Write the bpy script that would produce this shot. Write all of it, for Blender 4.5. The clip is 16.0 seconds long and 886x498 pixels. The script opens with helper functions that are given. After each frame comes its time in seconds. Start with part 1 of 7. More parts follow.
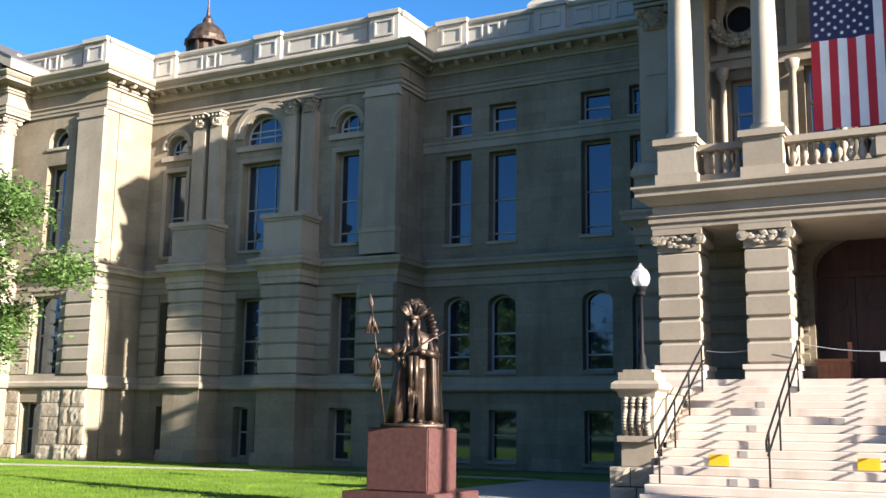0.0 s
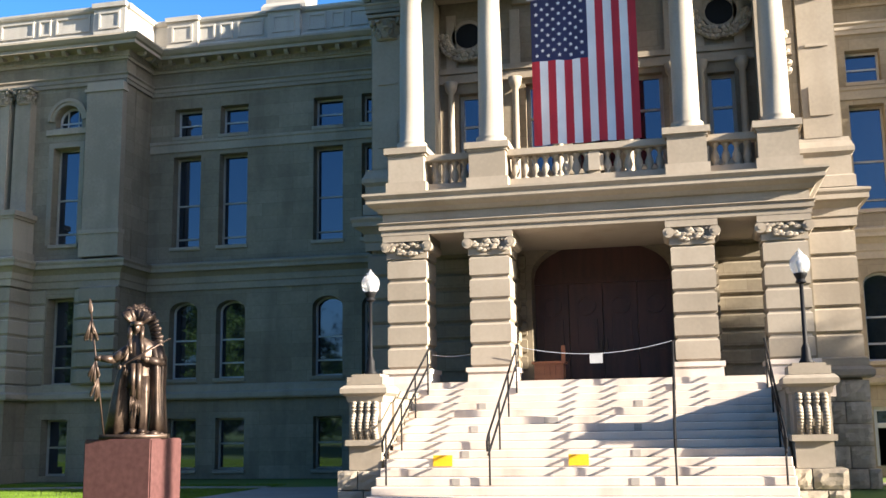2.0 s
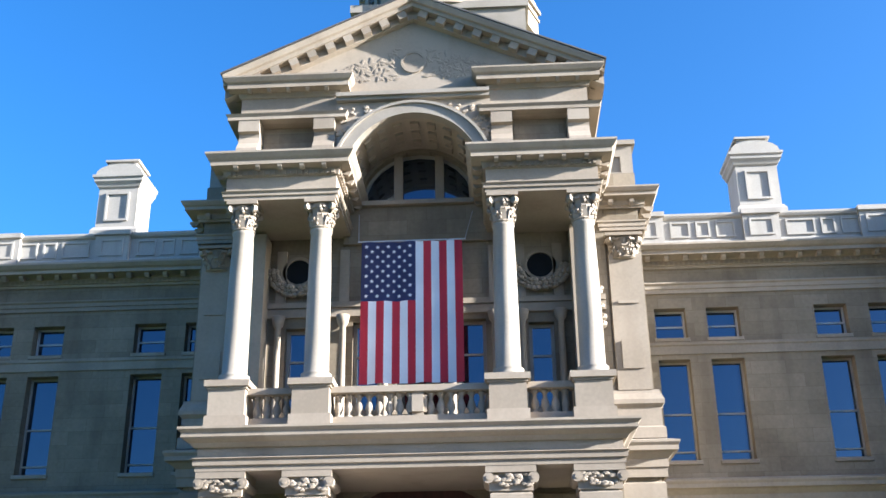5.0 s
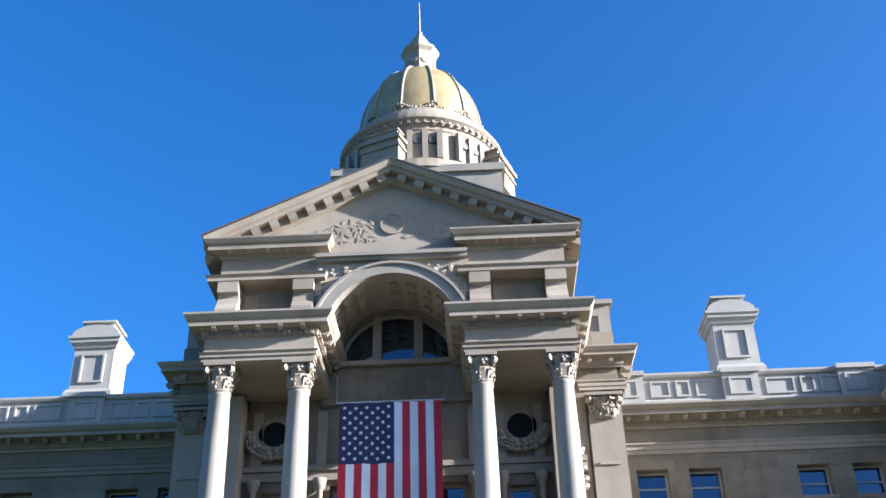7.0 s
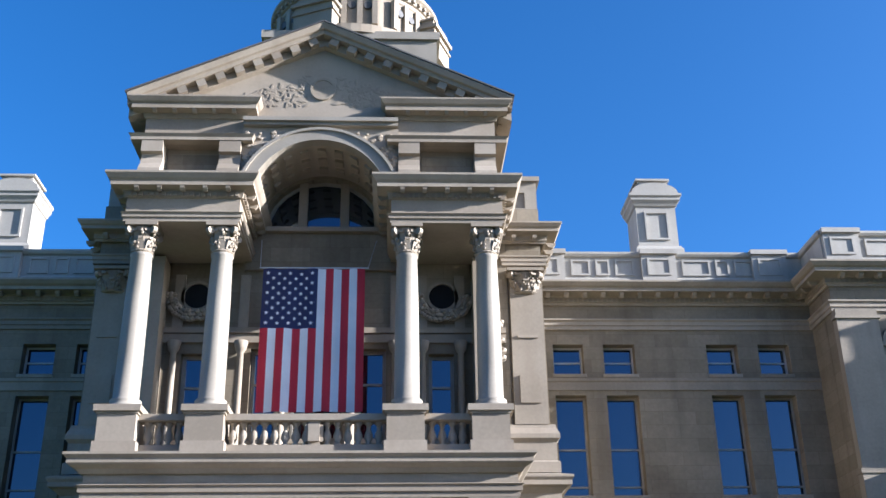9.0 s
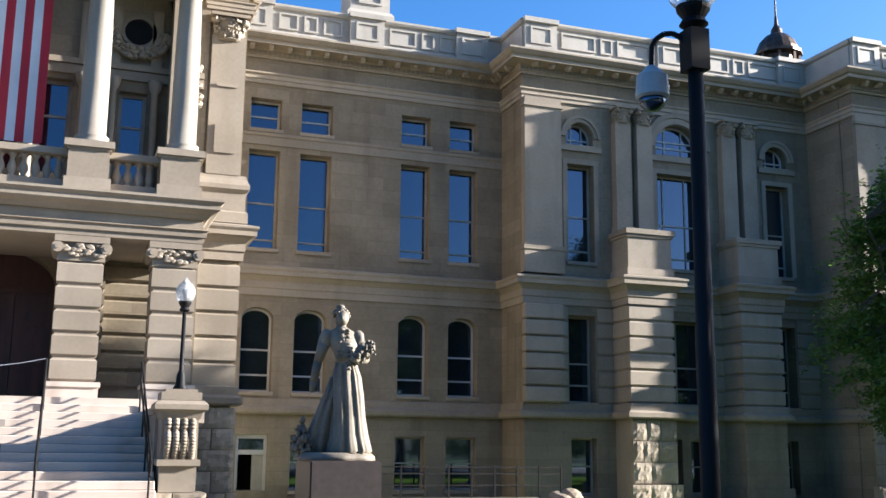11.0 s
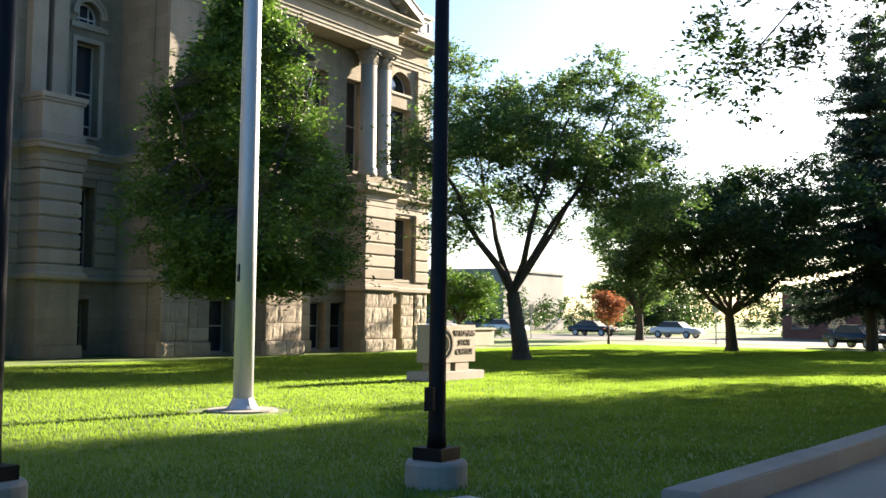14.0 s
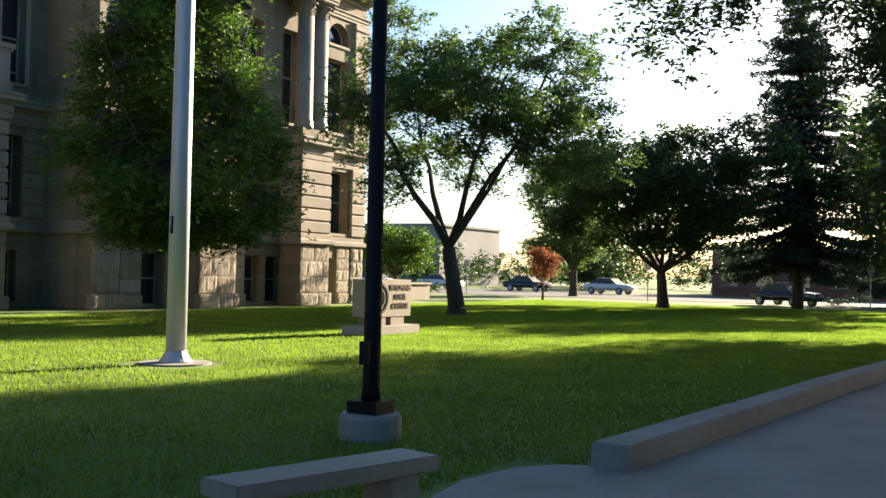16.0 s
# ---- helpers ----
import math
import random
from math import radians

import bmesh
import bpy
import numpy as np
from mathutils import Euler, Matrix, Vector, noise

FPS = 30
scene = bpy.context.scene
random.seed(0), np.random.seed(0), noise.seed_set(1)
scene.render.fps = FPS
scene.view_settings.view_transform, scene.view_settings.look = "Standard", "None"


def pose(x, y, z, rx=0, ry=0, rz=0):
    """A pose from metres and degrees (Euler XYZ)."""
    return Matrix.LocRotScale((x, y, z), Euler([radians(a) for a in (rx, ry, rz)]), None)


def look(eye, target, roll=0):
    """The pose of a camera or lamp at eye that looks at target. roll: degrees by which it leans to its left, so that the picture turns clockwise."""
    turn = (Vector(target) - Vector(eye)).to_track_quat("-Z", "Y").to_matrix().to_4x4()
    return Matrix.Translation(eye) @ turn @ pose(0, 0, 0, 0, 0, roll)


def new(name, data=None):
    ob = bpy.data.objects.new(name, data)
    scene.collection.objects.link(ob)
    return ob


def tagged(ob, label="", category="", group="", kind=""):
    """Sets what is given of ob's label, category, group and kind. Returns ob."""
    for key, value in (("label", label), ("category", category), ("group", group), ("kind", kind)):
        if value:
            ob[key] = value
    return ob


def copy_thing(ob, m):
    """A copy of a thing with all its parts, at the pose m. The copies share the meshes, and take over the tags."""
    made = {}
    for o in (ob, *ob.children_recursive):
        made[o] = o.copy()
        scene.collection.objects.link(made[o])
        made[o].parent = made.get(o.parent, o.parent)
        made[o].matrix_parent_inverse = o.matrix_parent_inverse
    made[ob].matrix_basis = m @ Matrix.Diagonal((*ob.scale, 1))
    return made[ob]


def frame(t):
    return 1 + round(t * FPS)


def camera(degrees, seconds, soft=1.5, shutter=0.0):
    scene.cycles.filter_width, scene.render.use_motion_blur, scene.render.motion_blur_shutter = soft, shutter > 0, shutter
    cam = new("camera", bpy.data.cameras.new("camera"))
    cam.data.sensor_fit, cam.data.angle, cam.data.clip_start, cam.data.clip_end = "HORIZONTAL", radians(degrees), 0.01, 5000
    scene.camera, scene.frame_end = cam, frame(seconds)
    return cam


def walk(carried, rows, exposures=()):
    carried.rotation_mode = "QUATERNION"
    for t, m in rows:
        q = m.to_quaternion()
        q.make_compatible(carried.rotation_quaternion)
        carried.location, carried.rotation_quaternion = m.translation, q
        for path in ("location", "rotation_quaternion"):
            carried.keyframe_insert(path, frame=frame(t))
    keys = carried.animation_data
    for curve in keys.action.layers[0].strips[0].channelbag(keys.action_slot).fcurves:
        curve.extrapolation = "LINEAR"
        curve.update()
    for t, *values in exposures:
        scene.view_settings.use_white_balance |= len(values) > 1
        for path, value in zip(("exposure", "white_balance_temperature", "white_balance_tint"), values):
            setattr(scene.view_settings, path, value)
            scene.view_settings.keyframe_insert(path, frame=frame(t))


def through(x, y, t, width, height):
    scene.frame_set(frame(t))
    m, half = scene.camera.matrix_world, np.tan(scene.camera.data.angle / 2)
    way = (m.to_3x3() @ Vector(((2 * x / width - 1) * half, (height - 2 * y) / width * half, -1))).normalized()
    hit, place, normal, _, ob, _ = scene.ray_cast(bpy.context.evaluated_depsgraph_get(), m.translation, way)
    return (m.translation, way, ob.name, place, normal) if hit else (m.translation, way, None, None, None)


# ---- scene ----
cam = camera(45.68, 16.0)
EYE = (2.188, -24.993, 1.65)
TURNS = [
    (0.0, 99.33, -0.80, 27.62),
    (0.5, 99.26, -0.25, 23.57),
    (1.0, 99.44, 0.03, 19.92),
    (1.5, 99.51, 0.86, 15.92),
    (2.0, 99.63, 0.81, 13.12),
    (2.5, 99.65, 0.64, 9.16),
    (3.0, 99.95, 0.78, 5.86),
    (3.5, 100.66, 1.24, 4.51),
    (4.0, 103.69, 0.76, 3.90),
    (4.5, 108.49, 0.56, 3.85),
    (5.0, 112.43, 0.65, 3.26),
    (5.2, 114.60, 0.68, 3.40),
    (5.6, 117.47, 0.74, 3.21),
    (6.0, 119.47, 0.90, 2.96),
    (6.4, 120.67, 1.09, 2.70),
    (6.8, 121.13, 1.26, 2.43),
    (7.3, 120.73, 1.36, 2.14),
    (7.5, 120.21, 1.10, 1.96),
    (8.0, 119.39, 0.50, 1.21),
    (8.2, 118.56, 1.18, 1.37),
    (8.6, 116.72, 1.06, 0.06),
    (9.0, 114.02, 0.76, -2.41),
    (9.4, 110.85, 0.39, -5.61),
    (9.8, 107.62, 0.06, -9.10),
    (10.3, 104.10, -0.13, -13.23),
    (10.5, 102.90, 0.23, -14.39),
    (11.0, 100.83, -0.58, -19.89),
    (11.5, 100.47, -0.37, -25.86),
    (12.0, 98.87, -0.90, -32.66),
    (12.5, 97.80, -0.72, -39.96),
    (13.0, 96.09, -0.71, -46.03),
    (13.5, 94.90, -0.77, -52.64),
    (14.0, 93.65, -0.74, -56.88),
    (14.5, 92.58, -0.57, -59.77),
    (15.0, 92.30, -0.68, -59.56),
    (15.5, 91.76, -0.84, -59.32),
    (16.0, 91.25, -1.29, -60.37),
]
walk(cam, [(t, pose(*EYE, rx, ry, rz)) for t, rx, ry, rz in TURNS],
     exposures=[(0.0, 2.2, 6500, 10), (1.0, 2.45, 6800, 10), (2.0, 2.5, 6900, 10), (3.5, 2.35, 6500, 11), (5.0, 2.55, 5900, 10), (7.5, 2.05, 5500, 12), (8.2, 2.0, 5500, 12), (11.0, 2.28, 6200, 11), (12.0, 2.75, 6500, 10), (13.0, 2.95, 7000, 11), (14.0, 2.6, 7800, 10), (14.5, 2.35, 8000, 10), (16.0, 2.15, 8000, 10)])

# ---- light: a clear early morning, the sun low in the east ----
SUN = Vector((1.0, -0.212, 0.31)).normalized()
world = bpy.data.worlds.new("sky")
scene.world = world
world.use_nodes = True
wn = world.node_tree.nodes
sky = wn.new("ShaderNodeTexSky")
sky.sky_type = "NISHITA"
sky.sun_disc = False
sky.sun_elevation = math.asin(SUN.z)
sky.sun_rotation = math.atan2(SUN.x, SUN.y)
sky.altitude = 1850
sky.air_density, sky.dust_density, sky.ozone_density = 1.0, 8.0, 4.0
wn["Background"].inputs["Strength"].default_value = 0.068
hsv = wn.new("ShaderNodeHueSaturation")
hsv.inputs["Saturation"].default_value = 1.2
world.node_tree.links.new(sky.outputs["Color"], hsv.inputs["Color"])
world.node_tree.links.new(hsv.outputs["Color"], wn["Background"].inputs["Color"])
sun_data = bpy.data.lights.new("sun", "SUN")
sun_data.energy, sun_data.angle, sun_data.color = 5.0, radians(0.5), (1.0, 0.92, 0.82)
sun_ob = new("sun", sun_data)
sun_ob.matrix_world = look(SUN * 100, (0, 0, 0))

# ---- materials ----
def material(name, rough=0.8, metal=0.0):
    m = bpy.data.materials.new(name)
    m.use_nodes = True
    b = m.node_tree.nodes["Principled BSDF"]
    b.inputs["Roughness"].default_value, b.inputs["Metallic"].default_value = rough, metal
    return m, m.node_tree, b


def surface(name, low, high, big=0.6, fine=14.0, rough=0.8, metal=0.0, bump=0.25, depth=0.02, stain=None, vary=0.0, stretch=(1, 1, 1)):
    """Two colours mixed by coarse and fine noise in world metres, with stains, piece-to-piece change and relief."""
    m, nt, b = material(name, rough, metal)
    n, link = nt.nodes, nt.links.new
    geo = n.new("ShaderNodeNewGeometry")
    mp = n.new("ShaderNodeMapping")
    mp.inputs["Scale"].default_value = stretch
    link(geo.outputs["Position"], mp.inputs["Vector"])
    def nz(scale, detail):
        t = n.new("ShaderNodeTexNoise")
        t.inputs["Scale"].default_value, t.inputs["Detail"].default_value = scale, detail
        link(mp.outputs["Vector"], t.inputs["Vector"])
        return t.outputs["Fac"]
    def math_(op, a, c):
        t = n.new("ShaderNodeMath")
        t.operation = op
        for k, val in enumerate((a, c)):
            if isinstance(val, float):
                t.inputs[k].default_value = val
            else:
                link(val, t.inputs[k])
        return t.outputs[0]
    coarse, grain = nz(big, 5), nz(fine, 6)
    f = math_("ADD", math_("MULTIPLY", coarse, 0.65), math_("MULTIPLY", grain, 0.35))
    if vary:
        oi = n.new("ShaderNodeObjectInfo")
        f = math_("ADD", f, math_("MULTIPLY", math_("SUBTRACT", oi.outputs["Random"], 0.5), vary))
    ramp = n.new("ShaderNodeValToRGB")
    ramp.color_ramp.elements[0].position, ramp.color_ramp.elements[1].position = 0.33, 0.67
    ramp.color_ramp.elements[0].color, ramp.color_ramp.elements[1].color = (*low, 1), (*high, 1)
    link(f, ramp.inputs["Fac"])
    out = ramp.outputs["Color"]
    if stain:
        sm = n.new("ShaderNodeMapping")
        sm.inputs["Scale"].default_value = (1.6, 1.6, 0.22)
        link(geo.outputs["Position"], sm.inputs["Vector"])
        st = n.new("ShaderNodeTexNoise")
        st.inputs["Scale"].default_value, st.inputs["Detail"].default_value = 1.0, 8
        link(sm.outputs["Vector"], st.inputs["Vector"])
        sr = n.new("ShaderNodeValToRGB")
        sr.color_ramp.elements[0].position, sr.color_ramp.elements[1].position = 0.52, 0.75
        sr.color_ramp.elements[0].color, sr.color_ramp.elements[1].color = (0, 0, 0, 1), (0.55, 0.55, 0.55, 1)
        link(st.outputs["Fac"], sr.inputs["Fac"])
        mix = n.new("ShaderNodeMix")
        mix.data_type = "RGBA"
        link(sr.outputs["Color"], mix.inputs["Factor"])
        link(out, mix.inputs["A"])
        mix.inputs["B"].default_value = (*stain, 1)
        out = mix.outputs["Result"]
    link(out, b.inputs["Base Color"])
    if bump:
        bp = n.new("ShaderNodeBump")
        bp.inputs["Strength"].default_value, bp.inputs["Distance"].default_value = bump, depth
        link(f, bp.inputs["Height"])
        link(bp.outputs["Normal"], b.inputs["Normal"])
    rr = n.new("ShaderNodeMapRange")
    rr.inputs["To Min"].default_value, rr.inputs["To Max"].default_value = max(0.02, rough - 0.12), min(1.0, rough + 0.1)
    link(grain, rr.inputs["Value"])
    link(rr.outputs["Result"], b.inputs["Roughness"])
    return m


def ashlar(name, low, high, stain):
    """Dressed sandstone in large courses, with fine joints and blocks of slightly differing tone."""
    m = surface(name, low, high, 0.5, 9.0, 0.85, 0, 0.3, 0.012, stain)
    nt = m.node_tree
    n, link = nt.nodes, nt.links.new
    b = n["Principled BSDF"]
    geo = n.new("ShaderNodeNewGeometry")
    sep = n.new("ShaderNodeSeparateXYZ")
    link(geo.outputs["Position"], sep.inputs["Vector"])
    add = n.new("ShaderNodeMath")
    link(sep.outputs["X"], add.inputs[0])
    link(sep.outputs["Y"], add.inputs[1])
    com = n.new("ShaderNodeCombineXYZ")
    link(add.outputs[0], com.inputs["X"])
    link(sep.outputs["Z"], com.inputs["Y"])
    br = n.new("ShaderNodeTexBrick")
    br.inputs["Scale"].default_value = 1.0
    br.inputs["Brick Width"].default_value, br.inputs["Row Height"].default_value = 1.15, 0.46
    br.inputs["Mortar Size"].default_value = 0.006
    br.inputs["Color1"].default_value, br.inputs["Color2"].default_value = (1.0, 1.0, 1.0, 1), (0.80, 0.78, 0.75, 1)
    br.inputs["Mortar"].default_value = (0.66, 0.63, 0.58, 1)
    link(com.outputs[0], br.inputs["Vector"])
    old = b.inputs["Base Color"].links[0].from_socket
    mul = n.new("ShaderNodeMix")
    mul.data_type, mul.blend_type = "RGBA", "MULTIPLY"
    mul.inputs["Factor"].default_value = 1.0
    link(old, mul.inputs["A"])
    link(br.outputs["Color"], mul.inputs["B"])
    link(mul.outputs["Result"], b.inputs["Base Color"])
    return m


STONE = ashlar("sandstone ashlar", (0.165, 0.137, 0.096), (0.275, 0.231, 0.168), (0.115, 0.092, 0.064))
WTRIM = surface("weathered dressed sandstone", (0.208, 0.176, 0.133), (0.307, 0.262, 0.205), 0.7, 11.0, 0.82, 0, 0.25, 0.01, (0.168, 0.139, 0.104), 0.3)
TRIM = surface("dressed sandstone", (0.223, 0.185, 0.139), (0.307, 0.260, 0.202), 0.7, 11.0, 0.8, 0, 0.25, 0.01, (0.208, 0.165, 0.121), 0.25)
ROCK = surface("rock-faced sandstone", (0.235, 0.192, 0.142), (0.345, 0.295, 0.232), 1.6, 9.0, 0.92, 0, 0.9, 0.05, (0.16, 0.128, 0.095), 0.3)
PALE = surface("pale painted stonework", (0.215, 0.190, 0.152), (0.285, 0.256, 0.212), 0.8, 16.0, 0.6, 0, 0.1, 0.005, (0.244, 0.220, 0.184))
WHITEP = surface("pale painted metalwork", (0.29, 0.27, 0.237), (0.37, 0.348, 0.308), 0.8, 16.0, 0.6, 0, 0.1, 0.005, (0.215, 0.198, 0.168))
STEP = surface("pale granite steps", (0.465, 0.396, 0.339), (0.564, 0.488, 0.423), 0.9, 40.0, 0.75, 0, 0.15, 0.004, (0.282, 0.211, 0.168), 0.15)
ROOF = surface("dark roofing", (0.05, 0.05, 0.055), (0.09, 0.085, 0.08), 0.6, 12, 0.7)
# inner plaster given a dark colour that stands in for unlit rooms
DARKIN = surface("inside plaster coloured dim", (0.10, 0.09, 0.08), (0.16, 0.145, 0.13), 0.5, 8, 0.9)
GOLD = surface("weathered gold leaf", (0.27, 0.20, 0.085), (0.46, 0.355, 0.175), 1.2, 20, 0.48, 0.45, 0.12, 0.01, (0.24, 0.21, 0.13))
BRONZE = surface("dark bronze", (0.024, 0.015, 0.012), (0.105, 0.072, 0.052), 4.0, 30, 0.46, 0.6, 0.2, 0.01)
GREYBRONZE = surface("grey weathered bronze", (0.115, 0.098, 0.076), (0.225, 0.196, 0.155), 2.5, 26, 0.7, 0.05, 0.5, 0.015, (0.05, 0.043, 0.034))
GRANITE = surface("polished red granite", (0.062, 0.029, 0.028), (0.098, 0.047, 0.044), 9.0, 140, 0.2, 0, 0.02, 0.002)
DARKGRANITE = surface("polished grey-brown granite", (0.027, 0.020, 0.021), (0.046, 0.035, 0.036), 9.0, 140, 0.45, 0, 0.02, 0.002)
IRON = surface("black painted iron", (0.004, 0.004, 0.005), (0.008, 0.008, 0.009), 3, 40, 0.62, 0.0, 0.1, 0.003)
IRON.node_tree.nodes["Principled BSDF"].inputs["Specular IOR Level"].default_value = 0.2
STEEL = surface("brushed aluminium", (0.40, 0.42, 0.47), (0.52, 0.545, 0.60), 3, 60, 0.5, 0.3, 0.05, 0.002, None, 0, (1, 1, 0.1))
CONCRETE = surface("pale concrete", (0.224, 0.203, 0.178), (0.311, 0.286, 0.259), 0.8, 24, 0.85, 0, 0.25, 0.006, (0.168, 0.149, 0.126))
ASPHALT = surface("asphalt", (0.04, 0.04, 0.042), (0.075, 0.073, 0.07), 0.8, 60, 0.9, 0, 0.2, 0.006)
WOOD = surface("dark red oak", (0.038, 0.015, 0.011), (0.084, 0.032, 0.025), 1.2, 20, 0.45, 0, 0.15, 0.004, None, 0, (6, 6, 0.6))
CRATE = surface("orange brown wood", (0.22, 0.075, 0.035), (0.34, 0.13, 0.06), 1.2, 20, 0.5, 0, 0.15, 0.004, None, 0, (1, 1, 6))
FRAME = surface("grey painted sash", (0.23, 0.21, 0.18), (0.32, 0.30, 0.26), 2, 30, 0.5, 0, 0.05, 0.002)
SASH = surface("white painted sash", (0.330, 0.336, 0.342), (0.420, 0.420, 0.420), 2, 30, 0.5, 0, 0.05, 0.002)
YELLOW = surface("yellow plastic", (0.62, 0.33, 0.01), (0.78, 0.44, 0.02), 2, 40, 0.5, 0, 0.02, 0.001)
GRASS = surface("lawn soil and turf", (0.062, 0.108, 0.014), (0.13, 0.198, 0.027), 0.25, 9.0, 0.95, 0, 0.5, 0.05)


def pane_material():
    m, nt, b = material("reflective window glass", 0.03)
    b.inputs["Base Color"].default_value = (0.012, 0.016, 0.022, 1)
    b.inputs["IOR"].default_value = 2.1
    b.inputs["Specular Tint"].default_value = (0.6, 0.76, 1.0, 1)
    n = nt.nodes.new("ShaderNodeTexNoise")
    n.inputs["Scale"].default_value = 0.9
    bp = nt.nodes.new("ShaderNodeBump")
    bp.inputs["Strength"].default_value, bp.inputs["Distance"].default_value = 0.06, 0.02
    nt.links.new(n.outputs["Fac"], bp.inputs["Height"])
    nt.links.new(bp.outputs["Normal"], b.inputs["Normal"])
    return m


GLASS = pane_material()


def globe_material():
    m, nt, b = material("clear ribbed lamp glass", 0.18)
    b.inputs["Base Color"].default_value = (0.93, 0.95, 0.97, 1)
    b.inputs["Transmission Weight"].default_value = 0.75
    b.inputs["IOR"].default_value = 1.3
    return m


GLOBE = globe_material()

# ---- helpers for meshes ----
def part(name, bm, mat, parent=None, label=""):
    """Links a bmesh as one mesh object under a thing or a part."""
    me = bpy.data.meshes.new(name)
    bmesh.ops.recalc_face_normals(bm, faces=bm.faces)
    bm.to_mesh(me)
    bm.free()
    me.materials.append(mat)
    return piece(name, me, parent, None, label)


def piece(name, me, parent=None, m=None, label=""):
    ob = new(name, me)
    ob.parent = parent
    if m is not None:
        ob.matrix_basis = m
    return tagged(ob, label) if label else ob


def smooth(ob):
    for p in ob.data.polygons:
        p.use_smooth = True
    return ob


def box(bm, x0, x1, y0, y1, z0, z1):
    v = [bm.verts.new(c) for c in ((x0, y0, z0), (x1, y0, z0), (x1, y1, z0), (x0, y1, z0), (x0, y0, z1), (x1, y0, z1), (x1, y1, z1), (x0, y1, z1))]
    for f in ((3, 2, 1, 0), (4, 5, 6, 7), (0, 1, 5, 4), (1, 2, 6, 5), (2, 3, 7, 6), (3, 0, 4, 7)):
        bm.faces.new([v[i] for i in f])


def boxes(*dims):
    bm = bmesh.new()
    for d in dims:
        box(bm, *d)
    return bm


def chamfer_box(bm, x0, x1, y0, y1, z0, z1, c):
    """A box with its front edges (towards -y), top and bottom cut back by c, as dressed blocks are."""
    fr = [(x0 + c, y0, z0 + c), (x1 - c, y0, z0 + c), (x1 - c, y0, z1 - c), (x0 + c, y0, z1 - c)]
    md = [(x0, y0 + c, z0), (x1, y0 + c, z0), (x1, y0 + c, z1), (x0, y0 + c, z1)]
    bk = [(x0, y1, z0), (x1, y1, z0), (x1, y1, z1), (x0, y1, z1)]
    r = [[bm.verts.new(p) for p in ring] for ring in (fr, md, bk)]
    bm.faces.new(r[0])
    bm.faces.new(r[2][::-1])
    for a, b in ((0, 1), (1, 2)):
        for i in range(4):
            j = (i + 1) % 4
            bm.faces.new((r[a][i], r[b][i], r[b][j], r[a][j]))


def rock(bm, x0, x1, y0, y1, z0, z1, bulge, seed):
    """A quarry-faced block whose front bulges unevenly."""
    rnd = random.Random(seed)
    nx, nz = max(3, int((x1 - x0) / 0.11)), 5
    g = []
    for k in range(nz + 1):
        row = []
        for i in range(nx + 1):
            edge = i in (0, nx) or k in (0, nz)
            d = 0.0 if edge else bulge * rnd.uniform(0.25, 1.0)
            jx = 0 if edge else rnd.uniform(-0.03, 0.03)
            row.append(bm.verts.new((x0 + (x1 - x0) * i / nx + jx, y0 - d, z0 + (z1 - z0) * k / nz)))
        g.append(row)
    for k in range(nz):
        for i in range(nx):
            bm.faces.new((g[k][i], g[k][i + 1], g[k + 1][i + 1], g[k + 1][i]))
    rim = g[0] + [r[-1] for r in g[1:]] + g[-1][::-1][1:] + [r[0] for r in g[::-1][1:-1]]
    back = [bm.verts.new((p.co.x, y1, p.co.z)) for p in rim]
    for i in range(len(rim)):
        j = (i + 1) % len(rim)
        bm.faces.new((rim[i], back[i], back[j], rim[j]))


def sweep(bm, path, prof):
    """Runs a moulding along a level path of (x, y); prof holds (outward, z) from bottom to top and closes on the wall. Outward lies to the right of the way."""
    rings = []
    for i, p in enumerate(path):
        p = Vector(p)
        dirs = []
        if i:
            dirs.append((p - Vector(path[i - 1])).normalized())
        if i < len(path) - 1:
            dirs.append((Vector(path[i + 1]) - p).normalized())
        ns = [Vector((d.y, -d.x)) for d in dirs]
        m = ns[0] if len(ns) == 1 else (ns[0] + ns[1]) / (1 + ns[0].dot(ns[1]))
        rings.append([bm.verts.new((p.x + m.x * o, p.y + m.y * o, z)) for o, z in prof])
    for a, b in zip(rings, rings[1:]):
        for i in range(len(prof)):
            j = (i + 1) % len(prof)
            bm.faces.new((a[i], b[i], b[j], a[j]))
    bm.faces.new(rings[0])
    bm.faces.new(rings[-1][::-1])
    return bm


def swept(path, prof):
    return sweep(bmesh.new(), path, prof)


def lathe(prof, seg=20, cx=0.0, cy=0.0, bm=None):
    """Turns a profile of (radius, z) round an upright axis."""
    bm = bm or bmesh.new()
    rings = []
    for r, z in prof:
        rings.append([bm.verts.new((cx + r * math.cos(2 * math.pi * i / seg), cy + r * math.sin(2 * math.pi * i / seg), z)) for i in range(seg)])
    for a, b in zip(rings, rings[1:]):
        for i in range(seg):
            j = (i + 1) % seg
            bm.faces.new((a[i], a[j], b[j], b[i]))
    bm.faces.new(rings[0][::-1])
    bm.faces.new(rings[-1])
    return bm


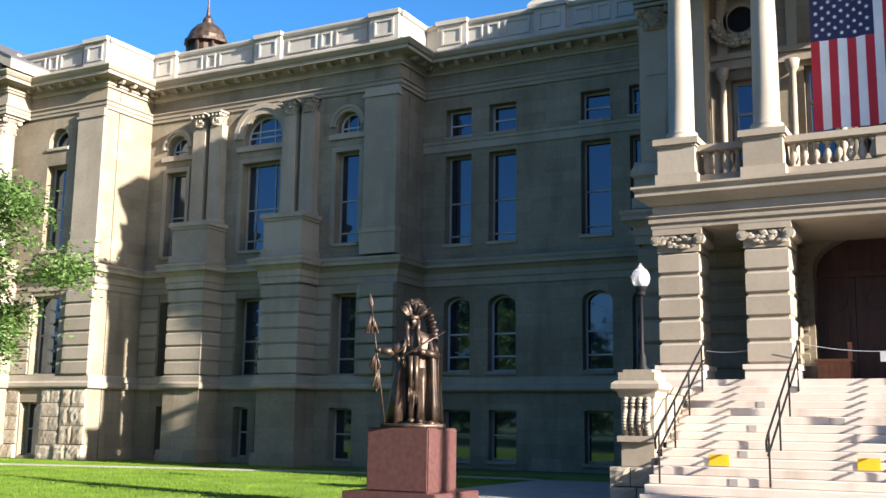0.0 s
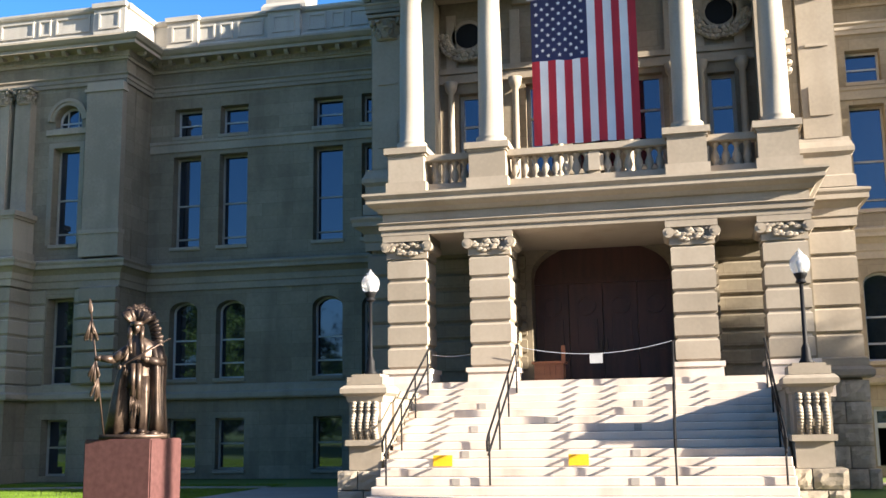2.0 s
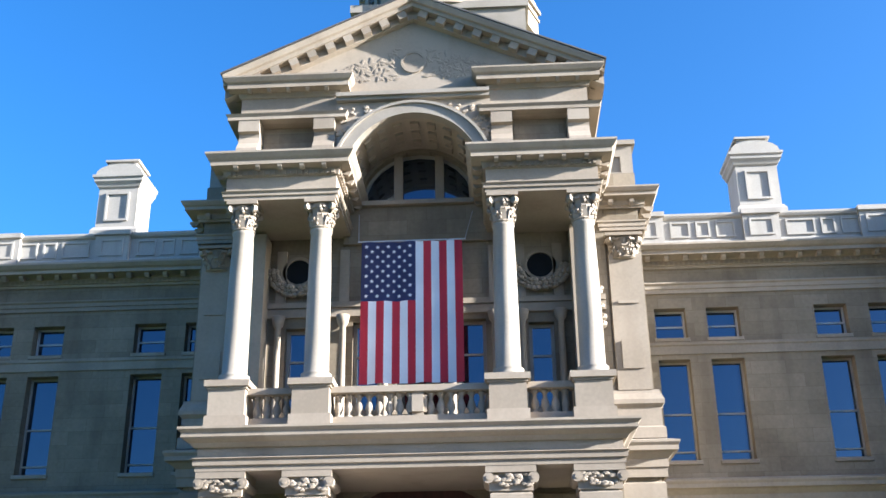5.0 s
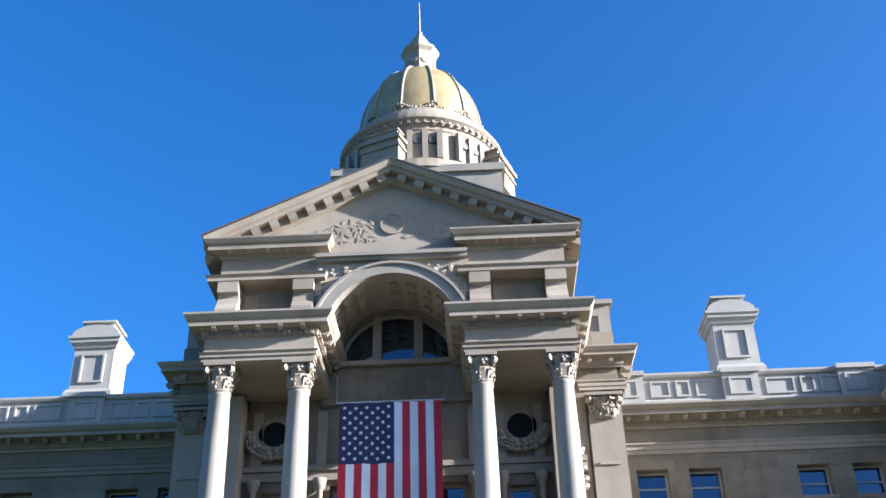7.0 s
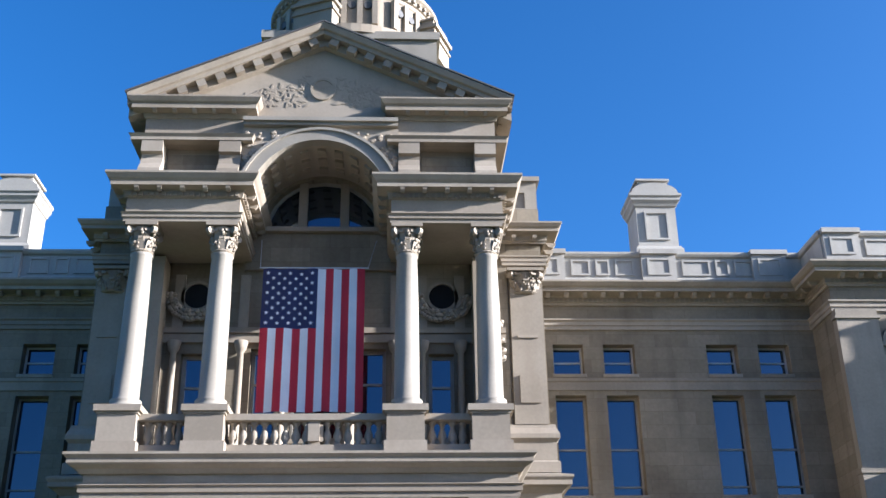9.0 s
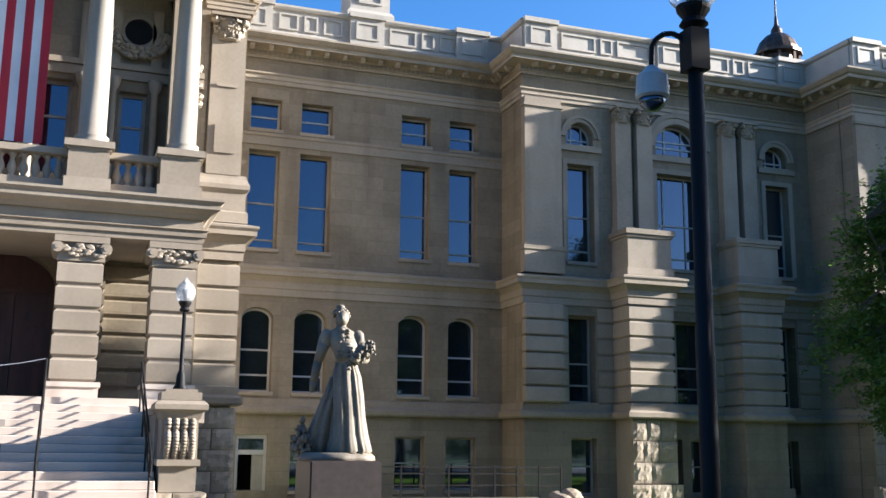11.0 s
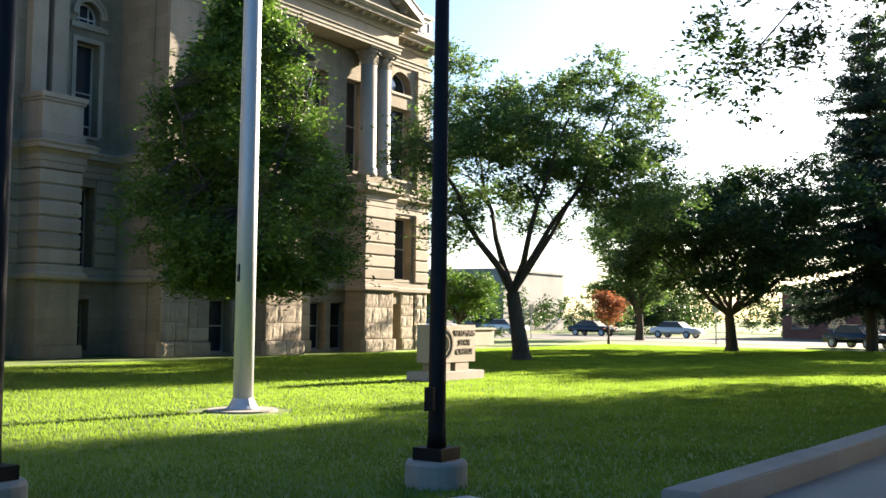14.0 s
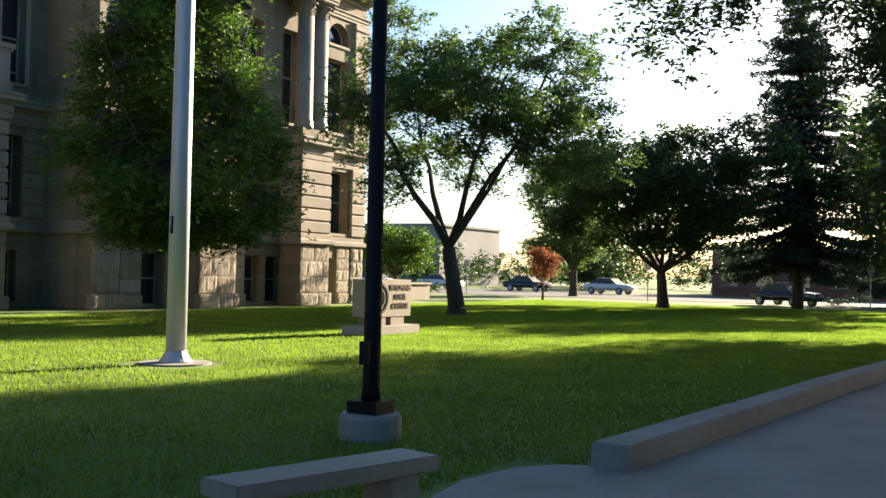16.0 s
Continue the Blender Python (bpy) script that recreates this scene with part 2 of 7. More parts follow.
def tube(bm, a, b, r0, r1=None, seg=8):
    a, b = Vector(a), Vector(b)
    r1 = r0 if r1 is None else r1
    q = (b - a).to_track_quat("Z", "Y")
    ring = lambda c, r: [bm.verts.new(c + q @ Vector((r * math.cos(2 * math.pi * i / seg), r * math.sin(2 * math.pi * i / seg), 0))) for i in range(seg)]
    A, B = ring(a, r0), ring(b, r1)
    for i in range(seg):
        j = (i + 1) % seg
        bm.faces.new((A[i], A[j], B[j], B[i]))
    bm.faces.new(A[::-1])
    bm.faces.new(B)
    return bm


def prism(bm, pts, y0, y1):
    """A flat shape of (x, z), counter-clockwise seen from the front, given depth along y."""
    A = [bm.verts.new((x, y0, z)) for x, z in pts]
    B = [bm.verts.new((x, y1, z)) for x, z in pts]
    bm.faces.new(A)
    bm.faces.new(B[::-1])
    for i in range(len(pts)):
        j = (i + 1) % len(pts)
        bm.faces.new((A[i], B[i], B[j], A[j]))


def arc(cx, cz, r, a0, a1, n, rz=None):
    rz = rz or r
    return [(cx + r * math.cos(radians(a0 + (a1 - a0) * i / n)), cz + rz * math.sin(radians(a0 + (a1 - a0) * i / n))) for i in range(n + 1)]


def blocks(name, dims, mat, parent):
    """Several blocks that touch, each a part of its own; the first carries the name."""
    first = part(name, boxes(dims[0]), mat, parent)
    for d in dims[1:]:
        part(name + "_block", boxes(d), mat, parent)
    return first


def ring(bm, outer, inner, y0, y1):
    """A closed frame between two outlines of (x, z) with as many points, given depth along y."""
    O, I, P, Q = ([bm.verts.new((x, y, z)) for x, z in pts] for pts, y in ((outer, y0), (inner, y0), (outer, y1), (inner, y1)))
    for i in range(len(outer)):
        j = (i + 1) % len(outer)
        for f in ((O[i], O[j], I[j], I[i]), (P[i], Q[i], Q[j], P[j]), (O[i], P[i], P[j], O[j]), (I[i], I[j], Q[j], Q[i])):
            bm.faces.new(f)
    return bm


def rect(x0, x1, z0, z1):
    return [(x0, z0), (x1, z0), (x1, z1), (x0, z1)]


def panel_frame(x0, x1, y0, y1, z0, z1, w):
    return ring(bmesh.new(), rect(x0, x1, z0, z1), rect(x0 + w, x1 - w, z0 + w, z1 - w), y0, y1)


def surround(x0, x1, y0, y1, z0, z1, w):
    """A three-sided architrave round an opening."""
    bm = bmesh.new()
    prism(bm, [(x0 - w, z0), (x0 - 0.003, z0), (x0 - 0.003, z1 + 0.003), (x1 + 0.003, z1 + 0.003), (x1 + 0.003, z0), (x1 + w, z0), (x1 + w, z1 + w), (x0 - w, z1 + w)], y0, y1)
    return bm


def wall(name, x0, x1, y, z0, z1, openings, mat, parent, thick=0.7):
    """A front wall with its openings cut right through. An opening is (x0, x1, z0, z1, rise): rise is the height of an arched head above z1."""
    bm = bmesh.new()
    xs = sorted({x0, x1, *(o[0] for o in openings), *(o[1] for o in openings)})
    zs = sorted({z0, z1, *(o[2] for o in openings), *(o[3] + o[4] for o in openings)})
    hole = lambda x, z: any(o[0] < x < o[1] and o[2] < z < o[3] + o[4] for o in openings)
    solid = lambda i, k: 0 <= i < len(xs) - 1 and 0 <= k < len(zs) - 1 and not hole((xs[i] + xs[i + 1]) / 2, (zs[k] + zs[k + 1]) / 2)
    vs = {}
    def V(i, k, b):
        if (i, k, b) not in vs:
            vs[i, k, b] = bm.verts.new((xs[i], y + thick * b, zs[k]))
        return vs[i, k, b]
    for i in range(len(xs) - 1):
        for k in range(len(zs) - 1):
            if not solid(i, k):
                continue
            bm.faces.new((V(i, k, 0), V(i + 1, k, 0), V(i + 1, k + 1, 0), V(i, k + 1, 0)))
            bm.faces.new((V(i, k, 1), V(i, k + 1, 1), V(i + 1, k + 1, 1), V(i + 1, k, 1)))
            for di, dk, (a, b) in ((-1, 0, ((i, k), (i, k + 1))), (1, 0, ((i + 1, k), (i + 1, k + 1))), (0, -1, ((i, k), (i + 1, k))), (0, 1, ((i, k + 1), (i + 1, k + 1)))):
                if not solid(i + di, k + dk):
                    bm.faces.new((V(*a, 0), V(*b, 0), V(*b, 1), V(*a, 1)))
    made = part(name, bm, mat, parent)
    for o in openings:
        if o[4] > 0:
            cx, w = (o[0] + o[1]) / 2, (o[1] - o[0]) / 2
            for s in (1, -1):
                pts = arc(cx, o[3], w, 0, 90, 7, o[4]) + [(o[1], o[3] + o[4])]
                sb = bmesh.new()
                prism(sb, [(cx + s * (p[0] - cx), p[1]) for p in pts], y, y + thick - 0.02)
                part("arch_spandrel", sb, mat, made)
    return made


def window(x0, x1, z0, z1, y, parent, rise=0.0, bars=(0.5,), uprights=(), frame_mat=None, sill=True, inset=0.42, fr=0.07):
    """A window set back in its opening: frame, sash bars, glass and sill."""
    fm = frame_mat or FRAME
    yi = y + inset
    cx, w = (x0 + x1) / 2, (x1 - x0) / 2
    head = lambda d: arc(cx, z1, w - d, 0, 180, 12, max(0.02, rise - d)) if rise else [(x1 - d, z1 - d), (x0 + d, z1 - d)]
    bm = ring(bmesh.new(), [(x0, z0), (x1, z0)] + head(0), [(x0 + fr, z0 + fr), (x1 - fr, z0 + fr)] + head(fr), yi, yi + 0.09)
    win = part("window", bm, fm, parent)
    gb = bmesh.new()
    pts = [(x0 + 0.02, z0 + 0.02), (x1 - 0.02, z0 + 0.02)] + (arc(cx, z1, w - 0.02, 0, 180, 12, rise - 0.02) if rise else [(x1 - 0.02, z1 - 0.02), (x0 + 0.02, z1 - 0.02)])
    prism(gb, pts, yi + 0.05, yi + 0.056)
    part("glass_pane", gb, GLASS, win)
    for b in bars:
        zc = z0 + (z1 + rise - z0) * b
        part("sash_bar", boxes((x0 + fr, x1 - fr, yi + 0.005, yi + 0.08, zc - 0.03, zc + 0.03)), fm, win)
    for b in uprights:
        xc = x0 + (x1 - x0) * b
        part("sash_bar", boxes((xc - 0.022, xc + 0.022, yi + 0.012, yi + 0.075, z0 + fr, z1 + rise * 0.8)), fm, win)
    if sill:
        sb = bmesh.new()
        chamfer_box(sb, x0 - 0.06, x1 + 0.06, y - 0.07, yi, z0 - 0.14, z0, 0.02)
        part("sill", sb, WTRIM, win)
    return win


# ---- the capitol ----
Y_LINK, Y_PAV, Y_END, Y_MID = 9.5, 7.59, 4.95, 3.35
X_MID, X_PAV, X_END, X_SIDE = 6.5, 16.85, 29.0, 46.4
Z_TABLE, Z_BELT, Z_ARCH, Z_CORN, Z_PAR, Z_TOP = 2.75, 7.05, 13.95, 14.85, 15.65, 16.9
capitol = tagged(new("capitol_building"), "buff sandstone statehouse with columned portico, long wings and gilded dome", "building")

TABLE_PROF = [(0, Z_TABLE), (0.16, Z_TABLE), (0.2, Z_TABLE + 0.06), (0.2, Z_TABLE + 0.2), (0.08, Z_TABLE + 0.28), (0.08, Z_TABLE + 0.48), (0, Z_TABLE + 0.52)]
BELT_PROF = [(0, Z_BELT - 0.42), (0.06, Z_BELT - 0.42), (0.06, Z_BELT - 0.2), (0.1, Z_BELT - 0.16), (0.1, Z_BELT + 0.05), (0.24, Z_BELT + 0.2), (0.36, Z_BELT + 0.24), (0.36, Z_BELT + 0.36), (0.41, Z_BELT + 0.44), (0.41, Z_BELT + 0.5), (0.06, Z_BELT + 0.6), (0, Z_BELT + 0.6)]
ARCH_PROF = [(0, Z_ARCH), (0.07, Z_ARCH), (0.07, Z_ARCH + 0.14), (0.11, Z_ARCH + 0.15), (0.11, Z_ARCH + 0.28), (0.17, Z_ARCH + 0.33), (0.17, Z_ARCH + 0.38), (0.02, Z_ARCH + 0.42), (0, Z_ARCH + 0.42)]
CORN_PROF = [(0, Z_CORN), (0.08, Z_CORN), (0.1, Z_CORN + 0.08), (0.16, Z_CORN + 0.1), (0.16, Z_CORN + 0.27), (0.22, Z_CORN + 0.31), (0.66, Z_CORN + 0.33), (0.66, Z_CORN + 0.45), (0.74, Z_CORN + 0.49), (0.84, Z_CORN + 0.61), (0.84, Z_CORN + 0.67), (0.05, Z_PAR), (0, Z_PAR)]
PAR_PROF = [(-0.6, Z_PAR), (0.1, Z_PAR), (0.1, Z_PAR + 0.22), (0.02, Z_PAR + 0.28), (0.02, Z_TOP - 0.2), (0.1, Z_TOP - 0.16), (0.14, Z_TOP - 0.08), (0.14, Z_TOP), (-0.6, Z_TOP)]


def modillion_mesh():
    bm = bmesh.new()
    pts = [(0, 0), (0.1, -0.16), (0.3, -0.2), (0.4, -0.1), (0.42, 0), (0.42, 0.02), (0, 0.02)]
    a = [bm.verts.new((-0.09, -p[0], p[1])) for p in pts]
    b = [bm.verts.new((0.09, -p[0], p[1])) for p in pts]
    bm.faces.new(a)
    bm.faces.new(b[::-1])
    for i in range(len(pts)):
        j = (i + 1) % len(pts)
        bm.faces.new((a[i], a[j], b[j], b[i]))
    bmesh.ops.recalc_face_normals(bm, faces=bm.faces)
    me = bpy.data.meshes.new("modillion")
    bm.to_mesh(me)
    bm.free()
    me.materials.append(TRIM)
    return me


MODILLION = modillion_mesh()


def modillions(parent, a, b, off, z, step=0.62, scale=1.0):
    """Brackets under a cornice from a to b in plan, standing off the wall."""
    a, b = Vector(a), Vector(b)
    d = (b - a).normalized()
    n = max(1, int((b - a).length / step))
    turn = math.degrees(math.atan2(d.y, d.x))
    for i in range(n):
        p = a + (b - a) * ((i + 0.5) / n) + Vector((d.y, -d.x)) * off
        piece("modillion", MODILLION, parent, pose(p.x, p.y, z, 0, 0, turn) @ Matrix.Scale(scale, 4))


def dentils(bm, a, b, off, z0, z1, step=0.17):
    a, b = Vector(a), Vector(b)
    d = (b - a).normalized()
    nrm = Vector((d.y, -d.x))
    n = int((b - a).length / step)
    for i in range(n):
        p = a + (b - a) * ((i + 0.5) / n)
        c = [p + d * s * step * 0.3 + nrm * o for s, o in ((-1, off), (1, off), (1, off + 0.07), (-1, off + 0.07))]
        lo = [bm.verts.new((q.x, q.y, z0)) for q in c]
        hi = [bm.verts.new((q.x, q.y, z1)) for q in c]
        for i2 in range(4):
            j2 = (i2 + 1) % 4
            bm.faces.new((lo[i2], lo[j2], hi[j2], hi[i2]))
        bm.faces.new(lo[::-1])


def mirror(s, x0, x1):
    return (x0, x1) if s > 0 else (-x1, -x0)


def leafy_capital(r0, r1, h, seed):
    """A capital of curling leaves: a flared bell, two rows of leaves, corner volutes and an abacus. Base at z 0, round the z axis."""
    bm = lathe([(r0, 0), (r0 * 1.12, 0.04), (r0, 0.08), (r0, h * 0.55), (r1 * 0.95, h * 0.86), (r1, h * 0.86)], 16)
    for row, (z, n, out) in enumerate(((0.08, 8, 0.5), (h * 0.36, 8, 0.75))):
        for i in range(n):
            a = 2 * math.pi * (i + 0.5 * row) / n
            d, s = Vector((math.cos(a), math.sin(a), 0)), Vector((-math.sin(a), math.cos(a), 0))
            w = r0 * 0.36
            prof = [(r0 * 1.02, 0), (r0 * 1.12, h * 0.2), (r0 * 1.2, h * 0.32), (r0 * (1.2 + 0.3 * out), h * 0.4), (r0 * (1.2 + 0.32 * out), h * 0.32)]
            L = [[bm.verts.new(d * p + s * k * w * (1 - 0.14 * j) + Vector((0, 0, z + q))) for k in (-1, 0, 1)] for j, (p, q) in enumerate(prof)]
            for A, B in zip(L, L[1:]):
                for k in (0, 1):
                    bm.faces.new((A[k], A[k + 1], B[k + 1], B[k]))
    for i in range(4):
        a = math.pi / 4 + i * math.pi / 2
        d = Vector((math.cos(a), math.sin(a), 0))
        c = d * r1 * 1.15 + Vector((0, 0, h * 0.74))
        s = Vector((-d.y, d.x, 0)) * r0 * 0.2
        tube(bm, c - s, c + s, h * 0.13, None, 10)
    e = r1 * 1.08
    box(bm, -e, e, -e, e, h * 0.88, h)
    rnd = random.Random(seed)
    for i in range(64):
        a, f = rnd.uniform(0, 2 * math.pi), rnd.uniform(0.12, 0.8)
        r = r0 * 1.12 + (r1 * 1.05 - r0) * f * f
        bmesh.ops.create_icosphere(bm, subdivisions=1, radius=rnd.uniform(0.025, 0.055), matrix=Matrix.Translation((r * math.cos(a), r * math.sin(a), h * f)) @ Matrix.Diagonal((1, 1, 1.4, 1)))
    bmesh.ops.recalc_face_normals(bm, faces=bm.faces)
    me = bpy.data.meshes.new("capital")
    bm.to_mesh(me)
    bm.free()
    me.materials.append(TRIM)
    return me


def rusticated(name_parent, x0, x1, y0, y1, z0, z1, n, mat=None, gap=0.05, c=0.045):
    """Courses of dressed blocks with sunk joints between them, each its own block."""
    h = (z1 - z0) / n
    for k in range(n):
        bm = bmesh.new()
        a, b = z0 + k * h + gap / 2, z0 + (k + 1) * h - gap / 2
        # chamfer all four sides in plan
        rings = []
        for d, z in ((c, a), (0, a + c), (0, b - c), (c, b)):
            rings.append([bm.verts.new(p) for p in ((x0 + d, y0 + d, z), (x1 - d, y0 + d, z), (x1 - d, y1, z), (x0 + d, y1, z))])
        bm.faces.new(rings[0][::-1])
        bm.faces.new(rings[-1])
        for A, B in zip(rings, rings[1:]):
            for i in range(4):
                j = (i + 1) % 4
                bm.faces.new((A[i], A[j], B[j], B[i]))
        part("stone_block", bm, mat or TRIM, name_parent)


def rock_courses(parent, x0, x1, y, z0, z1, n, seed, depth=0.18, bulge=0.05, broad_=1.0):
    """Courses of rock-faced blocks, broken joints, each its own block."""
    rnd = random.Random(seed)
    h = (z1 - z0) / n
    for k in range(n):
        x = x0
        shift = k % 2
        while x < x1 - 0.05:
            w = broad_ * (rnd.uniform(0.5, 0.95) if not shift else rnd.uniform(0.3, 0.5))
            shift = 0
            nx = x1 if x + w > x1 - 0.25 else x + w
            bm = bmesh.new()
            rock(bm, x + 0.012, nx - 0.012, y, y + depth, z0 + k * h + 0.012, z0 + (k + 1) * h - 0.012, bulge, rnd.random())
            part("stone_block", bm, ROCK, parent)
            x = nx


# wings -------------------------------------------------------------------
def wing(s):
    """One wing: the link beside the middle, the pavilion and the end block; s is +1 to the east, -1 to the west."""
    P = lambda pts: [(s * x, y) for x, y in pts][::s]
    outline = P([(X_MID, Y_LINK), (X_PAV, Y_LINK), (X_PAV, Y_PAV), (X_END, Y_PAV), (X_END, Y_END), (X_SIDE, Y_END), (X_SIDE, 26.0)])
    M = lambda a, b: mirror(s, a, b)
    W_ = lambda nm, a, b, *r: wall(nm, *M(a, b), *r)
    # link
    tall = [(7.6, 8.66), (9.36, 10.46), (12.98, 14.08), (14.81, 15.9)]
    op = lambda a, b, z0, z1, r=0.0: (*M(a, b), z0, z1, r)
    rows = ((8.22, 11.61, 0.0, (0.47, 0.1), FRAME), (12.36, 13.43, 0.0, (0.47,), SASH), (3.47, 5.86, 0.37, (0.5, 0.2), SASH))
    base = [(7.6, 8.62), (9.37, 10.41), (12.94, 14.02), (14.76, 15.87)]
    o = [op(a, b, z0, z1, r) for z0, z1, r, _, _ in rows for a, b in tall] + [op(a, b, 0.32, 2.09) for a, b in base]
    W_("wall", X_MID, X_PAV + 0.1, Y_LINK, 0.0, Z_PAR, o, STONE, capitol)
    for z0, z1, r, bars, fm in rows:
        for a, b in tall:
            window(*M(a, b), z0, z1, Y_LINK, capitol, rise=r, bars=bars, frame_mat=fm, inset=0.38)
    for i, (a, b) in enumerate(base):
        if s > 0 and i == 0:
            continue
        window(*M(a, b), 0.32, 2.09, Y_LINK, capitol, bars=(0.5,), inset=0.3)
    # thin lintel band over the tall windows
    part("lintel_band", swept(P([(X_MID, Y_LINK), (X_PAV, Y_LINK)]), [(0, 11.78), (0.05, 11.78), (0.05, 12.06), (0.09, 12.1), (0.09, 12.2), (0, 12.22)]), WTRIM, capitol)
    # pavilion
    ws = [(18.55, 19.6), (22.2, 24.05), (26.95, 28.0)]
    o = []
    for i, (a, b) in enumerate(ws):
        o += [op(a, b, 8.2, 11.72), op(a, b, 12.45, 12.75 if i == 1 else 12.72, 0.9 if i == 1 else 0.55), op(a, b, 3.3, 6.3)]
    o += [op(18.6, 19.6, 0.2, 2.1), op(22.25, 22.95, 0.2, 2.1), op(23.3, 24.0, 0.2, 2.1), op(26.95, 27.9, 0.2, 2.1)]
    W_("wall", X_PAV, X_END + 0.3, Y_PAV, 0.0, Z_PAR, o, STONE, capitol)
    for i, (a, b) in enumerate(ws):
        mid = i == 1
        window(*M(a, b), 8.2, 11.72, Y_PAV, capitol, bars=(0.47, 0.12), uprights=(0.25, 0.75) if mid else (), inset=0.35)
        window(*M(a, b), 12.45, 12.75 if mid else 12.72, Y_PAV, capitol, rise=0.9 if mid else 0.55, bars=(0.3, 0.5) if mid else (0.3,), uprights=(0.3, 0.7), frame_mat=SASH, inset=0.3)
        window(*M(a, b), 3.3, 6.3, Y_PAV, capitol, bars=(0.45, 0.2), uprights=(0.5,) if mid else (), inset=0.5)
        # moulded hood over the round head
        x0, x1 = M(a, b)
        cx, w = (x0 + x1) / 2, (x1 - x0) / 2
        zc, rz = (12.75, 0.9) if mid else (12.72, 0.55)
        for r0, r1, d in ((1.04, 1.28, 0.07), (1.28, 1.5, 0.12)):
            A, B = arc(cx, zc, w * r1, 0, 180, 16, rz + w * (r1 - 1)), arc(cx, zc, w * r0, 0, 180, 16, rz + w * (r0 - 1))
            hb = bmesh.new()
            prism(hb, A + B[::-1], Y_PAV - d, Y_PAV - 0.002)
            part("arch_moulding", hb, WTRIM, capitol)
        part("impost", boxes((x0 - 0.3, x1 + 0.3, Y_PAV - 0.1, Y_PAV - 0.002, 12.2, 12.4)), WTRIM, capitol)
        part("architrave", surround(x0, x1, Y_PAV - 0.05, Y_PAV - 0.002, 8.2, 11.72, 0.18), WTRIM, capitol)
    for a, b in ((18.6, 19.6), (22.25, 22.95), (23.3, 24.0), (26.95, 27.9)):
        window(*M(a, b), 0.2, 2.1, Y_PAV, capitol, bars=(0.5,), inset=0.4, sill=False)
    # corner pilaster of the pavilion, above and below
    x0, x1 = M(X_PAV - 0.06, 18.2)
    blocks("pilaster", [(x0, x1, Y_PAV - 0.3, Y_PAV - 0.002, 8.6, Z_ARCH - 0.35), (x0 - 0.05, x1 + 0.05, Y_PAV - 0.36, Y_PAV - 0.003, 7.66, 8.45), (x0 - 0.09, x1 + 0.09, Y_PAV - 0.4, Y_PAV - 0.003, 8.45, 8.6), (x0 - 0.06, x1 + 0.06, Y_PAV - 0.36, Y_PAV - 0.003, Z_ARCH - 0.35, Z_ARCH - 0.25), (x0, x1, Y_PAV - 0.3, Y_PAV - 0.003, Z_ARCH - 0.25, Z_ARCH)], WTRIM, capitol)
    lower = part("rusticated_pier", boxes((x0 + 0.05, x1 - 0.05, Y_PAV - 0.1, Y_PAV - 0.002, Z_TABLE + 0.5, Z_BELT - 0.4)), WTRIM, capitol)
    rusticated(lower, x0, x1, Y_PAV - 0.3, Y_PAV - 0.003, Z_TABLE + 0.5, Z_BELT - 0.42, 6, WTRIM)
    # bands across the recessed first floor
    for a, b in ((18.2, 18.5), (19.65, 20.45), (22.4, 22.15), (24.1, 25.0), (27.1, 26.9), (28.05, X_END)):
        if b - a > 0.2:
            rusticated(lower, *M(a, b), Y_PAV - 0.05, Y_PAV - 0.002, Z_TABLE + 0.5, Z_BELT - 0.42, 6, WTRIM)
    # projecting piers with pedestals and paired pilasters
    cap = leafy_capital(0.26, 0.34, 0.6, 3)
    yp = Y_PAV - 1.2
    for k, (a, b) in enumerate(((20.25, 22.0), (24.75, 26.5))):
        x0, x1 = M(a, b)
        pier = part("pavilion_pier", boxes((x0 + 0.06, x1 - 0.06, yp + 0.06, Y_PAV - 0.001, 0, Z_BELT + 0.6)), WTRIM, capitol)
        rusticated(pier, x0, x1, yp, Y_PAV - 0.004, Z_TABLE + 0.52, Z_BELT - 0.42, 6, WTRIM)
        sweep_path = [(x0, Y_PAV), (x0, yp), (x1, yp), (x1, Y_PAV)]
        for prof in (TABLE_PROF, BELT_PROF):
            part("moulding", swept(sweep_path, prof), WTRIM, pier)
        blocks("pedestal", [(x0 + 0.02, x1 - 0.02, yp + 0.02, Y_PAV - 0.003, Z_BELT + 0.6, 9.0), (x0 - 0.05, x1 + 0.05, yp - 0.05, Y_PAV - 0.004, 7.66, 7.9), (x0 - 0.04, x1 + 0.04, yp - 0.04, Y_PAV - 0.004, 9.0, 9.1), (x0 - 0.1, x1 + 0.1, yp - 0.1, Y_PAV - 0.004, 9.1, 9.28)], WTRIM, pier)
        if s > 0 and k == 0:
            rock_courses(pier, x0 + 0.02, x1 - 0.02, yp - 0.02, 0.62, Z_TABLE - 0.02, 3, 11)
            rock_courses(pier, x0 - 0.1, x1 + 0.1, yp - 0.14, 0.0, 0.6, 1, 12, 0.3)
        else:
            blocks("plinth", [(x0, x1, yp, Y_PAV - 0.005, 0.45, Z_TABLE), (x0 - 0.12, x1 + 0.12, yp - 0.12, Y_PAV - 0.005, 0, 0.45)], STONE, pier)
        w = (x1 - x0)
        for f in (0.22, 0.72):
            xa = x0 + w * f - 0.29
            pil = blocks("pilaster", [(xa, xa + 0.62, Y_PAV - 0.36, Y_PAV - 0.003, 9.28, 13.4), (xa - 0.06, xa + 0.68, Y_PAV - 0.42, Y_PAV - 0.004, 9.28, 9.5)], WTRIM, pier)
            piece("capital", cap, pil, pose(xa + 0.31, Y_PAV - 0.2, 13.35))
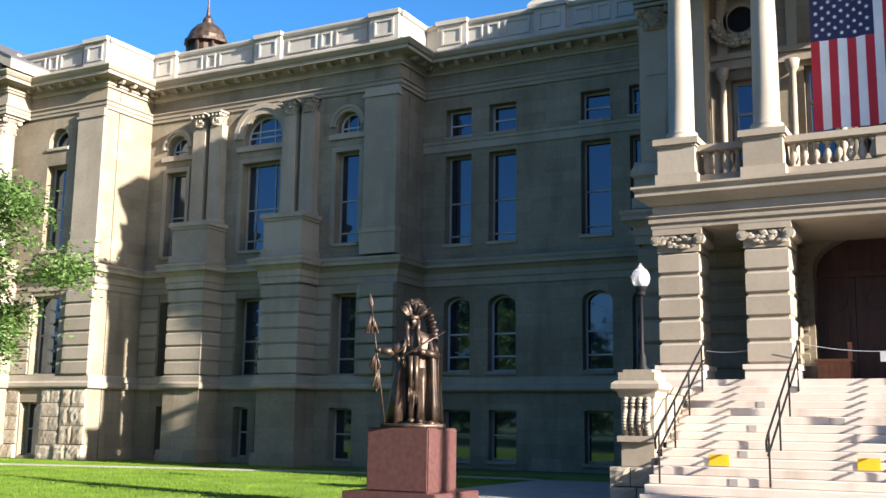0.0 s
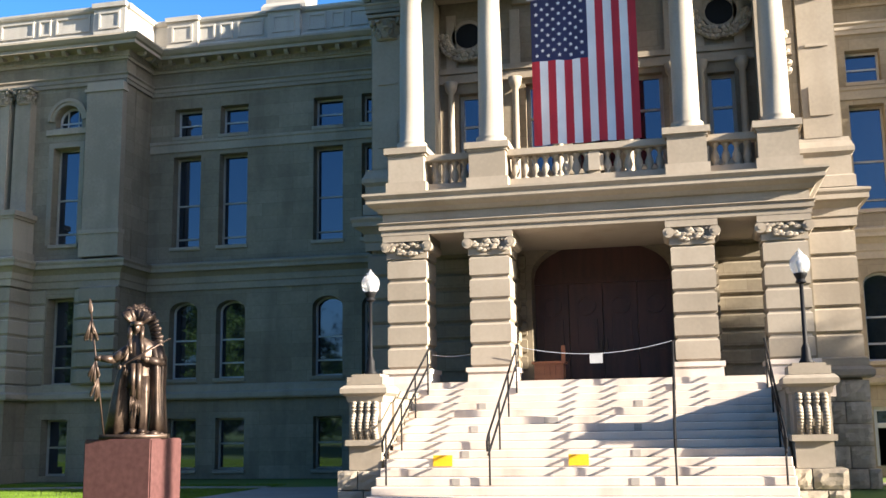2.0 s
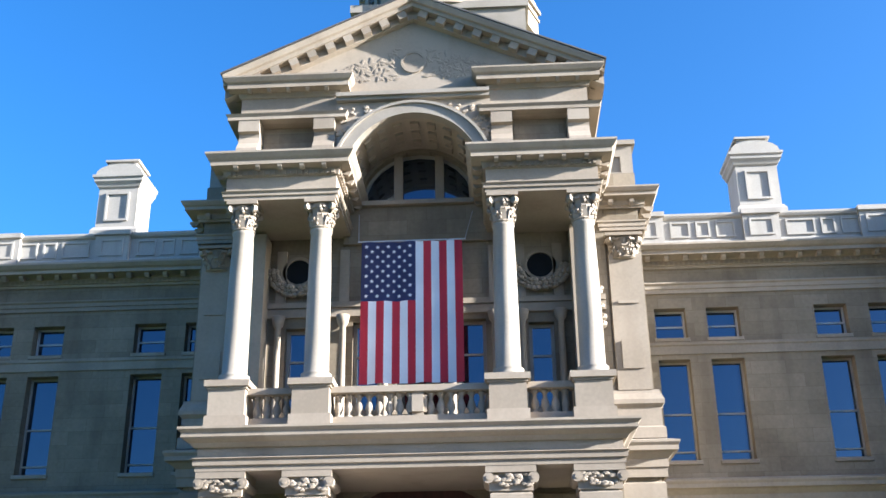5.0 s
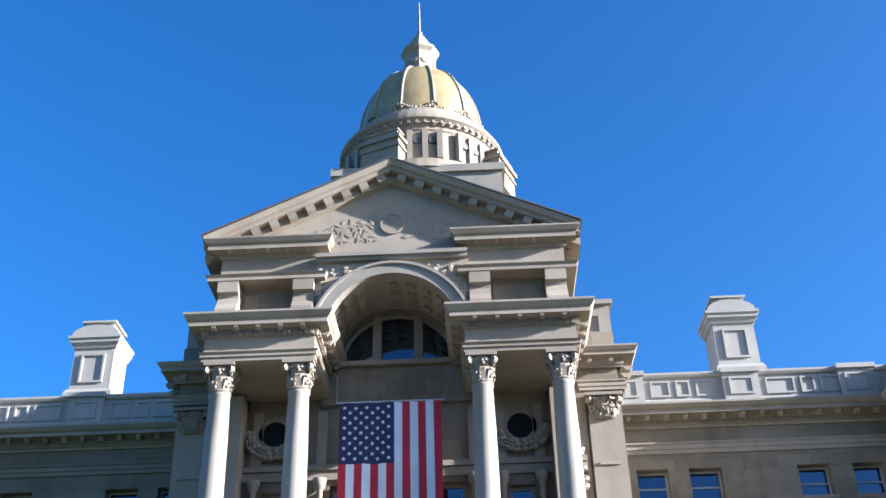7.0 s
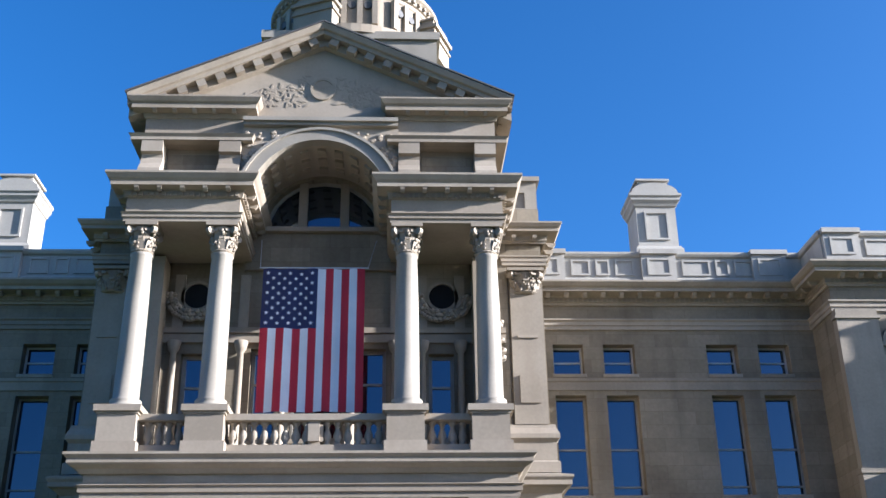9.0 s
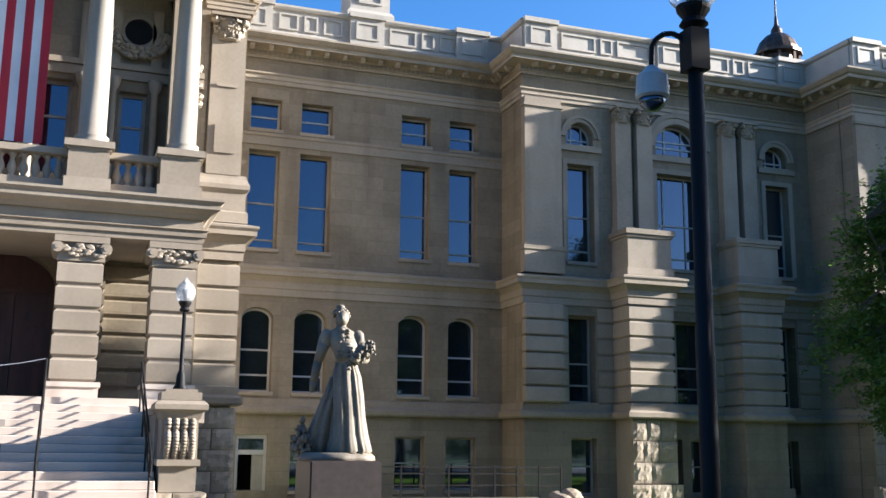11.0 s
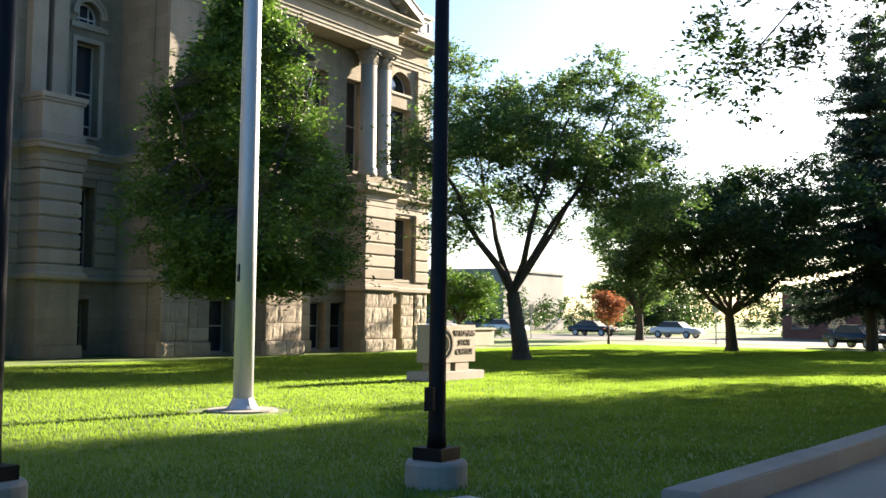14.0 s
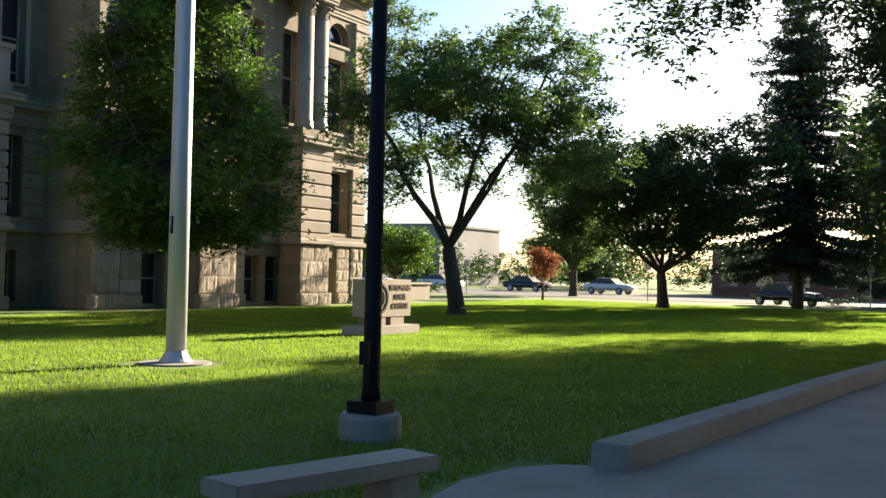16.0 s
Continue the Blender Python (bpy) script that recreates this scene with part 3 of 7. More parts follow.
    # end block
    E = lambda a, b, *r: op(a * 1.0135, b * 1.0135, *r)
    o = [E(30.6, 31.7, 8.3, 11.86), E(30.6, 31.7, 12.6, 12.87, 0.55), E(30.4, 31.9, 3.3, 6.45), E(42.6, 44.3, 8.3, 11.86), E(42.6, 44.3, 12.6, 12.87, 0.8), E(42.4, 44.5, 3.4, 6.45)]
    o += [E(31.06, 32.2, 0.1, 2.2), E(36.95, 38.0, 0.1, 2.2), E(38.35, 39.55, 0.1, 2.2), E(42.35, 43.55, 0.1, 2.2)]
    o += [E(34.0, 35.2, 8.3, 12.55), E(36.5, 37.9, 8.3, 12.55), E(39.2, 40.4, 8.3, 12.55)]
    W_("wall", X_END, X_SIDE, Y_END, 0.0, Z_PAR, o, STONE, capitol)
    for q in o:
        window(*q[:4], Y_END, capitol, rise=q[4], bars=(0.5,) if q[3] - q[2] > 1 else (), frame_mat=FRAME if q[3] - q[2] > 1 else SASH, inset=0.4, sill=q[2] > 1)
    for a, b in ((X_END - 0.05, 30.35), (45.3, X_SIDE + 0.05)):
        x0, x1 = M(a, b)
        blocks("pilaster", [(x0, x1, Y_END - 0.16, Y_END - 0.002, 8.6, Z_ARCH - 0.35), (x0 - 0.05, x1 + 0.05, Y_END - 0.22, Y_END - 0.003, 7.66, 8.6), (x0 - 0.06, x1 + 0.06, Y_END - 0.22, Y_END - 0.003, Z_ARCH - 0.35, Z_ARCH - 0.25), (x0, x1, Y_END - 0.16, Y_END - 0.003, Z_ARCH - 0.25, Z_ARCH)], WTRIM, capitol)
        pier = part("rusticated_pier", boxes((x0 + 0.05, x1 - 0.05, Y_END - 0.1, Y_END - 0.002, Z_TABLE + 0.5, Z_BELT - 0.4)), WTRIM, capitol)
        rusticated(pier, x0, x1, Y_END - 0.16, Y_END - 0.003, Z_TABLE + 0.5, Z_BELT - 0.42, 6, WTRIM)
        rock_courses(pier, x0 + 0.05, x1 - 0.05, Y_END - 0.1, 0.6, Z_TABLE - 0.02, 3, 20 + a)
        rock_courses(pier, x0 - 0.05, x1 + 0.05, Y_END - 0.24, 0.0, 0.58, 1, 30 + a, 0.3)
    for a, b in ((30.35, 30.75), (32.4, 33.95), (41.55, 42.9)):
        rusticated(pier, *M(a, b), Y_END - 0.06, Y_END - 0.002, Z_TABLE + 0.5, Z_BELT - 0.42, 6, WTRIM)
    for a, b in ((30.35, 31.42), (32.7, 37.4), (40.15, 42.87), (44.2, 45.25)):
        rock_courses(pier, *M(a, b), Y_END - 0.07, 0.55, Z_TABLE - 0.02, 4, 40 + a, 0.09, 0.025, 1.5)
        rock_courses(pier, *M(a, b), Y_END - 0.18, 0.0, 0.53, 1, 50 + a, 0.2, 0.03, 1.5)
    # shallow temple front of the end block
    gx0, gx1, gy = 33.35, 42.05, 3.7
    gp = P([(gx0, Y_END), (gx0, gy), (gx1, gy), (gx1, Y_END)])
    front = part("temple_front", boxes((*M(gx0, gx1), gy + 0.02, Y_END - 0.003, Z_ARCH, Z_PAR)), WTRIM, capitol)
    blocks("base_block", [(*M(gx0 + 0.05, gx0 + 2.2), gy + 0.1, Y_END - 0.004, 0, 8.0), (*M(gx1 - 2.2, gx1 - 0.05), gy + 0.1, Y_END - 0.004, 0, 8.0)], STONE, front)
    for a in (gx0 + 0.05, gx1 - 2.2):
        x0, x1 = M(a, a + 2.15)
        rusticated(front, x0 - 0.04, x1 + 0.04, gy + 0.04, Y_END - 0.005, Z_TABLE + 0.52, Z_BELT - 0.42, 6, WTRIM)
        for prof in (TABLE_PROF, BELT_PROF):
            part("moulding", swept([(x0, Y_END), (x0, gy + 0.1), (x1, gy + 0.1), (x1, Y_END)], prof), WTRIM, front)
        rock_courses(front, x0, x1, gy + 0.06, 0.6, Z_TABLE - 0.02, 3, 90 + a, 0.2, 0.025, 1.5)
        rock_courses(front, x0 - 0.08, x1 + 0.08, gy - 0.08, 0.0, 0.58, 1, 95 + a, 0.3, 0.03, 1.5)
    for prof in (ARCH_PROF, CORN_PROF):
        part("moulding", swept(gp, prof), WTRIM, front)
    modillions(front, *[gp[i] for i in (1, 2)], 0.2, Z_CORN + 0.33, 0.62, 0.85)
    big = leafy_capital(0.36, 0.46, 0.8, 4)
    for x in (gx0 + 0.55, gx0 + 1.65, gx1 - 1.65, gx1 - 0.55):
        c = part("column", lathe([(0.46, 8.0), (0.46, 8.15), (0.42, 8.2), (0.46, 8.3), (0.4, 8.4), (0.37, 13.18)], 18, s * x, gy + 0.5), PALE, front)
        smooth(c)
        piece("capital", big, c, pose(s * x, gy + 0.5, 13.15))
    mx, apex = (gx0 + gx1) / 2, Z_PAR + 2.75
    g = bmesh.new()
    prism(g, [(s * (gx0 - 0.3), Z_PAR), (s * (gx1 + 0.3), Z_PAR), (s * mx, apex - 0.35)][::s], gy - 0.1, gy + 3.0)
    part("gable", g, WTRIM, front)
    for q in (1, -1):
        g = bmesh.new()
        xe = (gx0 - 0.95) if q > 0 else (gx1 + 0.95)
        prism(g, [(s * xe, Z_PAR - 0.1), (s * mx, apex - 0.3), (s * mx, apex + 0.12), (s * xe, Z_PAR + 0.32)][::-1 if (q * s) < 0 else 1], gy - 0.75, gy + 4.0)
        part("raking_cornice", g, PALE, front)
        for i in range(8):
            f = (i + 0.7) / 8.6
            piece("modillion", MODILLION, front, pose(s * (xe + (mx - xe) * f), gy - 0.1, Z_PAR - 0.1 + (apex - 0.2 - Z_PAR) * f, 0, 0, 0))
        g = bmesh.new()
        prism(g, [(s * xe, Z_PAR + 0.33), (s * mx, apex + 0.13), (s * mx, apex + 0.19), (s * xe, Z_PAR + 0.39)][::-1 if (q * s) < 0 else 1], gy - 0.78, gy + 6.0)
        part("roof", g, ROOF, front)
    # side walls and mass behind the fronts
    part("side_wall", boxes((*M(X_SIDE - 0.7, X_SIDE - 0.01), Y_END + 0.75, 26.0, 0, Z_PAR)), STONE, capitol)
    part("side_wall", boxes((*M(X_END + 0.01, X_END + 0.7), Y_END + 0.75, Y_PAV + 0.4, 0, Z_PAR)), STONE, capitol)
    part("side_wall", boxes((*M(X_PAV + 0.01, X_PAV + 0.7), Y_PAV + 0.75, Y_LINK + 0.4, 0, Z_PAR)), STONE, capitol)
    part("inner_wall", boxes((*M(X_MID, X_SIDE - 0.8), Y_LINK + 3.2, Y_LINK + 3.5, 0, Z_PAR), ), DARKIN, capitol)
    part("back_wall", boxes((*M(X_MID, X_SIDE - 0.01), 26.01, 26.6, 0, Z_PAR)), STONE, capitol)
    blocks("roof", [(*M(X_MID, X_SIDE - 0.5), Y_LINK + 0.75, 26.0, Z_PAR, Z_PAR + 0.4), (*M(X_END + 0.3, X_SIDE - 0.5), Y_END + 0.72, Y_LINK + 0.7, Z_PAR, Z_PAR + 0.39)], ROOF, capitol)
    # mouldings all along the fronts
    for nm, prof, mat in (("water_table", TABLE_PROF, WTRIM), ("belt_course", BELT_PROF, WTRIM), ("architrave", ARCH_PROF, WTRIM), ("cornice", CORN_PROF, WTRIM), ("parapet", PAR_PROF, WHITEP)):
        ob = part(nm, swept(outline, prof), mat, capitol)
        if nm == "cornice":
            db = bmesh.new()
            for a, b in zip(outline[:-1] if s > 0 else outline[1:], outline[1:-1] if s > 0 else outline[2:]):
                modillions(ob, a, b, 0.2, Z_CORN + 0.33, 0.62, 0.85)
                dentils(db, a, b, 0.1, Z_CORN + 0.1, Z_CORN + 0.23)
            tagged(part("dentil_course", db, WTRIM, ob), kind="stuff")
        if nm == "parapet":
            for a, b, w in ((X_MID + 0.4, X_PAV - 0.6, Y_LINK), (X_PAV, X_END, Y_PAV), (X_END, X_SIDE, Y_END)):
                n = 3 if w != Y_END else 4
                for i in range(n):
                    xa = a + (b - a) * i / (n - 1) if n > 1 else a
                    wd = 1.25
                    xa = min(max(xa - wd / 2, a + 0.02), b - wd - 0.02)
                    die = blocks("parapet_die", [(*M(xa, xa + wd), w - 0.2, w - 0.021, Z_PAR + 0.02, Z_TOP - 0.12), (*M(xa - 0.05, xa + wd + 0.05), w - 0.3, w + 0.3, Z_TOP - 0.12, Z_TOP + 0.05)], WHITEP, ob)
                    fx0, fx1 = M(xa + 0.2, xa + wd - 0.2)
                    part("panel_frame", panel_frame(fx0, fx1, w - 0.24, w - 0.201, Z_PAR + 0.32, Z_PAR + 0.98, 0.08), WHITEP, ob)
                    if i < n - 1:
                        xb = a + (b - a) * (i + 1) / (n - 1) - wd / 2
                        xc, xd = xa + wd + 0.25, xb - 0.25
                        xm = (xc + xd) / 2
                        for c0, c1 in ((xc, xm - 0.45), (xm - 0.25, xm + 0.25), (xm + 0.45, xd)):
                            fx0, fx1 = M(c0, c1)
                            part("panel_frame", panel_frame(fx0, fx1, w - 0.07, w - 0.021, Z_PAR + 0.36, Z_PAR + 0.97, 0.07), WHITEP, ob)
    # chimney
    x0, x1 = M(11.15, 12.65)
    y0, y1 = 10.2, 11.65
    xm = (x0 + x1) / 2
    ch = part("chimney", boxes((x0, x1, y0, y1, Z_PAR + 0.3, 19.35)), WHITEP, capitol)
    path = [(x0, y1), (x0, y0), (x1, y0), (x1, y1)]
    part("chimney_base", swept(path, [(0, 16.3), (0.14, 16.3), (0.14, 17.35), (0.05, 17.5), (0, 17.5)]), WHITEP, ch)
    part("chimney_cornice", swept(path, [(0, 19.1), (0.06, 19.15), (0.1, 19.25), (0.18, 19.35), (0.18, 19.45), (0.24, 19.51), (0.24, 19.61), (0, 19.67)]), WHITEP, ch)
    hb = bmesh.new()
    prism(hb, [(x0 - 0.2, 19.61), (x1 + 0.2, 19.61)] + [(xm + (x1 - xm + 0.14) * math.cos(radians(a)), 19.65 + 0.42 * math.sin(radians(a))) for a in range(0, 181, 20)], y0 - 0.18, y1 + 0.15)
    part("chimney_hood", hb, WHITEP, ch)
    part("chimney_cap", boxes((x0 + 0.2, x1 - 0.2, y0 + 0.1, y1 - 0.2, 20.0, 20.25), (x0 + 0.1, x1 - 0.1, y0, y1 - 0.1, 20.25, 20.33)), WHITEP, ch)
    part("panel_frame", panel_frame(x0 + 0.3, x1 - 0.3, y0 - 0.06, y0 - 0.002, 17.75, 18.92, 0.08), WHITEP, ch)
    # roof cupola of the end block
    tx, ty = (34.5 if s > 0 else -33.6), 16.0
    cu = part("roof_cupola", lathe([(1.15, Z_PAR), (1.15, 19.9), (1.28, 20.0), (1.28, 20.12), (0.86, 20.2), (0.86, 20.95), (1.2, 21.02), (1.2, 21.16), (1.05, 21.2)], 12, tx, ty), BRONZE, capitol)
    for k in range(8):
        a = math.pi / 4 * k + 0.2
        part("cupola_post", boxes((tx + 1.0 * math.cos(a) - 0.07, tx + 1.0 * math.cos(a) + 0.07, ty + 1.0 * math.sin(a) - 0.07, ty + 1.0 * math.sin(a) + 0.07, 20.13, 21.01)), BRONZE, cu)
    part("cupola_cap", lathe([(1.06, 21.16), (1.02, 21.4), (0.86, 21.75), (0.58, 22.05), (0.3, 22.2), (0.26, 22.45), (0.12, 22.65), (0.05, 23.2), (0.03, 24.4)], 16, tx, ty), BRONZE, cu)


wing(1)
wing(-1)


# middle block and portico ---------------------------------------------------
Z_FLOOR, Z_BAL = 2.7, 7.3
PIERS = (-4.5, -2.42, 2.42, 4.5)


def middle():
    # corner piers of the block behind the portico
    for s in (1, -1):
        x0, x1 = mirror(s, 5.35, X_MID)
        pier = part("corner_pier", boxes((x0 + 0.06, x1 - 0.06, Y_MID + 0.06, Y_LINK + 0.7, 0, Z_PAR)), STONE, capitol)
        rusticated(pier, x0 - 0.04, x1 + 0.04, Y_MID, Y_LINK + 0.1, 3.2, 6.55, 5)
        rock_courses(pier, x0 - 0.05, x1 + 0.1, Y_MID - 0.05, 0.5, 2.7, 4, 60 + s, 0.3)
        rock_courses(pier, x0 - 0.1, x1 + 0.2, Y_MID - 0.2, 0.0, 0.5, 1, 70 + s, 0.4)
        path = [(x0 - 0.04, Y_MID + 1), (x0 - 0.04, Y_MID), (x1 + 0.04, Y_MID), (x1 + 0.04, Y_LINK)] if s > 0 else [(x0 - 0.04, Y_LINK), (x0 - 0.04, Y_MID), (x1 + 0.04, Y_MID), (x1 + 0.04, Y_MID + 1)]
        for prof in (TABLE_PROF, BELT_PROF):
            part("moulding", swept(path, prof), TRIM, pier)
        part("pedestal", swept(path, [(0, 7.66), (0.12, 7.66), (0.12, 7.95), (0.05, 8.0), (0.05, 8.5), (0.14, 8.6), (0.14, 8.72), (0.06, 8.9), (0.04, 9.0), (0, 9.0)]), TRIM, pier)
        cap = leafy_capital(0.42, 0.5, 0.75, 6)
        pil = blocks("pilaster", [(x0 + 0.12, x1 - 0.1, Y_MID - 0.06, Y_MID + 0.059, 9.0, 13.0)], TRIM, pier)
        blocks("panel", [(x0 + 0.3, x1 - 0.28, Y_MID - 0.1, Y_MID - 0.061, 9.6, 10.4), (x0 + 0.3, x1 - 0.28, Y_MID - 0.1, Y_MID - 0.061, 11.5, 11.58)], TRIM, pil)
        piece("capital", cap, pil, pose((x0 + x1) / 2, Y_MID + 0.25, 12.85))
        for prof in ([(o, z) for o, z in ARCH_PROF], CORN_PROF):
            part("moulding", swept(path, [(o * 0.6, 13.45 + (z - 13.55) * 0.78) for o, z in prof]), TRIM, pier)
        modillions(pier, path[1], path[2], 0.1, 14.58, 0.45, 0.7)
        modillions(pier, *((path[2], path[3]) if s > 0 else (path[0], path[1])), 0.1, 14.58, 0.5, 0.7)
        ax0, ax1 = mirror(s, 5.2, 6.45)
        att = blocks("attic_block", [(ax0, ax1, Y_MID + 0.3, Y_LINK + 4, 15.0, 16.7), (ax0 - 0.1, ax1 + 0.1, Y_MID + 0.2, Y_LINK + 4, 16.7, 16.85)], PALE, pier)
        part("panel_frame", panel_frame(ax0 + 0.3, ax1 - 0.3, Y_MID + 0.24, Y_MID + 0.298, 15.7, 16.37, 0.07), PALE, pier)
    # back wall of the porch with the arched doorway, and of the loggia above
    wall("porch_wall", -5.4, 5.4, 3.2, 0.0, 6.95, [(-1.86, 1.86, Z_FLOOR, 5.7, 0.95)], STONE, capitol, 0.9)
    for s in (1, -1):
        rusticated(capitol, *mirror(s, 2.0, 5.3), 3.12, 3.198, 3.1, 6.3, 7, STONE, 0.06)
        respond = part("porch_respond", boxes((*mirror(s, 2.2, 3.0), 2.5, 3.11, Z_FLOOR, 6.37)), STONE, capitol)
        rusticated(respond, *mirror(s, 2.14, 3.06), 2.44, 3.1, 3.0, 5.9, 7, STONE, 0.06)
    lo = [(-0.75, 0.75, 8.6, 11.4, 0.0), (-3.82, -3.1, 8.6, 11.05, 0.0), (3.1, 3.82, 8.6, 11.05, 0.0), (-1.9, -1.1, 8.6, 11.2, 0.0), (1.1, 1.9, 8.6, 11.2, 0.0), (-1.1, 1.1, 11.8, 13.2, 0.0), (-1.72, 1.72, 14.9, 15.0, 1.6)]
    wall("loggia_wall", -5.4, 5.4, Y_MID, 7.0, 18.0, lo, STONE, capitol, 0.6)
    for a, b, z0, z1, r in lo:
        window(a, b, z0, z1, Y_MID, capitol, rise=r, bars=(0.62,) if r == 0 else (), inset=0.25, fr=0.1)
        if r:
            for x in (-0.62, 0.62):
                part("mullion", boxes((x - 0.13, x + 0.13, Y_MID + 0.08, Y_MID + 0.3, z0, z1 + r * 0.93)), TRIM, capitol)
    # entablature on the loggia wall and the slim colonnettes
    blocks("moulding", [(-5.3, 5.3, Y_MID - 0.16, Y_MID - 0.002, 11.62, 11.78), (-5.3, 5.3, Y_MID - 0.1, Y_MID - 0.002, 11.35, 11.6)], TRIM, capitol)
    part("frieze", boxes((-2.2, 2.2, Y_MID - 0.14, Y_MID - 0.003, 13.55, 14.7)), STONE, capitol)
    blocks("moulding", [(-2.3, 2.3, Y_MID - 0.3, Y_MID - 0.003, 14.72, 14.86)], TRIM, capitol)
    for x in (-4.0, -2.92, -2.15, -0.95, 0.95, 2.15, 2.92, 4.0):
        c = part("colonnette", lathe([(0.15, 8.0), (0.15, 8.2), (0.1, 8.3), (0.09, 11.0), (0.16, 11.1), (0.2, 11.34)], 10, x, Y_MID - 0.2), TRIM, capitol)
        smooth(c)
        blocks("pilaster", [(x - 0.14, x + 0.14, Y_MID - 0.1, Y_MID - 0.004, 11.8, 13.4)], TRIM, c)
    # round wreathed openings; a black disc stands in for each dark hollow
    for s in (1, -1):
        cx, cz = s * 3.5, 12.75
        bm = bmesh.new()
        rnd = random.Random(5)
        for i in range(30):
            a = math.pi * (1.0 + i / 30)
            for r in (0.5, 0.6, 0.72):
                r += 0.12 * abs(math.cos(a))
                c = Vector((cx + r * math.cos(a), Y_MID - 0.12 - rnd.random() * 0.1, cz + r * math.sin(a)))
                bmesh.ops.create_icosphere(bm, subdivisions=1, radius=rnd.uniform(0.05, 0.1), matrix=Matrix.Translation(c))
        wr = part("wreath", bm, TRIM, capitol, "carved leaf wreath")
        tagged(wr, kind="stuff")
        d = bmesh.new()
        prism(d, arc(cx, cz, 0.38, 0, 360, 24)[:-1], Y_MID - 0.03, Y_MID - 0.004)
        part("round_window", d, IRON, wr)
        rb = bmesh.new()
        ring(rb, arc(cx, cz, 0.47, 0, 360, 24)[:-1], arc(cx, cz, 0.38, 0, 360, 24)[:-1], Y_MID - 0.1, Y_MID - 0.004)
        part("round_frame", rb, TRIM, wr)
    # stone relief hanging beside the columns on the loggia sides
    for s in (1, -1):
        bm = bmesh.new()
        rnd = random.Random(8)
        for i in range(34):
            z = 9.2 + 3.6 * i / 34
            c = Vector((s * (5.0 + rnd.uniform(-0.22, 0.22)), Y_MID - 0.1, z))
            bmesh.ops.create_icosphere(bm, subdivisions=1, radius=rnd.uniform(0.08, 0.17), matrix=Matrix.Translation(c))
        tagged(part("carved_garland", bm, TRIM, capitol), kind="stuff")
    # door leaves
    ob = bmesh.new()
    prism(ob, [(-1.86, 5.62), (1.86, 5.62)] + arc(0, 5.7, 1.86, 0, 180, 16, 0.95), 3.860, 3.900)
    part("door_fanlight", ob, WOOD, capitol)
    part("door_transom", boxes((-1.86, 1.86, 3.780, 3.950, 5.5, 5.66)), WOOD, capitol)
    for i in range(4):
        x0 = -1.86 + 0.93 * i
        door = part("door_leaf", boxes((x0 + 0.01, x0 + 0.92, 3.840, 3.920, Z_FLOOR, 5.5)), WOOD, capitol, "dark carved oak leaf")
        cx = x0 + 0.465
        part("lower_panel", boxes((x0 + 0.14, x0 + 0.79, 3.810, 3.839, Z_FLOOR + 0.2, Z_FLOOR + 0.75)), WOOD, door)
        part("tall_panel", boxes((x0 + 0.24, x0 + 0.69, 3.800, 3.839, Z_FLOOR + 0.95, Z_FLOOR + 1.75)), WOOD, door)
        part("panel_surround", boxes((x0 + 0.16, x0 + 0.238, 3.790, 3.838, Z_FLOOR + 0.9, Z_FLOOR + 1.82), (x0 + 0.692, x0 + 0.77, 3.790, 3.838, Z_FLOOR + 0.9, Z_FLOOR + 1.82)), WOOD, door)
        rb = bmesh.new()
        A, B = arc(cx, Z_FLOOR + 2.2, 0.28, 0, 360, 20), arc(cx, Z_FLOOR + 2.2, 0.2, 0, 360, 20)
        ring(rb, A[:-1], B[:-1], 3.790, 3.838)
        part("round_moulding", rb, WOOD, door)
    part("door_handle", boxes((-0.1, -0.05, 3.740, 3.860, 3.65, 3.95), (0.05, 0.1, 3.740, 3.860, 3.65, 3.95)), BRONZE, capitol)


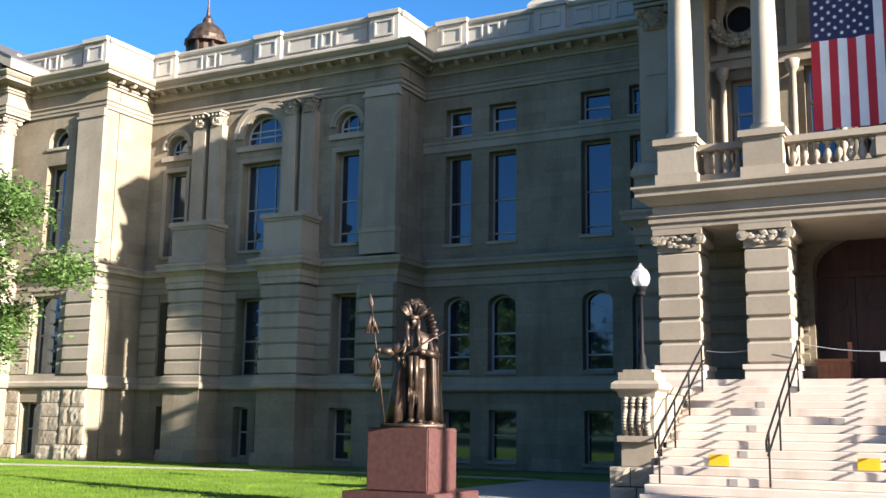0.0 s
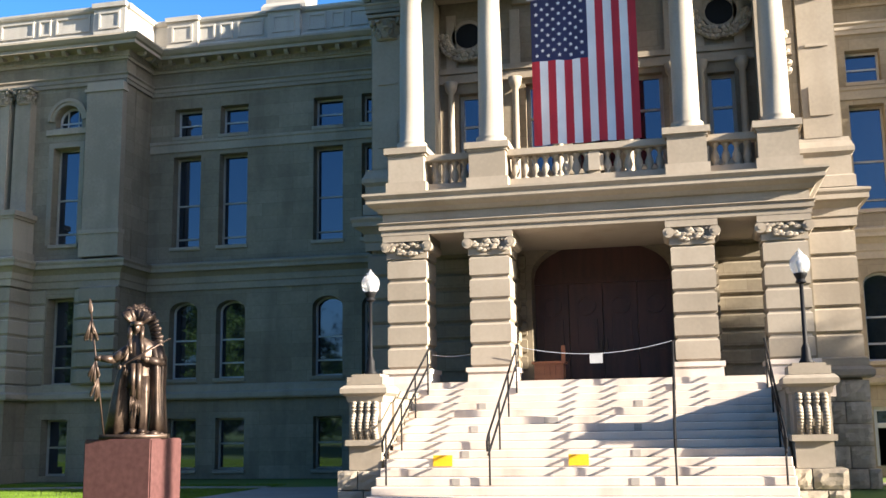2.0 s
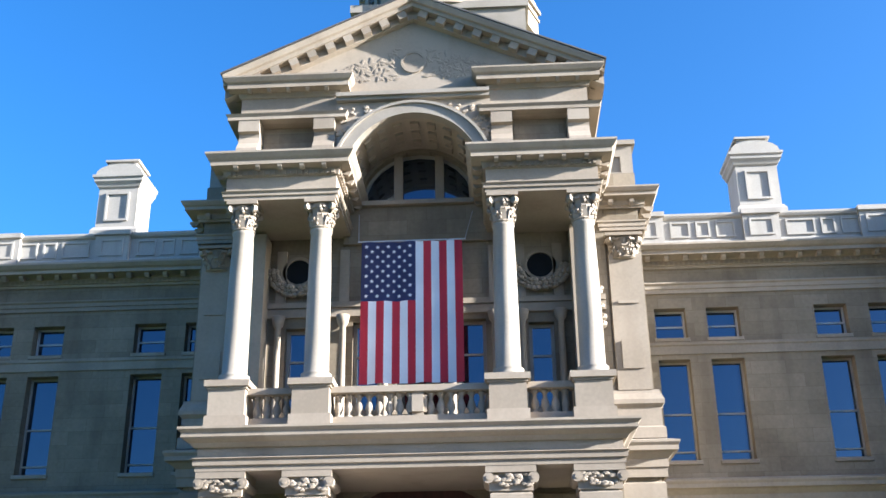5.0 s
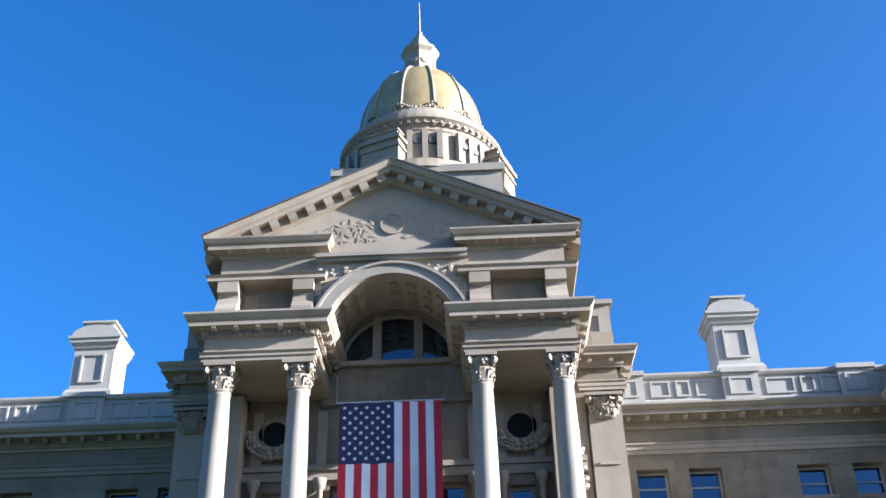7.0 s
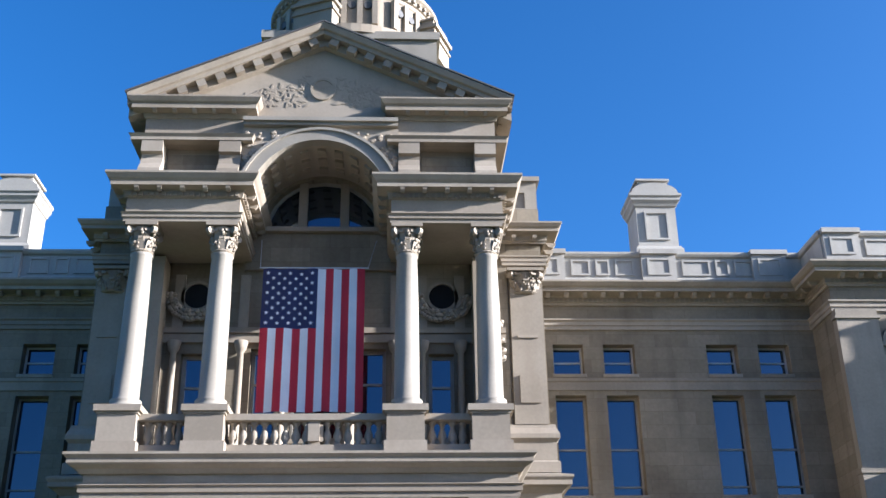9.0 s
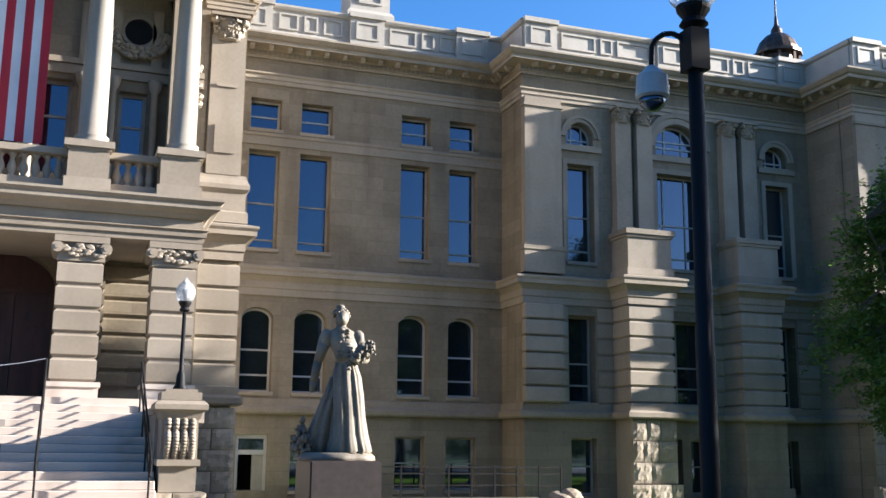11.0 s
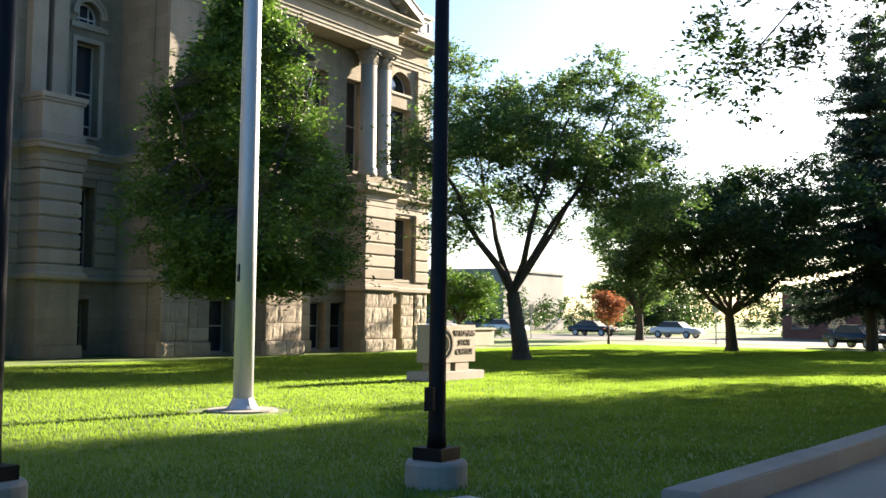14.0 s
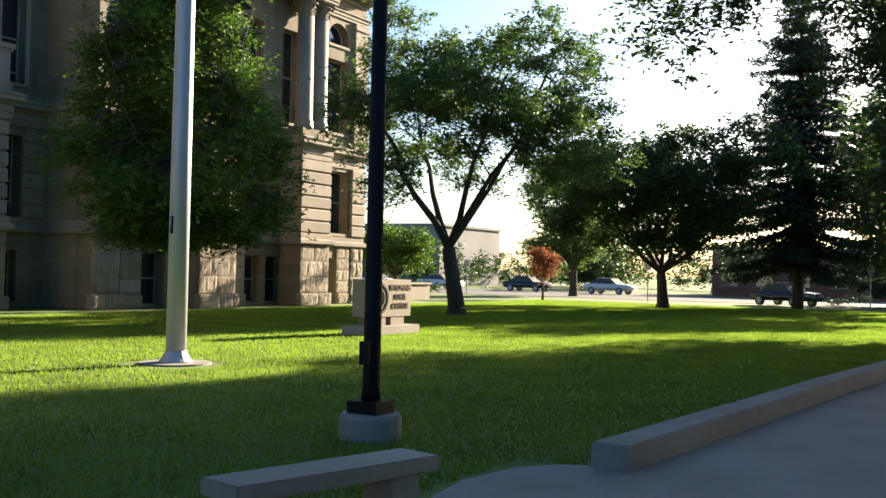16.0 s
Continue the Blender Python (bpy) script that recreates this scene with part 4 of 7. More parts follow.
def portico():
    por = part("portico_floor", boxes((-5.3, 5.3, -0.5, 3.2, 2.2, Z_FLOOR)), STEP, capitol)
    for x in PIERS:
        a, b = x - 0.5, x + 0.5
        pier = part("portico_pier", boxes((a + 0.05, b - 0.05, 0.05, 0.98, Z_FLOOR, 6.4)), TRIM, capitol)
        blocks("pier_plinth", [(a - 0.06, b + 0.06, -0.08, 1.06, 2.05, 2.95), (a - 0.1, b + 0.1, -0.12, 1.1, 2.95, 3.06)], STEP, pier)
        rusticated(pier, a, b, 0.0, 1.0, 3.06, 5.8, 5)
        # leaf-carved capital with rolled corners
        cb = bmesh.new()
        box(cb, a - 0.02, b + 0.02, 0.0, 1.0, 5.8, 6.28)
        box(cb, a - 0.1, b + 0.1, -0.1, 1.1, 6.22, 6.38)
        rnd = random.Random(int(x * 10))
        for i in range(26):
            c = Vector((rnd.uniform(a + 0.05, b - 0.05), -0.04, rnd.uniform(5.9, 6.2)))
            bmesh.ops.create_icosphere(cb, subdivisions=1, radius=rnd.uniform(0.05, 0.1), matrix=Matrix.Translation(c) @ Matrix.Diagonal((1.3, 0.6, 0.8, 1)))
        for xx in (a - 0.03, b + 0.03):
            tube(cb, (xx, -0.09, 6.1), (xx, 1.05, 6.1), 0.13, None, 12)
            tube(cb, (xx, -0.11, 6.1), (xx, -0.05, 6.1), 0.06, None, 8)
        part("capital", cb, TRIM, pier, "carved leaf capital")
    # lower entablature
    ent = part("lower_entablature", boxes((-5.1, 5.1, -0.08, 3.3, 6.38, 7.0)), TRIM, capitol)
    path = [(-5.1, 3.3), (-5.1, -0.08), (5.1, -0.08), (5.1, 3.3)]
    part("moulding", swept(path, [(0, 6.38), (0.03, 6.38), (0.03, 6.5), (0.08, 6.52), (0.08, 6.64), (0.13, 6.68), (0.02, 6.72), (0, 6.72)]), TRIM, ent)
    part("cornice", swept(path, [(0, 6.95), (0.08, 6.95), (0.16, 7.05), (0.3, 7.12), (0.34, 7.16), (0.34, 7.26), (0.42, 7.34), (0.42, 7.4), (0, 7.44)]), TRIM, ent)
    part("loggia_floor", boxes((-5.1, 5.1, -0.07, 3.3, 7.0, 7.42)), STONE, ent)
    # balcony: pedestals, rails, balusters
    bal = lathe([(0.1, 0), (0.1, 0.05), (0.05, 0.08), (0.11, 0.2), (0.1, 0.28), (0.05, 0.42), (0.06, 0.5), (0.1, 0.54), (0.1, 0.6)], 10)
    me = bpy.data.meshes.new("baluster")
    bmesh.ops.recalc_face_normals(bal, faces=bal.faces)
    bal.to_mesh(me)
    bal.free()
    me.materials.append(TRIM)
    for p in me.polygons:
        p.use_smooth = True
    rail = blocks("balustrade", [(-4.8, 4.8, 0.25, 0.6, 7.42, 7.72), (-4.8, 4.8, 0.22, 0.63, 8.32, 8.48), (-4.8, 4.8, 0.28, 0.57, 8.3, 8.32)], TRIM, capitol)
    for a, b, n in ((-3.95, -2.95, 4), (-1.9, 1.9, 15), (2.95, 3.95, 4)):
        for i in range(n):
            piece("baluster", me, rail, pose(a + (b - a) * (i + 0.5) / n, 0.42, 7.71))
    cb = boxes((-0.02, 0.42, 0.2, 0.65, 7.72, 8.3))
    bmesh.ops.bevel(cb, geom=cb.edges[:], offset=0.08, segments=2, affect="EDGES")
    part("carved_block", cb, TRIM, rail)
    for s in (1, -1):
        blocks("side_rail", [(*mirror(s, 4.5, 4.8), 1.3, 3.3, 7.42, 7.72), (*mirror(s, 4.48, 4.82), 1.3, 3.3, 8.32, 8.48)], TRIM, rail)
        for i in range(6):
            piece("baluster", me, rail, pose(s * 4.65, 1.5 + 0.3 * i, 7.71))
    for x in PIERS:
        blocks("column_pedestal", [(x - 0.46, x + 0.46, -0.02, 0.95, 7.62, 8.5), (x - 0.52, x + 0.52, -0.07, 1.0, 7.42, 7.75), (x - 0.5, x + 0.5, -0.05, 0.98, 8.42, 8.48), (x - 0.56, x + 0.56, -0.11, 1.05, 8.48, 8.64)], TRIM, capitol)
    # giant columns
    cap = leafy_capital(0.285, 0.39, 0.82, 2)
    YC, YB, YA, YR = 0.92, 0.55, 1.35, 0.86
    for x in (-4.58, -2.46, 2.46, 4.6):
        c = part("column", lathe([(0.42, 8.64), (0.42, 8.72), (0.45, 8.76), (0.45, 8.84), (0.38, 8.88), (0.4, 8.94), (0.4, 8.98), (0.325, 9.04), (0.32, 10.2), (0.305, 11.7), (0.275, 12.9), (0.305, 12.94), (0.275, 12.99)], 26, x, YC), PALE, capitol, "smooth pale stone shaft")
        smooth(c)
        piece("capital", cap, c, pose(x, YC, 12.98))
    for x in (-4.65, 4.65):
        blocks("pilaster", [(x - 0.3, x + 0.3, 2.6, Y_MID - 0.004, 7.42, 13.7)], TRIM, capitol)
    # twin blocks of entablature over the column pairs
    for s in (1, -1):
        x0, x1 = mirror(s, 2.03, 5.05)
        blk = part("upper_entablature", boxes((x0, x1, YB, Y_MID, 13.8, 15.0)), TRIM, capitol)
        path = [(x0, Y_MID), (x0, YB), (x1, YB), (x1, Y_MID)]
        z = 13.8
        part("architrave", swept(path, [(0, z), (0.03, z), (0.03, z + 0.1), (0.07, z + 0.12), (0.07, z + 0.2), (0.12, z + 0.25), (0.02, z + 0.28), (0, z + 0.28)]), TRIM, blk)
        cz = 14.5
        co = part("cornice", swept(path, [(0, cz), (0.06, cz), (0.1, cz + 0.16), (0.14, cz + 0.2), (0.38, cz + 0.22), (0.38, cz + 0.34), (0.44, cz + 0.4), (0.52, cz + 0.52), (0.52, cz + 0.58), (0, cz + 0.62)]), TRIM, blk)
        for a, b in zip(path, path[1:]):
            modillions(co, a, b, 0.09, cz + 0.22, 0.55, 0.66)
        db = bmesh.new()
        for a, b in zip(path, path[1:]):
            dentils(db, a, b, 0.06, cz + 0.02, cz + 0.14, 0.15)
        tagged(part("dentil_course", db, TRIM, co), kind="stuff")
        # attic with scroll brackets and carved panel
        ax0, ax1 = mirror(s, 2.2, 5.0)
        at = blocks("attic", [(ax0 + 0.5, ax1 - 0.5, YA + 0.3, Y_MID, 15.1, 16.7), (ax0, ax1, YA, Y_MID, 16.6, 17.8)], TRIM, capitol)
        part("carved_panel", boxes((ax0 + 0.68, ax1 - 0.68, YA + 0.24, YA + 0.298, 15.35, 16.4)), STONE, at)
        for xa in (ax0 + 0.02, ax1 - 0.62):
            sb = bmesh.new()
            pts = [(0.5, 15.1), (-0.32, 15.1), (-0.44, 15.35), (-0.4, 15.65), (-0.2, 15.9), (-0.14, 16.1), (-0.16, 16.2), (-0.28, 16.24), (-0.28, 16.6), (0.5, 16.6)]
            A = [sb.verts.new((xa, YA + y, q)) for y, q in pts]
            B = [sb.verts.new((xa + 0.6, YA + y, q)) for y, q in pts]
            sb.faces.new(A)
            sb.faces.new(B[::-1])
            for i in range(len(pts)):
                j = (i + 1) % len(pts)
                sb.faces.new((A[i], A[j], B[j], B[i]))
            part("scroll_bracket", sb, TRIM, at)
        path = [(ax0, Y_MID), (ax0, YA), (ax1, YA), (ax1, Y_MID)]
        part("architrave", swept(path, [(0, 16.6), (0.3, 16.6), (0.3, 16.7), (0.36, 16.78), (0, 16.82)]), TRIM, at)
        cz = 17.45
        co = part("cornice", swept(path, [(0, cz), (0.05, cz), (0.1, cz + 0.14), (0.36, cz + 0.16), (0.36, cz + 0.3), (0.42, cz + 0.35), (0.49, cz + 0.47), (0.49, cz + 0.52), (0, cz + 0.56)]), TRIM, at)
        for a, b in zip(path, path[1:]):
            modillions(co, a, b, 0.08, cz + 0.18, 0.5, 0.62)
        sx0, sx1 = mirror(s, 4.3, 4.95)
        part("attic_side", boxes((sx0, sx1, Y_MID, 9.5, 13.5, 18.0)), STONE, at)
    # the great arch between, with its barrel
    R, CZ = 1.92, 14.75
    n = 24
    for r0, r1, y0, y1 in ((R, R + 0.3, 1.1, 1.45), (R + 0.3, R + 0.38, 1.04, 1.45)):
        A, B = arc(0, CZ, r1, 0, 180, n), arc(0, CZ, r0, 0, 180, n)
        ab = bmesh.new()
        prism(ab, A + B[::-1], y0, y1)
        part("great_arch", ab, PALE, capitol)
    vb = bmesh.new()
    A, B = arc(0, CZ, R + 0.25, 0, 180, n), arc(0, CZ, R + 0.02, 0, 180, n)
    prism(vb, A + B[::-1], 1.44, Y_MID - 0.003)
    vault = part("barrel_vault", vb, TRIM, capitol)
    for i in range(1, 12):
        a = radians(15 * i)
        for y in (1.8, 2.35, 2.9):
            c = (R - 0.02) * math.cos(a), CZ + (R - 0.02) * math.sin(a)
            b = bmesh.new()
            box(b, -0.12, 0.12, -0.16, 0.16, -0.05, 0.05)
            bmesh.ops.transform(b, matrix=pose(c[0], y, c[1], 0, 90 - math.degrees(a), 0), verts=b.verts)
            part("coffer_block", b, TRIM, vault)
    sp = bmesh.new()
    top = 17.3
    for s in (1, -1):
        pts = [(s * p[0], p[1]) for p in arc(0, CZ, R + 0.28, 0, 90, 12)] + [(0, top), (s * 2.2, top), (s * 2.4, 15.2)]
        prism(sp, pts, 1.3, 1.8)
    part("spandrel", sp, TRIM, capitol)
    rnd = random.Random(4)
    for s in (1, -1):
        bm = bmesh.new()
        for i in range(34):
            z = rnd.uniform(15.7, 17.0)
            xin = math.sqrt(max(0.0, (R + 0.46) ** 2 - (z - CZ) ** 2))
            c = Vector((s * rnd.uniform(min(xin, 2.1), 2.15), 1.28, z))
            bmesh.ops.create_icosphere(bm, subdivisions=1, radius=rnd.uniform(0.05, 0.1), matrix=Matrix.Translation(c) @ Matrix.Diagonal((1.2, 0.6, 1, 1)))
        tagged(part("spandrel_carving", bm, TRIM, capitol), kind="stuff")
    blocks("moulding", [(-2.2, 2.2, 1.15, 1.4, 17.18, 17.28), (-2.2, 2.2, 1.06, 1.4, 17.28, 17.4)], PALE, capitol)
    # pediment: tympanum, raking cornices with blocks, roof
    HX, EAVE, APEX = 5.5, 17.98, 20.5
    tb = bmesh.new()
    prism(tb, [(-4.9, 17.35), (4.9, 17.35), (4.9, 17.9), (0, APEX - 0.4), (-4.9, 17.9)], 1.45, Y_MID + 1)
    tym = part("tympanum", tb, TRIM, capitol)
    bm = bmesh.new()
    rnd = random.Random(9)
    for i in range(330):
        x = rnd.uniform(-2.3, 2.3)
        if abs(x) < 0.4:
            continue
        z = rnd.uniform(18.0, 18.2 + (1 - abs(x) / 2.6) * 1.0)
        bmesh.ops.create_icosphere(bm, subdivisions=1, radius=rnd.uniform(0.04, 0.1), matrix=Matrix.Translation((x, 1.44, z)) @ Matrix.Rotation(rnd.uniform(0, 3.1), 4, "Y") @ Matrix.Diagonal((1.7, 0.1, 0.6, 1)))
    tagged(part("carved_relief", bm, TRIM, tym), kind="stuff")
    for r0, r1, y0 in ((0.0, 0.3, 1.425), (0.3, 0.37, 1.4)):
        A, B = arc(0.0, 18.55, r1, 0, 360, 24), arc(0.0, 18.55, max(r0, 0.02), 0, 360, 24)
        md = bmesh.new()
        ring(md, A[:-1], B[:-1], y0, 1.448)
        part("medallion", md, TRIM, tym)
    for s in (1, -1):
        rk = bmesh.new()
        sl = (APEX - EAVE) / HX
        prof = [(-0.42, 0.62), (-0.38, 0.42), (-0.12, 0.42), (-0.12, 0.16), (0.0, 0.14), (0.02, 0.06), (0.16, 0.0), (0.2, 0.0), (0.2, 7.0), (-0.42, 7.0)]
        # section in (height, y) run up the slope
        A = [rk.verts.new((s * HX, YR + y, EAVE + h - 0.15)) for h, y in prof]
        B = [rk.verts.new((0, YR + y, APEX + h - 0.15)) for h, y in prof]
        rk.faces.new(A)
        rk.faces.new(B[::-1])
        for i in range(len(prof)):
            j = (i + 1) % len(prof)
            rk.faces.new((A[i], A[j], B[j], B[i]))
        r = part("raking_cornice", rk, TRIM, capitol)
        for i in range(10):
            f = (i + 0.75) / 10.4
            bb = bmesh.new()
            box(bb, -0.13, 0.13, YR + 0.2, YR + 0.6, -0.2, 0.03)
            bmesh.ops.transform(bb, matrix=pose(s * HX * (1 - f), 0.0, EAVE + (APEX - EAVE) * f - 0.3, 0, s * math.degrees(math.atan(sl)), 0), verts=bb.verts)
            part("raking_block", bb, TRIM, r)
        rb = bmesh.new()
        prism(rb, [(s * (HX + 0.06), EAVE + 0.055), (0, APEX + 0.055), (0, APEX + 0.1), (s * (HX + 0.06), EAVE + 0.1)], YR - 0.03, 9.5)
        part("roof", rb, ROOF, r)
        part("eave", swept([(s * 4.95, 9.5), (s * 4.95, Y_MID)] if s < 0 else [(s * 4.95, Y_MID), (s * 4.95, 9.5)], [(0, EAVE - 0.6), (0.1, EAVE - 0.5), (0.12, EAVE - 0.25), (0.45, EAVE - 0.22), (0.5, EAVE - 0.05), (0, EAVE)]), TRIM, r)
        a, b = ((s * 4.95, Y_MID), (s * 4.95, 9.0)) if s > 0 else ((s * 4.95, 9.0), (s * 4.95, Y_MID))
        modillions(r, a, b, 0.08, EAVE - 0.24, 0.5, 0.8)


def dome():
    cy = 20.0
    base = blocks("dome_base", [(-4.0, 4.0, cy - 4.0, cy + 4.0, Z_PAR, 30.6), (-4.15, 4.15, cy - 4.15, cy + 4.15, 30.6, 31.0)], PALE, capitol)
    drum = part("drum", lathe([(4.3, 30.9), (4.3, 31.35), (3.95, 31.45), (3.95, 33.2), (4.02, 33.28), (4.02, 33.45), (4.12, 33.5), (4.12, 33.7), (4.3, 33.85), (4.3, 34.0), (4.12, 34.08), (4.05, 34.4), (3.8, 34.5), (3.7, 34.8), (3.5, 34.9), (3.45, 35.1)], 56, 0, cy), TRIM, base)
    bm = bmesh.new()
    for i in range(64):
        a = 2 * math.pi * i / 64
        bmesh.ops.create_cube(bm, size=1.0, matrix=Matrix.Translation((4.12 * math.cos(a), cy + 4.12 * math.sin(a), 33.62)) @ Matrix.Rotation(a, 4, "Z") @ Matrix.Diagonal((0.26, 0.13, 0.16, 1)))
    tagged(part("drum_brackets", bm, TRIM, base), kind="stuff")
    for i in range(8):
        a = 360 / 8 * i + 22.5
        turn = pose(0, cy, 0, 0, 0, a)
        if i % 2 == 1:
            for dims in ((-1.0, 1.0, -4.7, -3.6, 30.9, 32.3), (-1.08, 1.08, -4.78, -3.6, 31.85, 31.97), (-1.12, 1.12, -4.84, -3.6, 32.3, 32.48), (-0.9, 0.9, -4.6, -3.6, 32.48, 32.85), (-0.97, 0.97, -4.66, -3.6, 32.85, 32.95)):
                bm = boxes(dims)
                bmesh.ops.transform(bm, matrix=turn, verts=bm.verts)
                part("dormer", bm, TRIM, base)
        # flat dark discs stand in for the darkness of round openings
        for k in (-0.75, 0.0, 0.75):
            bm = bmesh.new()
            prism(bm, arc(k, 32.6, 0.2, 0, 360, 14)[:-1], -4.02, -3.9)
            bmesh.ops.transform(bm, matrix=pose(0, cy, 0, 0, 0, a + 22.5), verts=bm.verts)
            part("drum_opening", bm, ROOF, base)
        for k in (-1.1, -0.38, 0.38, 1.1):
            bm = boxes((k - 0.13, k + 0.13, -4.08, -3.85, 31.5, 33.2))
            bmesh.ops.transform(bm, matrix=pose(0, cy, 0, 0, 0, a + 22.5), verts=bm.verts)
            part("drum_pilaster", bm, TRIM, base)
    shell = [(3.3 * math.cos(radians(a)) ** 0.9, 34.95 + 4.95 * math.sin(radians(a))) for a in range(0, 76, 5)]
    gd = part("gilded_dome", lathe(shell, 48, 0, cy), GOLD, base, "gilded ribbed dome shell")
    smooth(gd)
    for i in range(12):
        a = 2 * math.pi * (i + 0.5) / 12
        bm = bmesh.new()
        for p, q in zip(shell, shell[1:]):
            tube(bm, ((p[0] + 0.02) * math.cos(a), cy + (p[0] + 0.02) * math.sin(a), p[1]), ((q[0] + 0.02) * math.cos(a), cy + (q[0] + 0.02) * math.sin(a), q[1]), 0.085, 0.075, 6)
        part("dome_rib", bm, TRIM, gd)
        bm = bmesh.new()
        rnd = random.Random(i)
        for k in range(-5, 6):
            b = a + k * 0.045
            for q in range(2):
                bmesh.ops.create_icosphere(bm, subdivisions=1, radius=rnd.uniform(0.06, 0.12), matrix=Matrix.Translation((3.38 * math.cos(b), cy + 3.38 * math.sin(b), 35.15 + 0.34 * math.exp(-(k / 2.2) ** 2) + rnd.uniform(-0.1, 0.1))))
        tagged(part("garland", bm, TRIM, gd), kind="stuff")
    lan = part("lantern", lathe([(1.25, 39.5), (1.25, 39.7), (1.0, 39.85), (0.88, 39.95), (0.86, 41.2), (0.9, 41.3), (1.08, 41.5), (1.08, 41.66), (0.92, 41.75), (0.55, 42.4), (0.22, 43.0), (0.14, 43.1), (0.17, 43.2), (0.07, 43.35), (0.03, 45.6)], 8, 0, cy), TRIM, base)
    for i in range(8):
        a = 2 * math.pi * (i + 0.5) / 8
        bm = bmesh.new()
        prism(bm, arc(0, 40.6, 0.2, 0, 360, 14)[:-1], -0.86, -0.78)
        bmesh.ops.transform(bm, matrix=pose(0, cy, 0, 0, 0, math.degrees(a) + 90), verts=bm.verts)
        part("lantern_roundel", bm, WTRIM, lan)
    part("roof", boxes((-X_MID, X_MID, Y_MID + 1, 26, Z_PAR, Z_PAR + 0.5)), ROOF, capitol)
    part("back_wall", boxes((-X_MID - 0.5, X_MID + 0.5, 26.01, 26.6, 0, Z_PAR)), STONE, capitol)


middle()
portico()
dome()

# ---- ground, walks and lawn ----
def slab(name, pts, z0, z1, mat, label, cat):
    bm = bmesh.new()
    A, B = [bm.verts.new((x, y, z0)) for x, y in pts], [bm.verts.new((x, y, z1)) for x, y in pts]
    bm.faces.new(A[::-1])
    bm.faces.new(B)
    for i in range(len(pts)):
        j = (i + 1) % len(pts)
        bm.faces.new((A[i], A[j], B[j], B[i]))
    return tagged(part(name, bm, mat), label, cat, "", "structure")


def ground():
    bm = bmesh.new()
    bm.faces.new([bm.verts.new(p) for p in ((-1500, -1500, -0.02), (1500, -1500, -0.02), (1500, 1500, -0.02), (-1500, 1500, -0.02))])
    tagged(part("ground", bm, GRASS), "mown green lawn round the statehouse", "lawn", "", "structure")
    slab("pavement_plaza", [(-6.2, -60), (8.0, -60), (8.0, -22.4), (6.5, -19.0), (6.2, -9.0), (6.2, -5.0), (-6.2, -5.0)], -0.3, 0.015, CONCRETE, "pale concrete forecourt walk before the steps", "pavement")
    slab("pavement_side_walk", [(6.2, -9.0), (10.2, -6.8), (13.0, -1.5), (17.2, 3.4), (17.2, 6.0), (7.0, 6.0), (7.0, 3.0), (9.5, 1.0), (6.2, -5.0)], -0.3, 0.012, CONCRETE, "pale concrete walk curving to the side entrance", "pavement")
    slab("pavement_terrace", [(8.0, -60), (60, -60), (60, -24.6), (23, -22.9), (10.9, -22.0), (10.6, -21.4), (10.25, -21.15), (9.5, -21.05), (8.85, -21.15), (8.0, -21.75)], -0.3, 0.018, CONCRETE, "shaded concrete walk beside the low wall", "pavement")
    slab("pavement_west_walk", [(-60, -8.2), (-28.3, 0.45), (-21.7, 2.4), (-15.9, 3.95), (-9.9, 4.2), (-9.9, 4.55), (-15.9, 4.35), (-21.7, 2.8), (-28.3, 0.9), (-60, -7.6)], -0.3, 0.03, CONCRETE, "narrow pale concrete path along the west wing", "pavement")
    slab("pavement_west_apron", [(-9.9, -4.6), (-6.2, -5.0), (-4.9, -5.0), (-4.9, 3.2), (-6.6, 4.9), (-9.9, 4.2)], -0.3, 0.011, CONCRETE, "concrete apron beside the entrance steps", "pavement")
    slab("road", [(74, -400), (98, -400), (98, 400), (74, 400)], -0.3, 0.0, ASPHALT, "asphalt street beyond the lawn", "road")


ground()


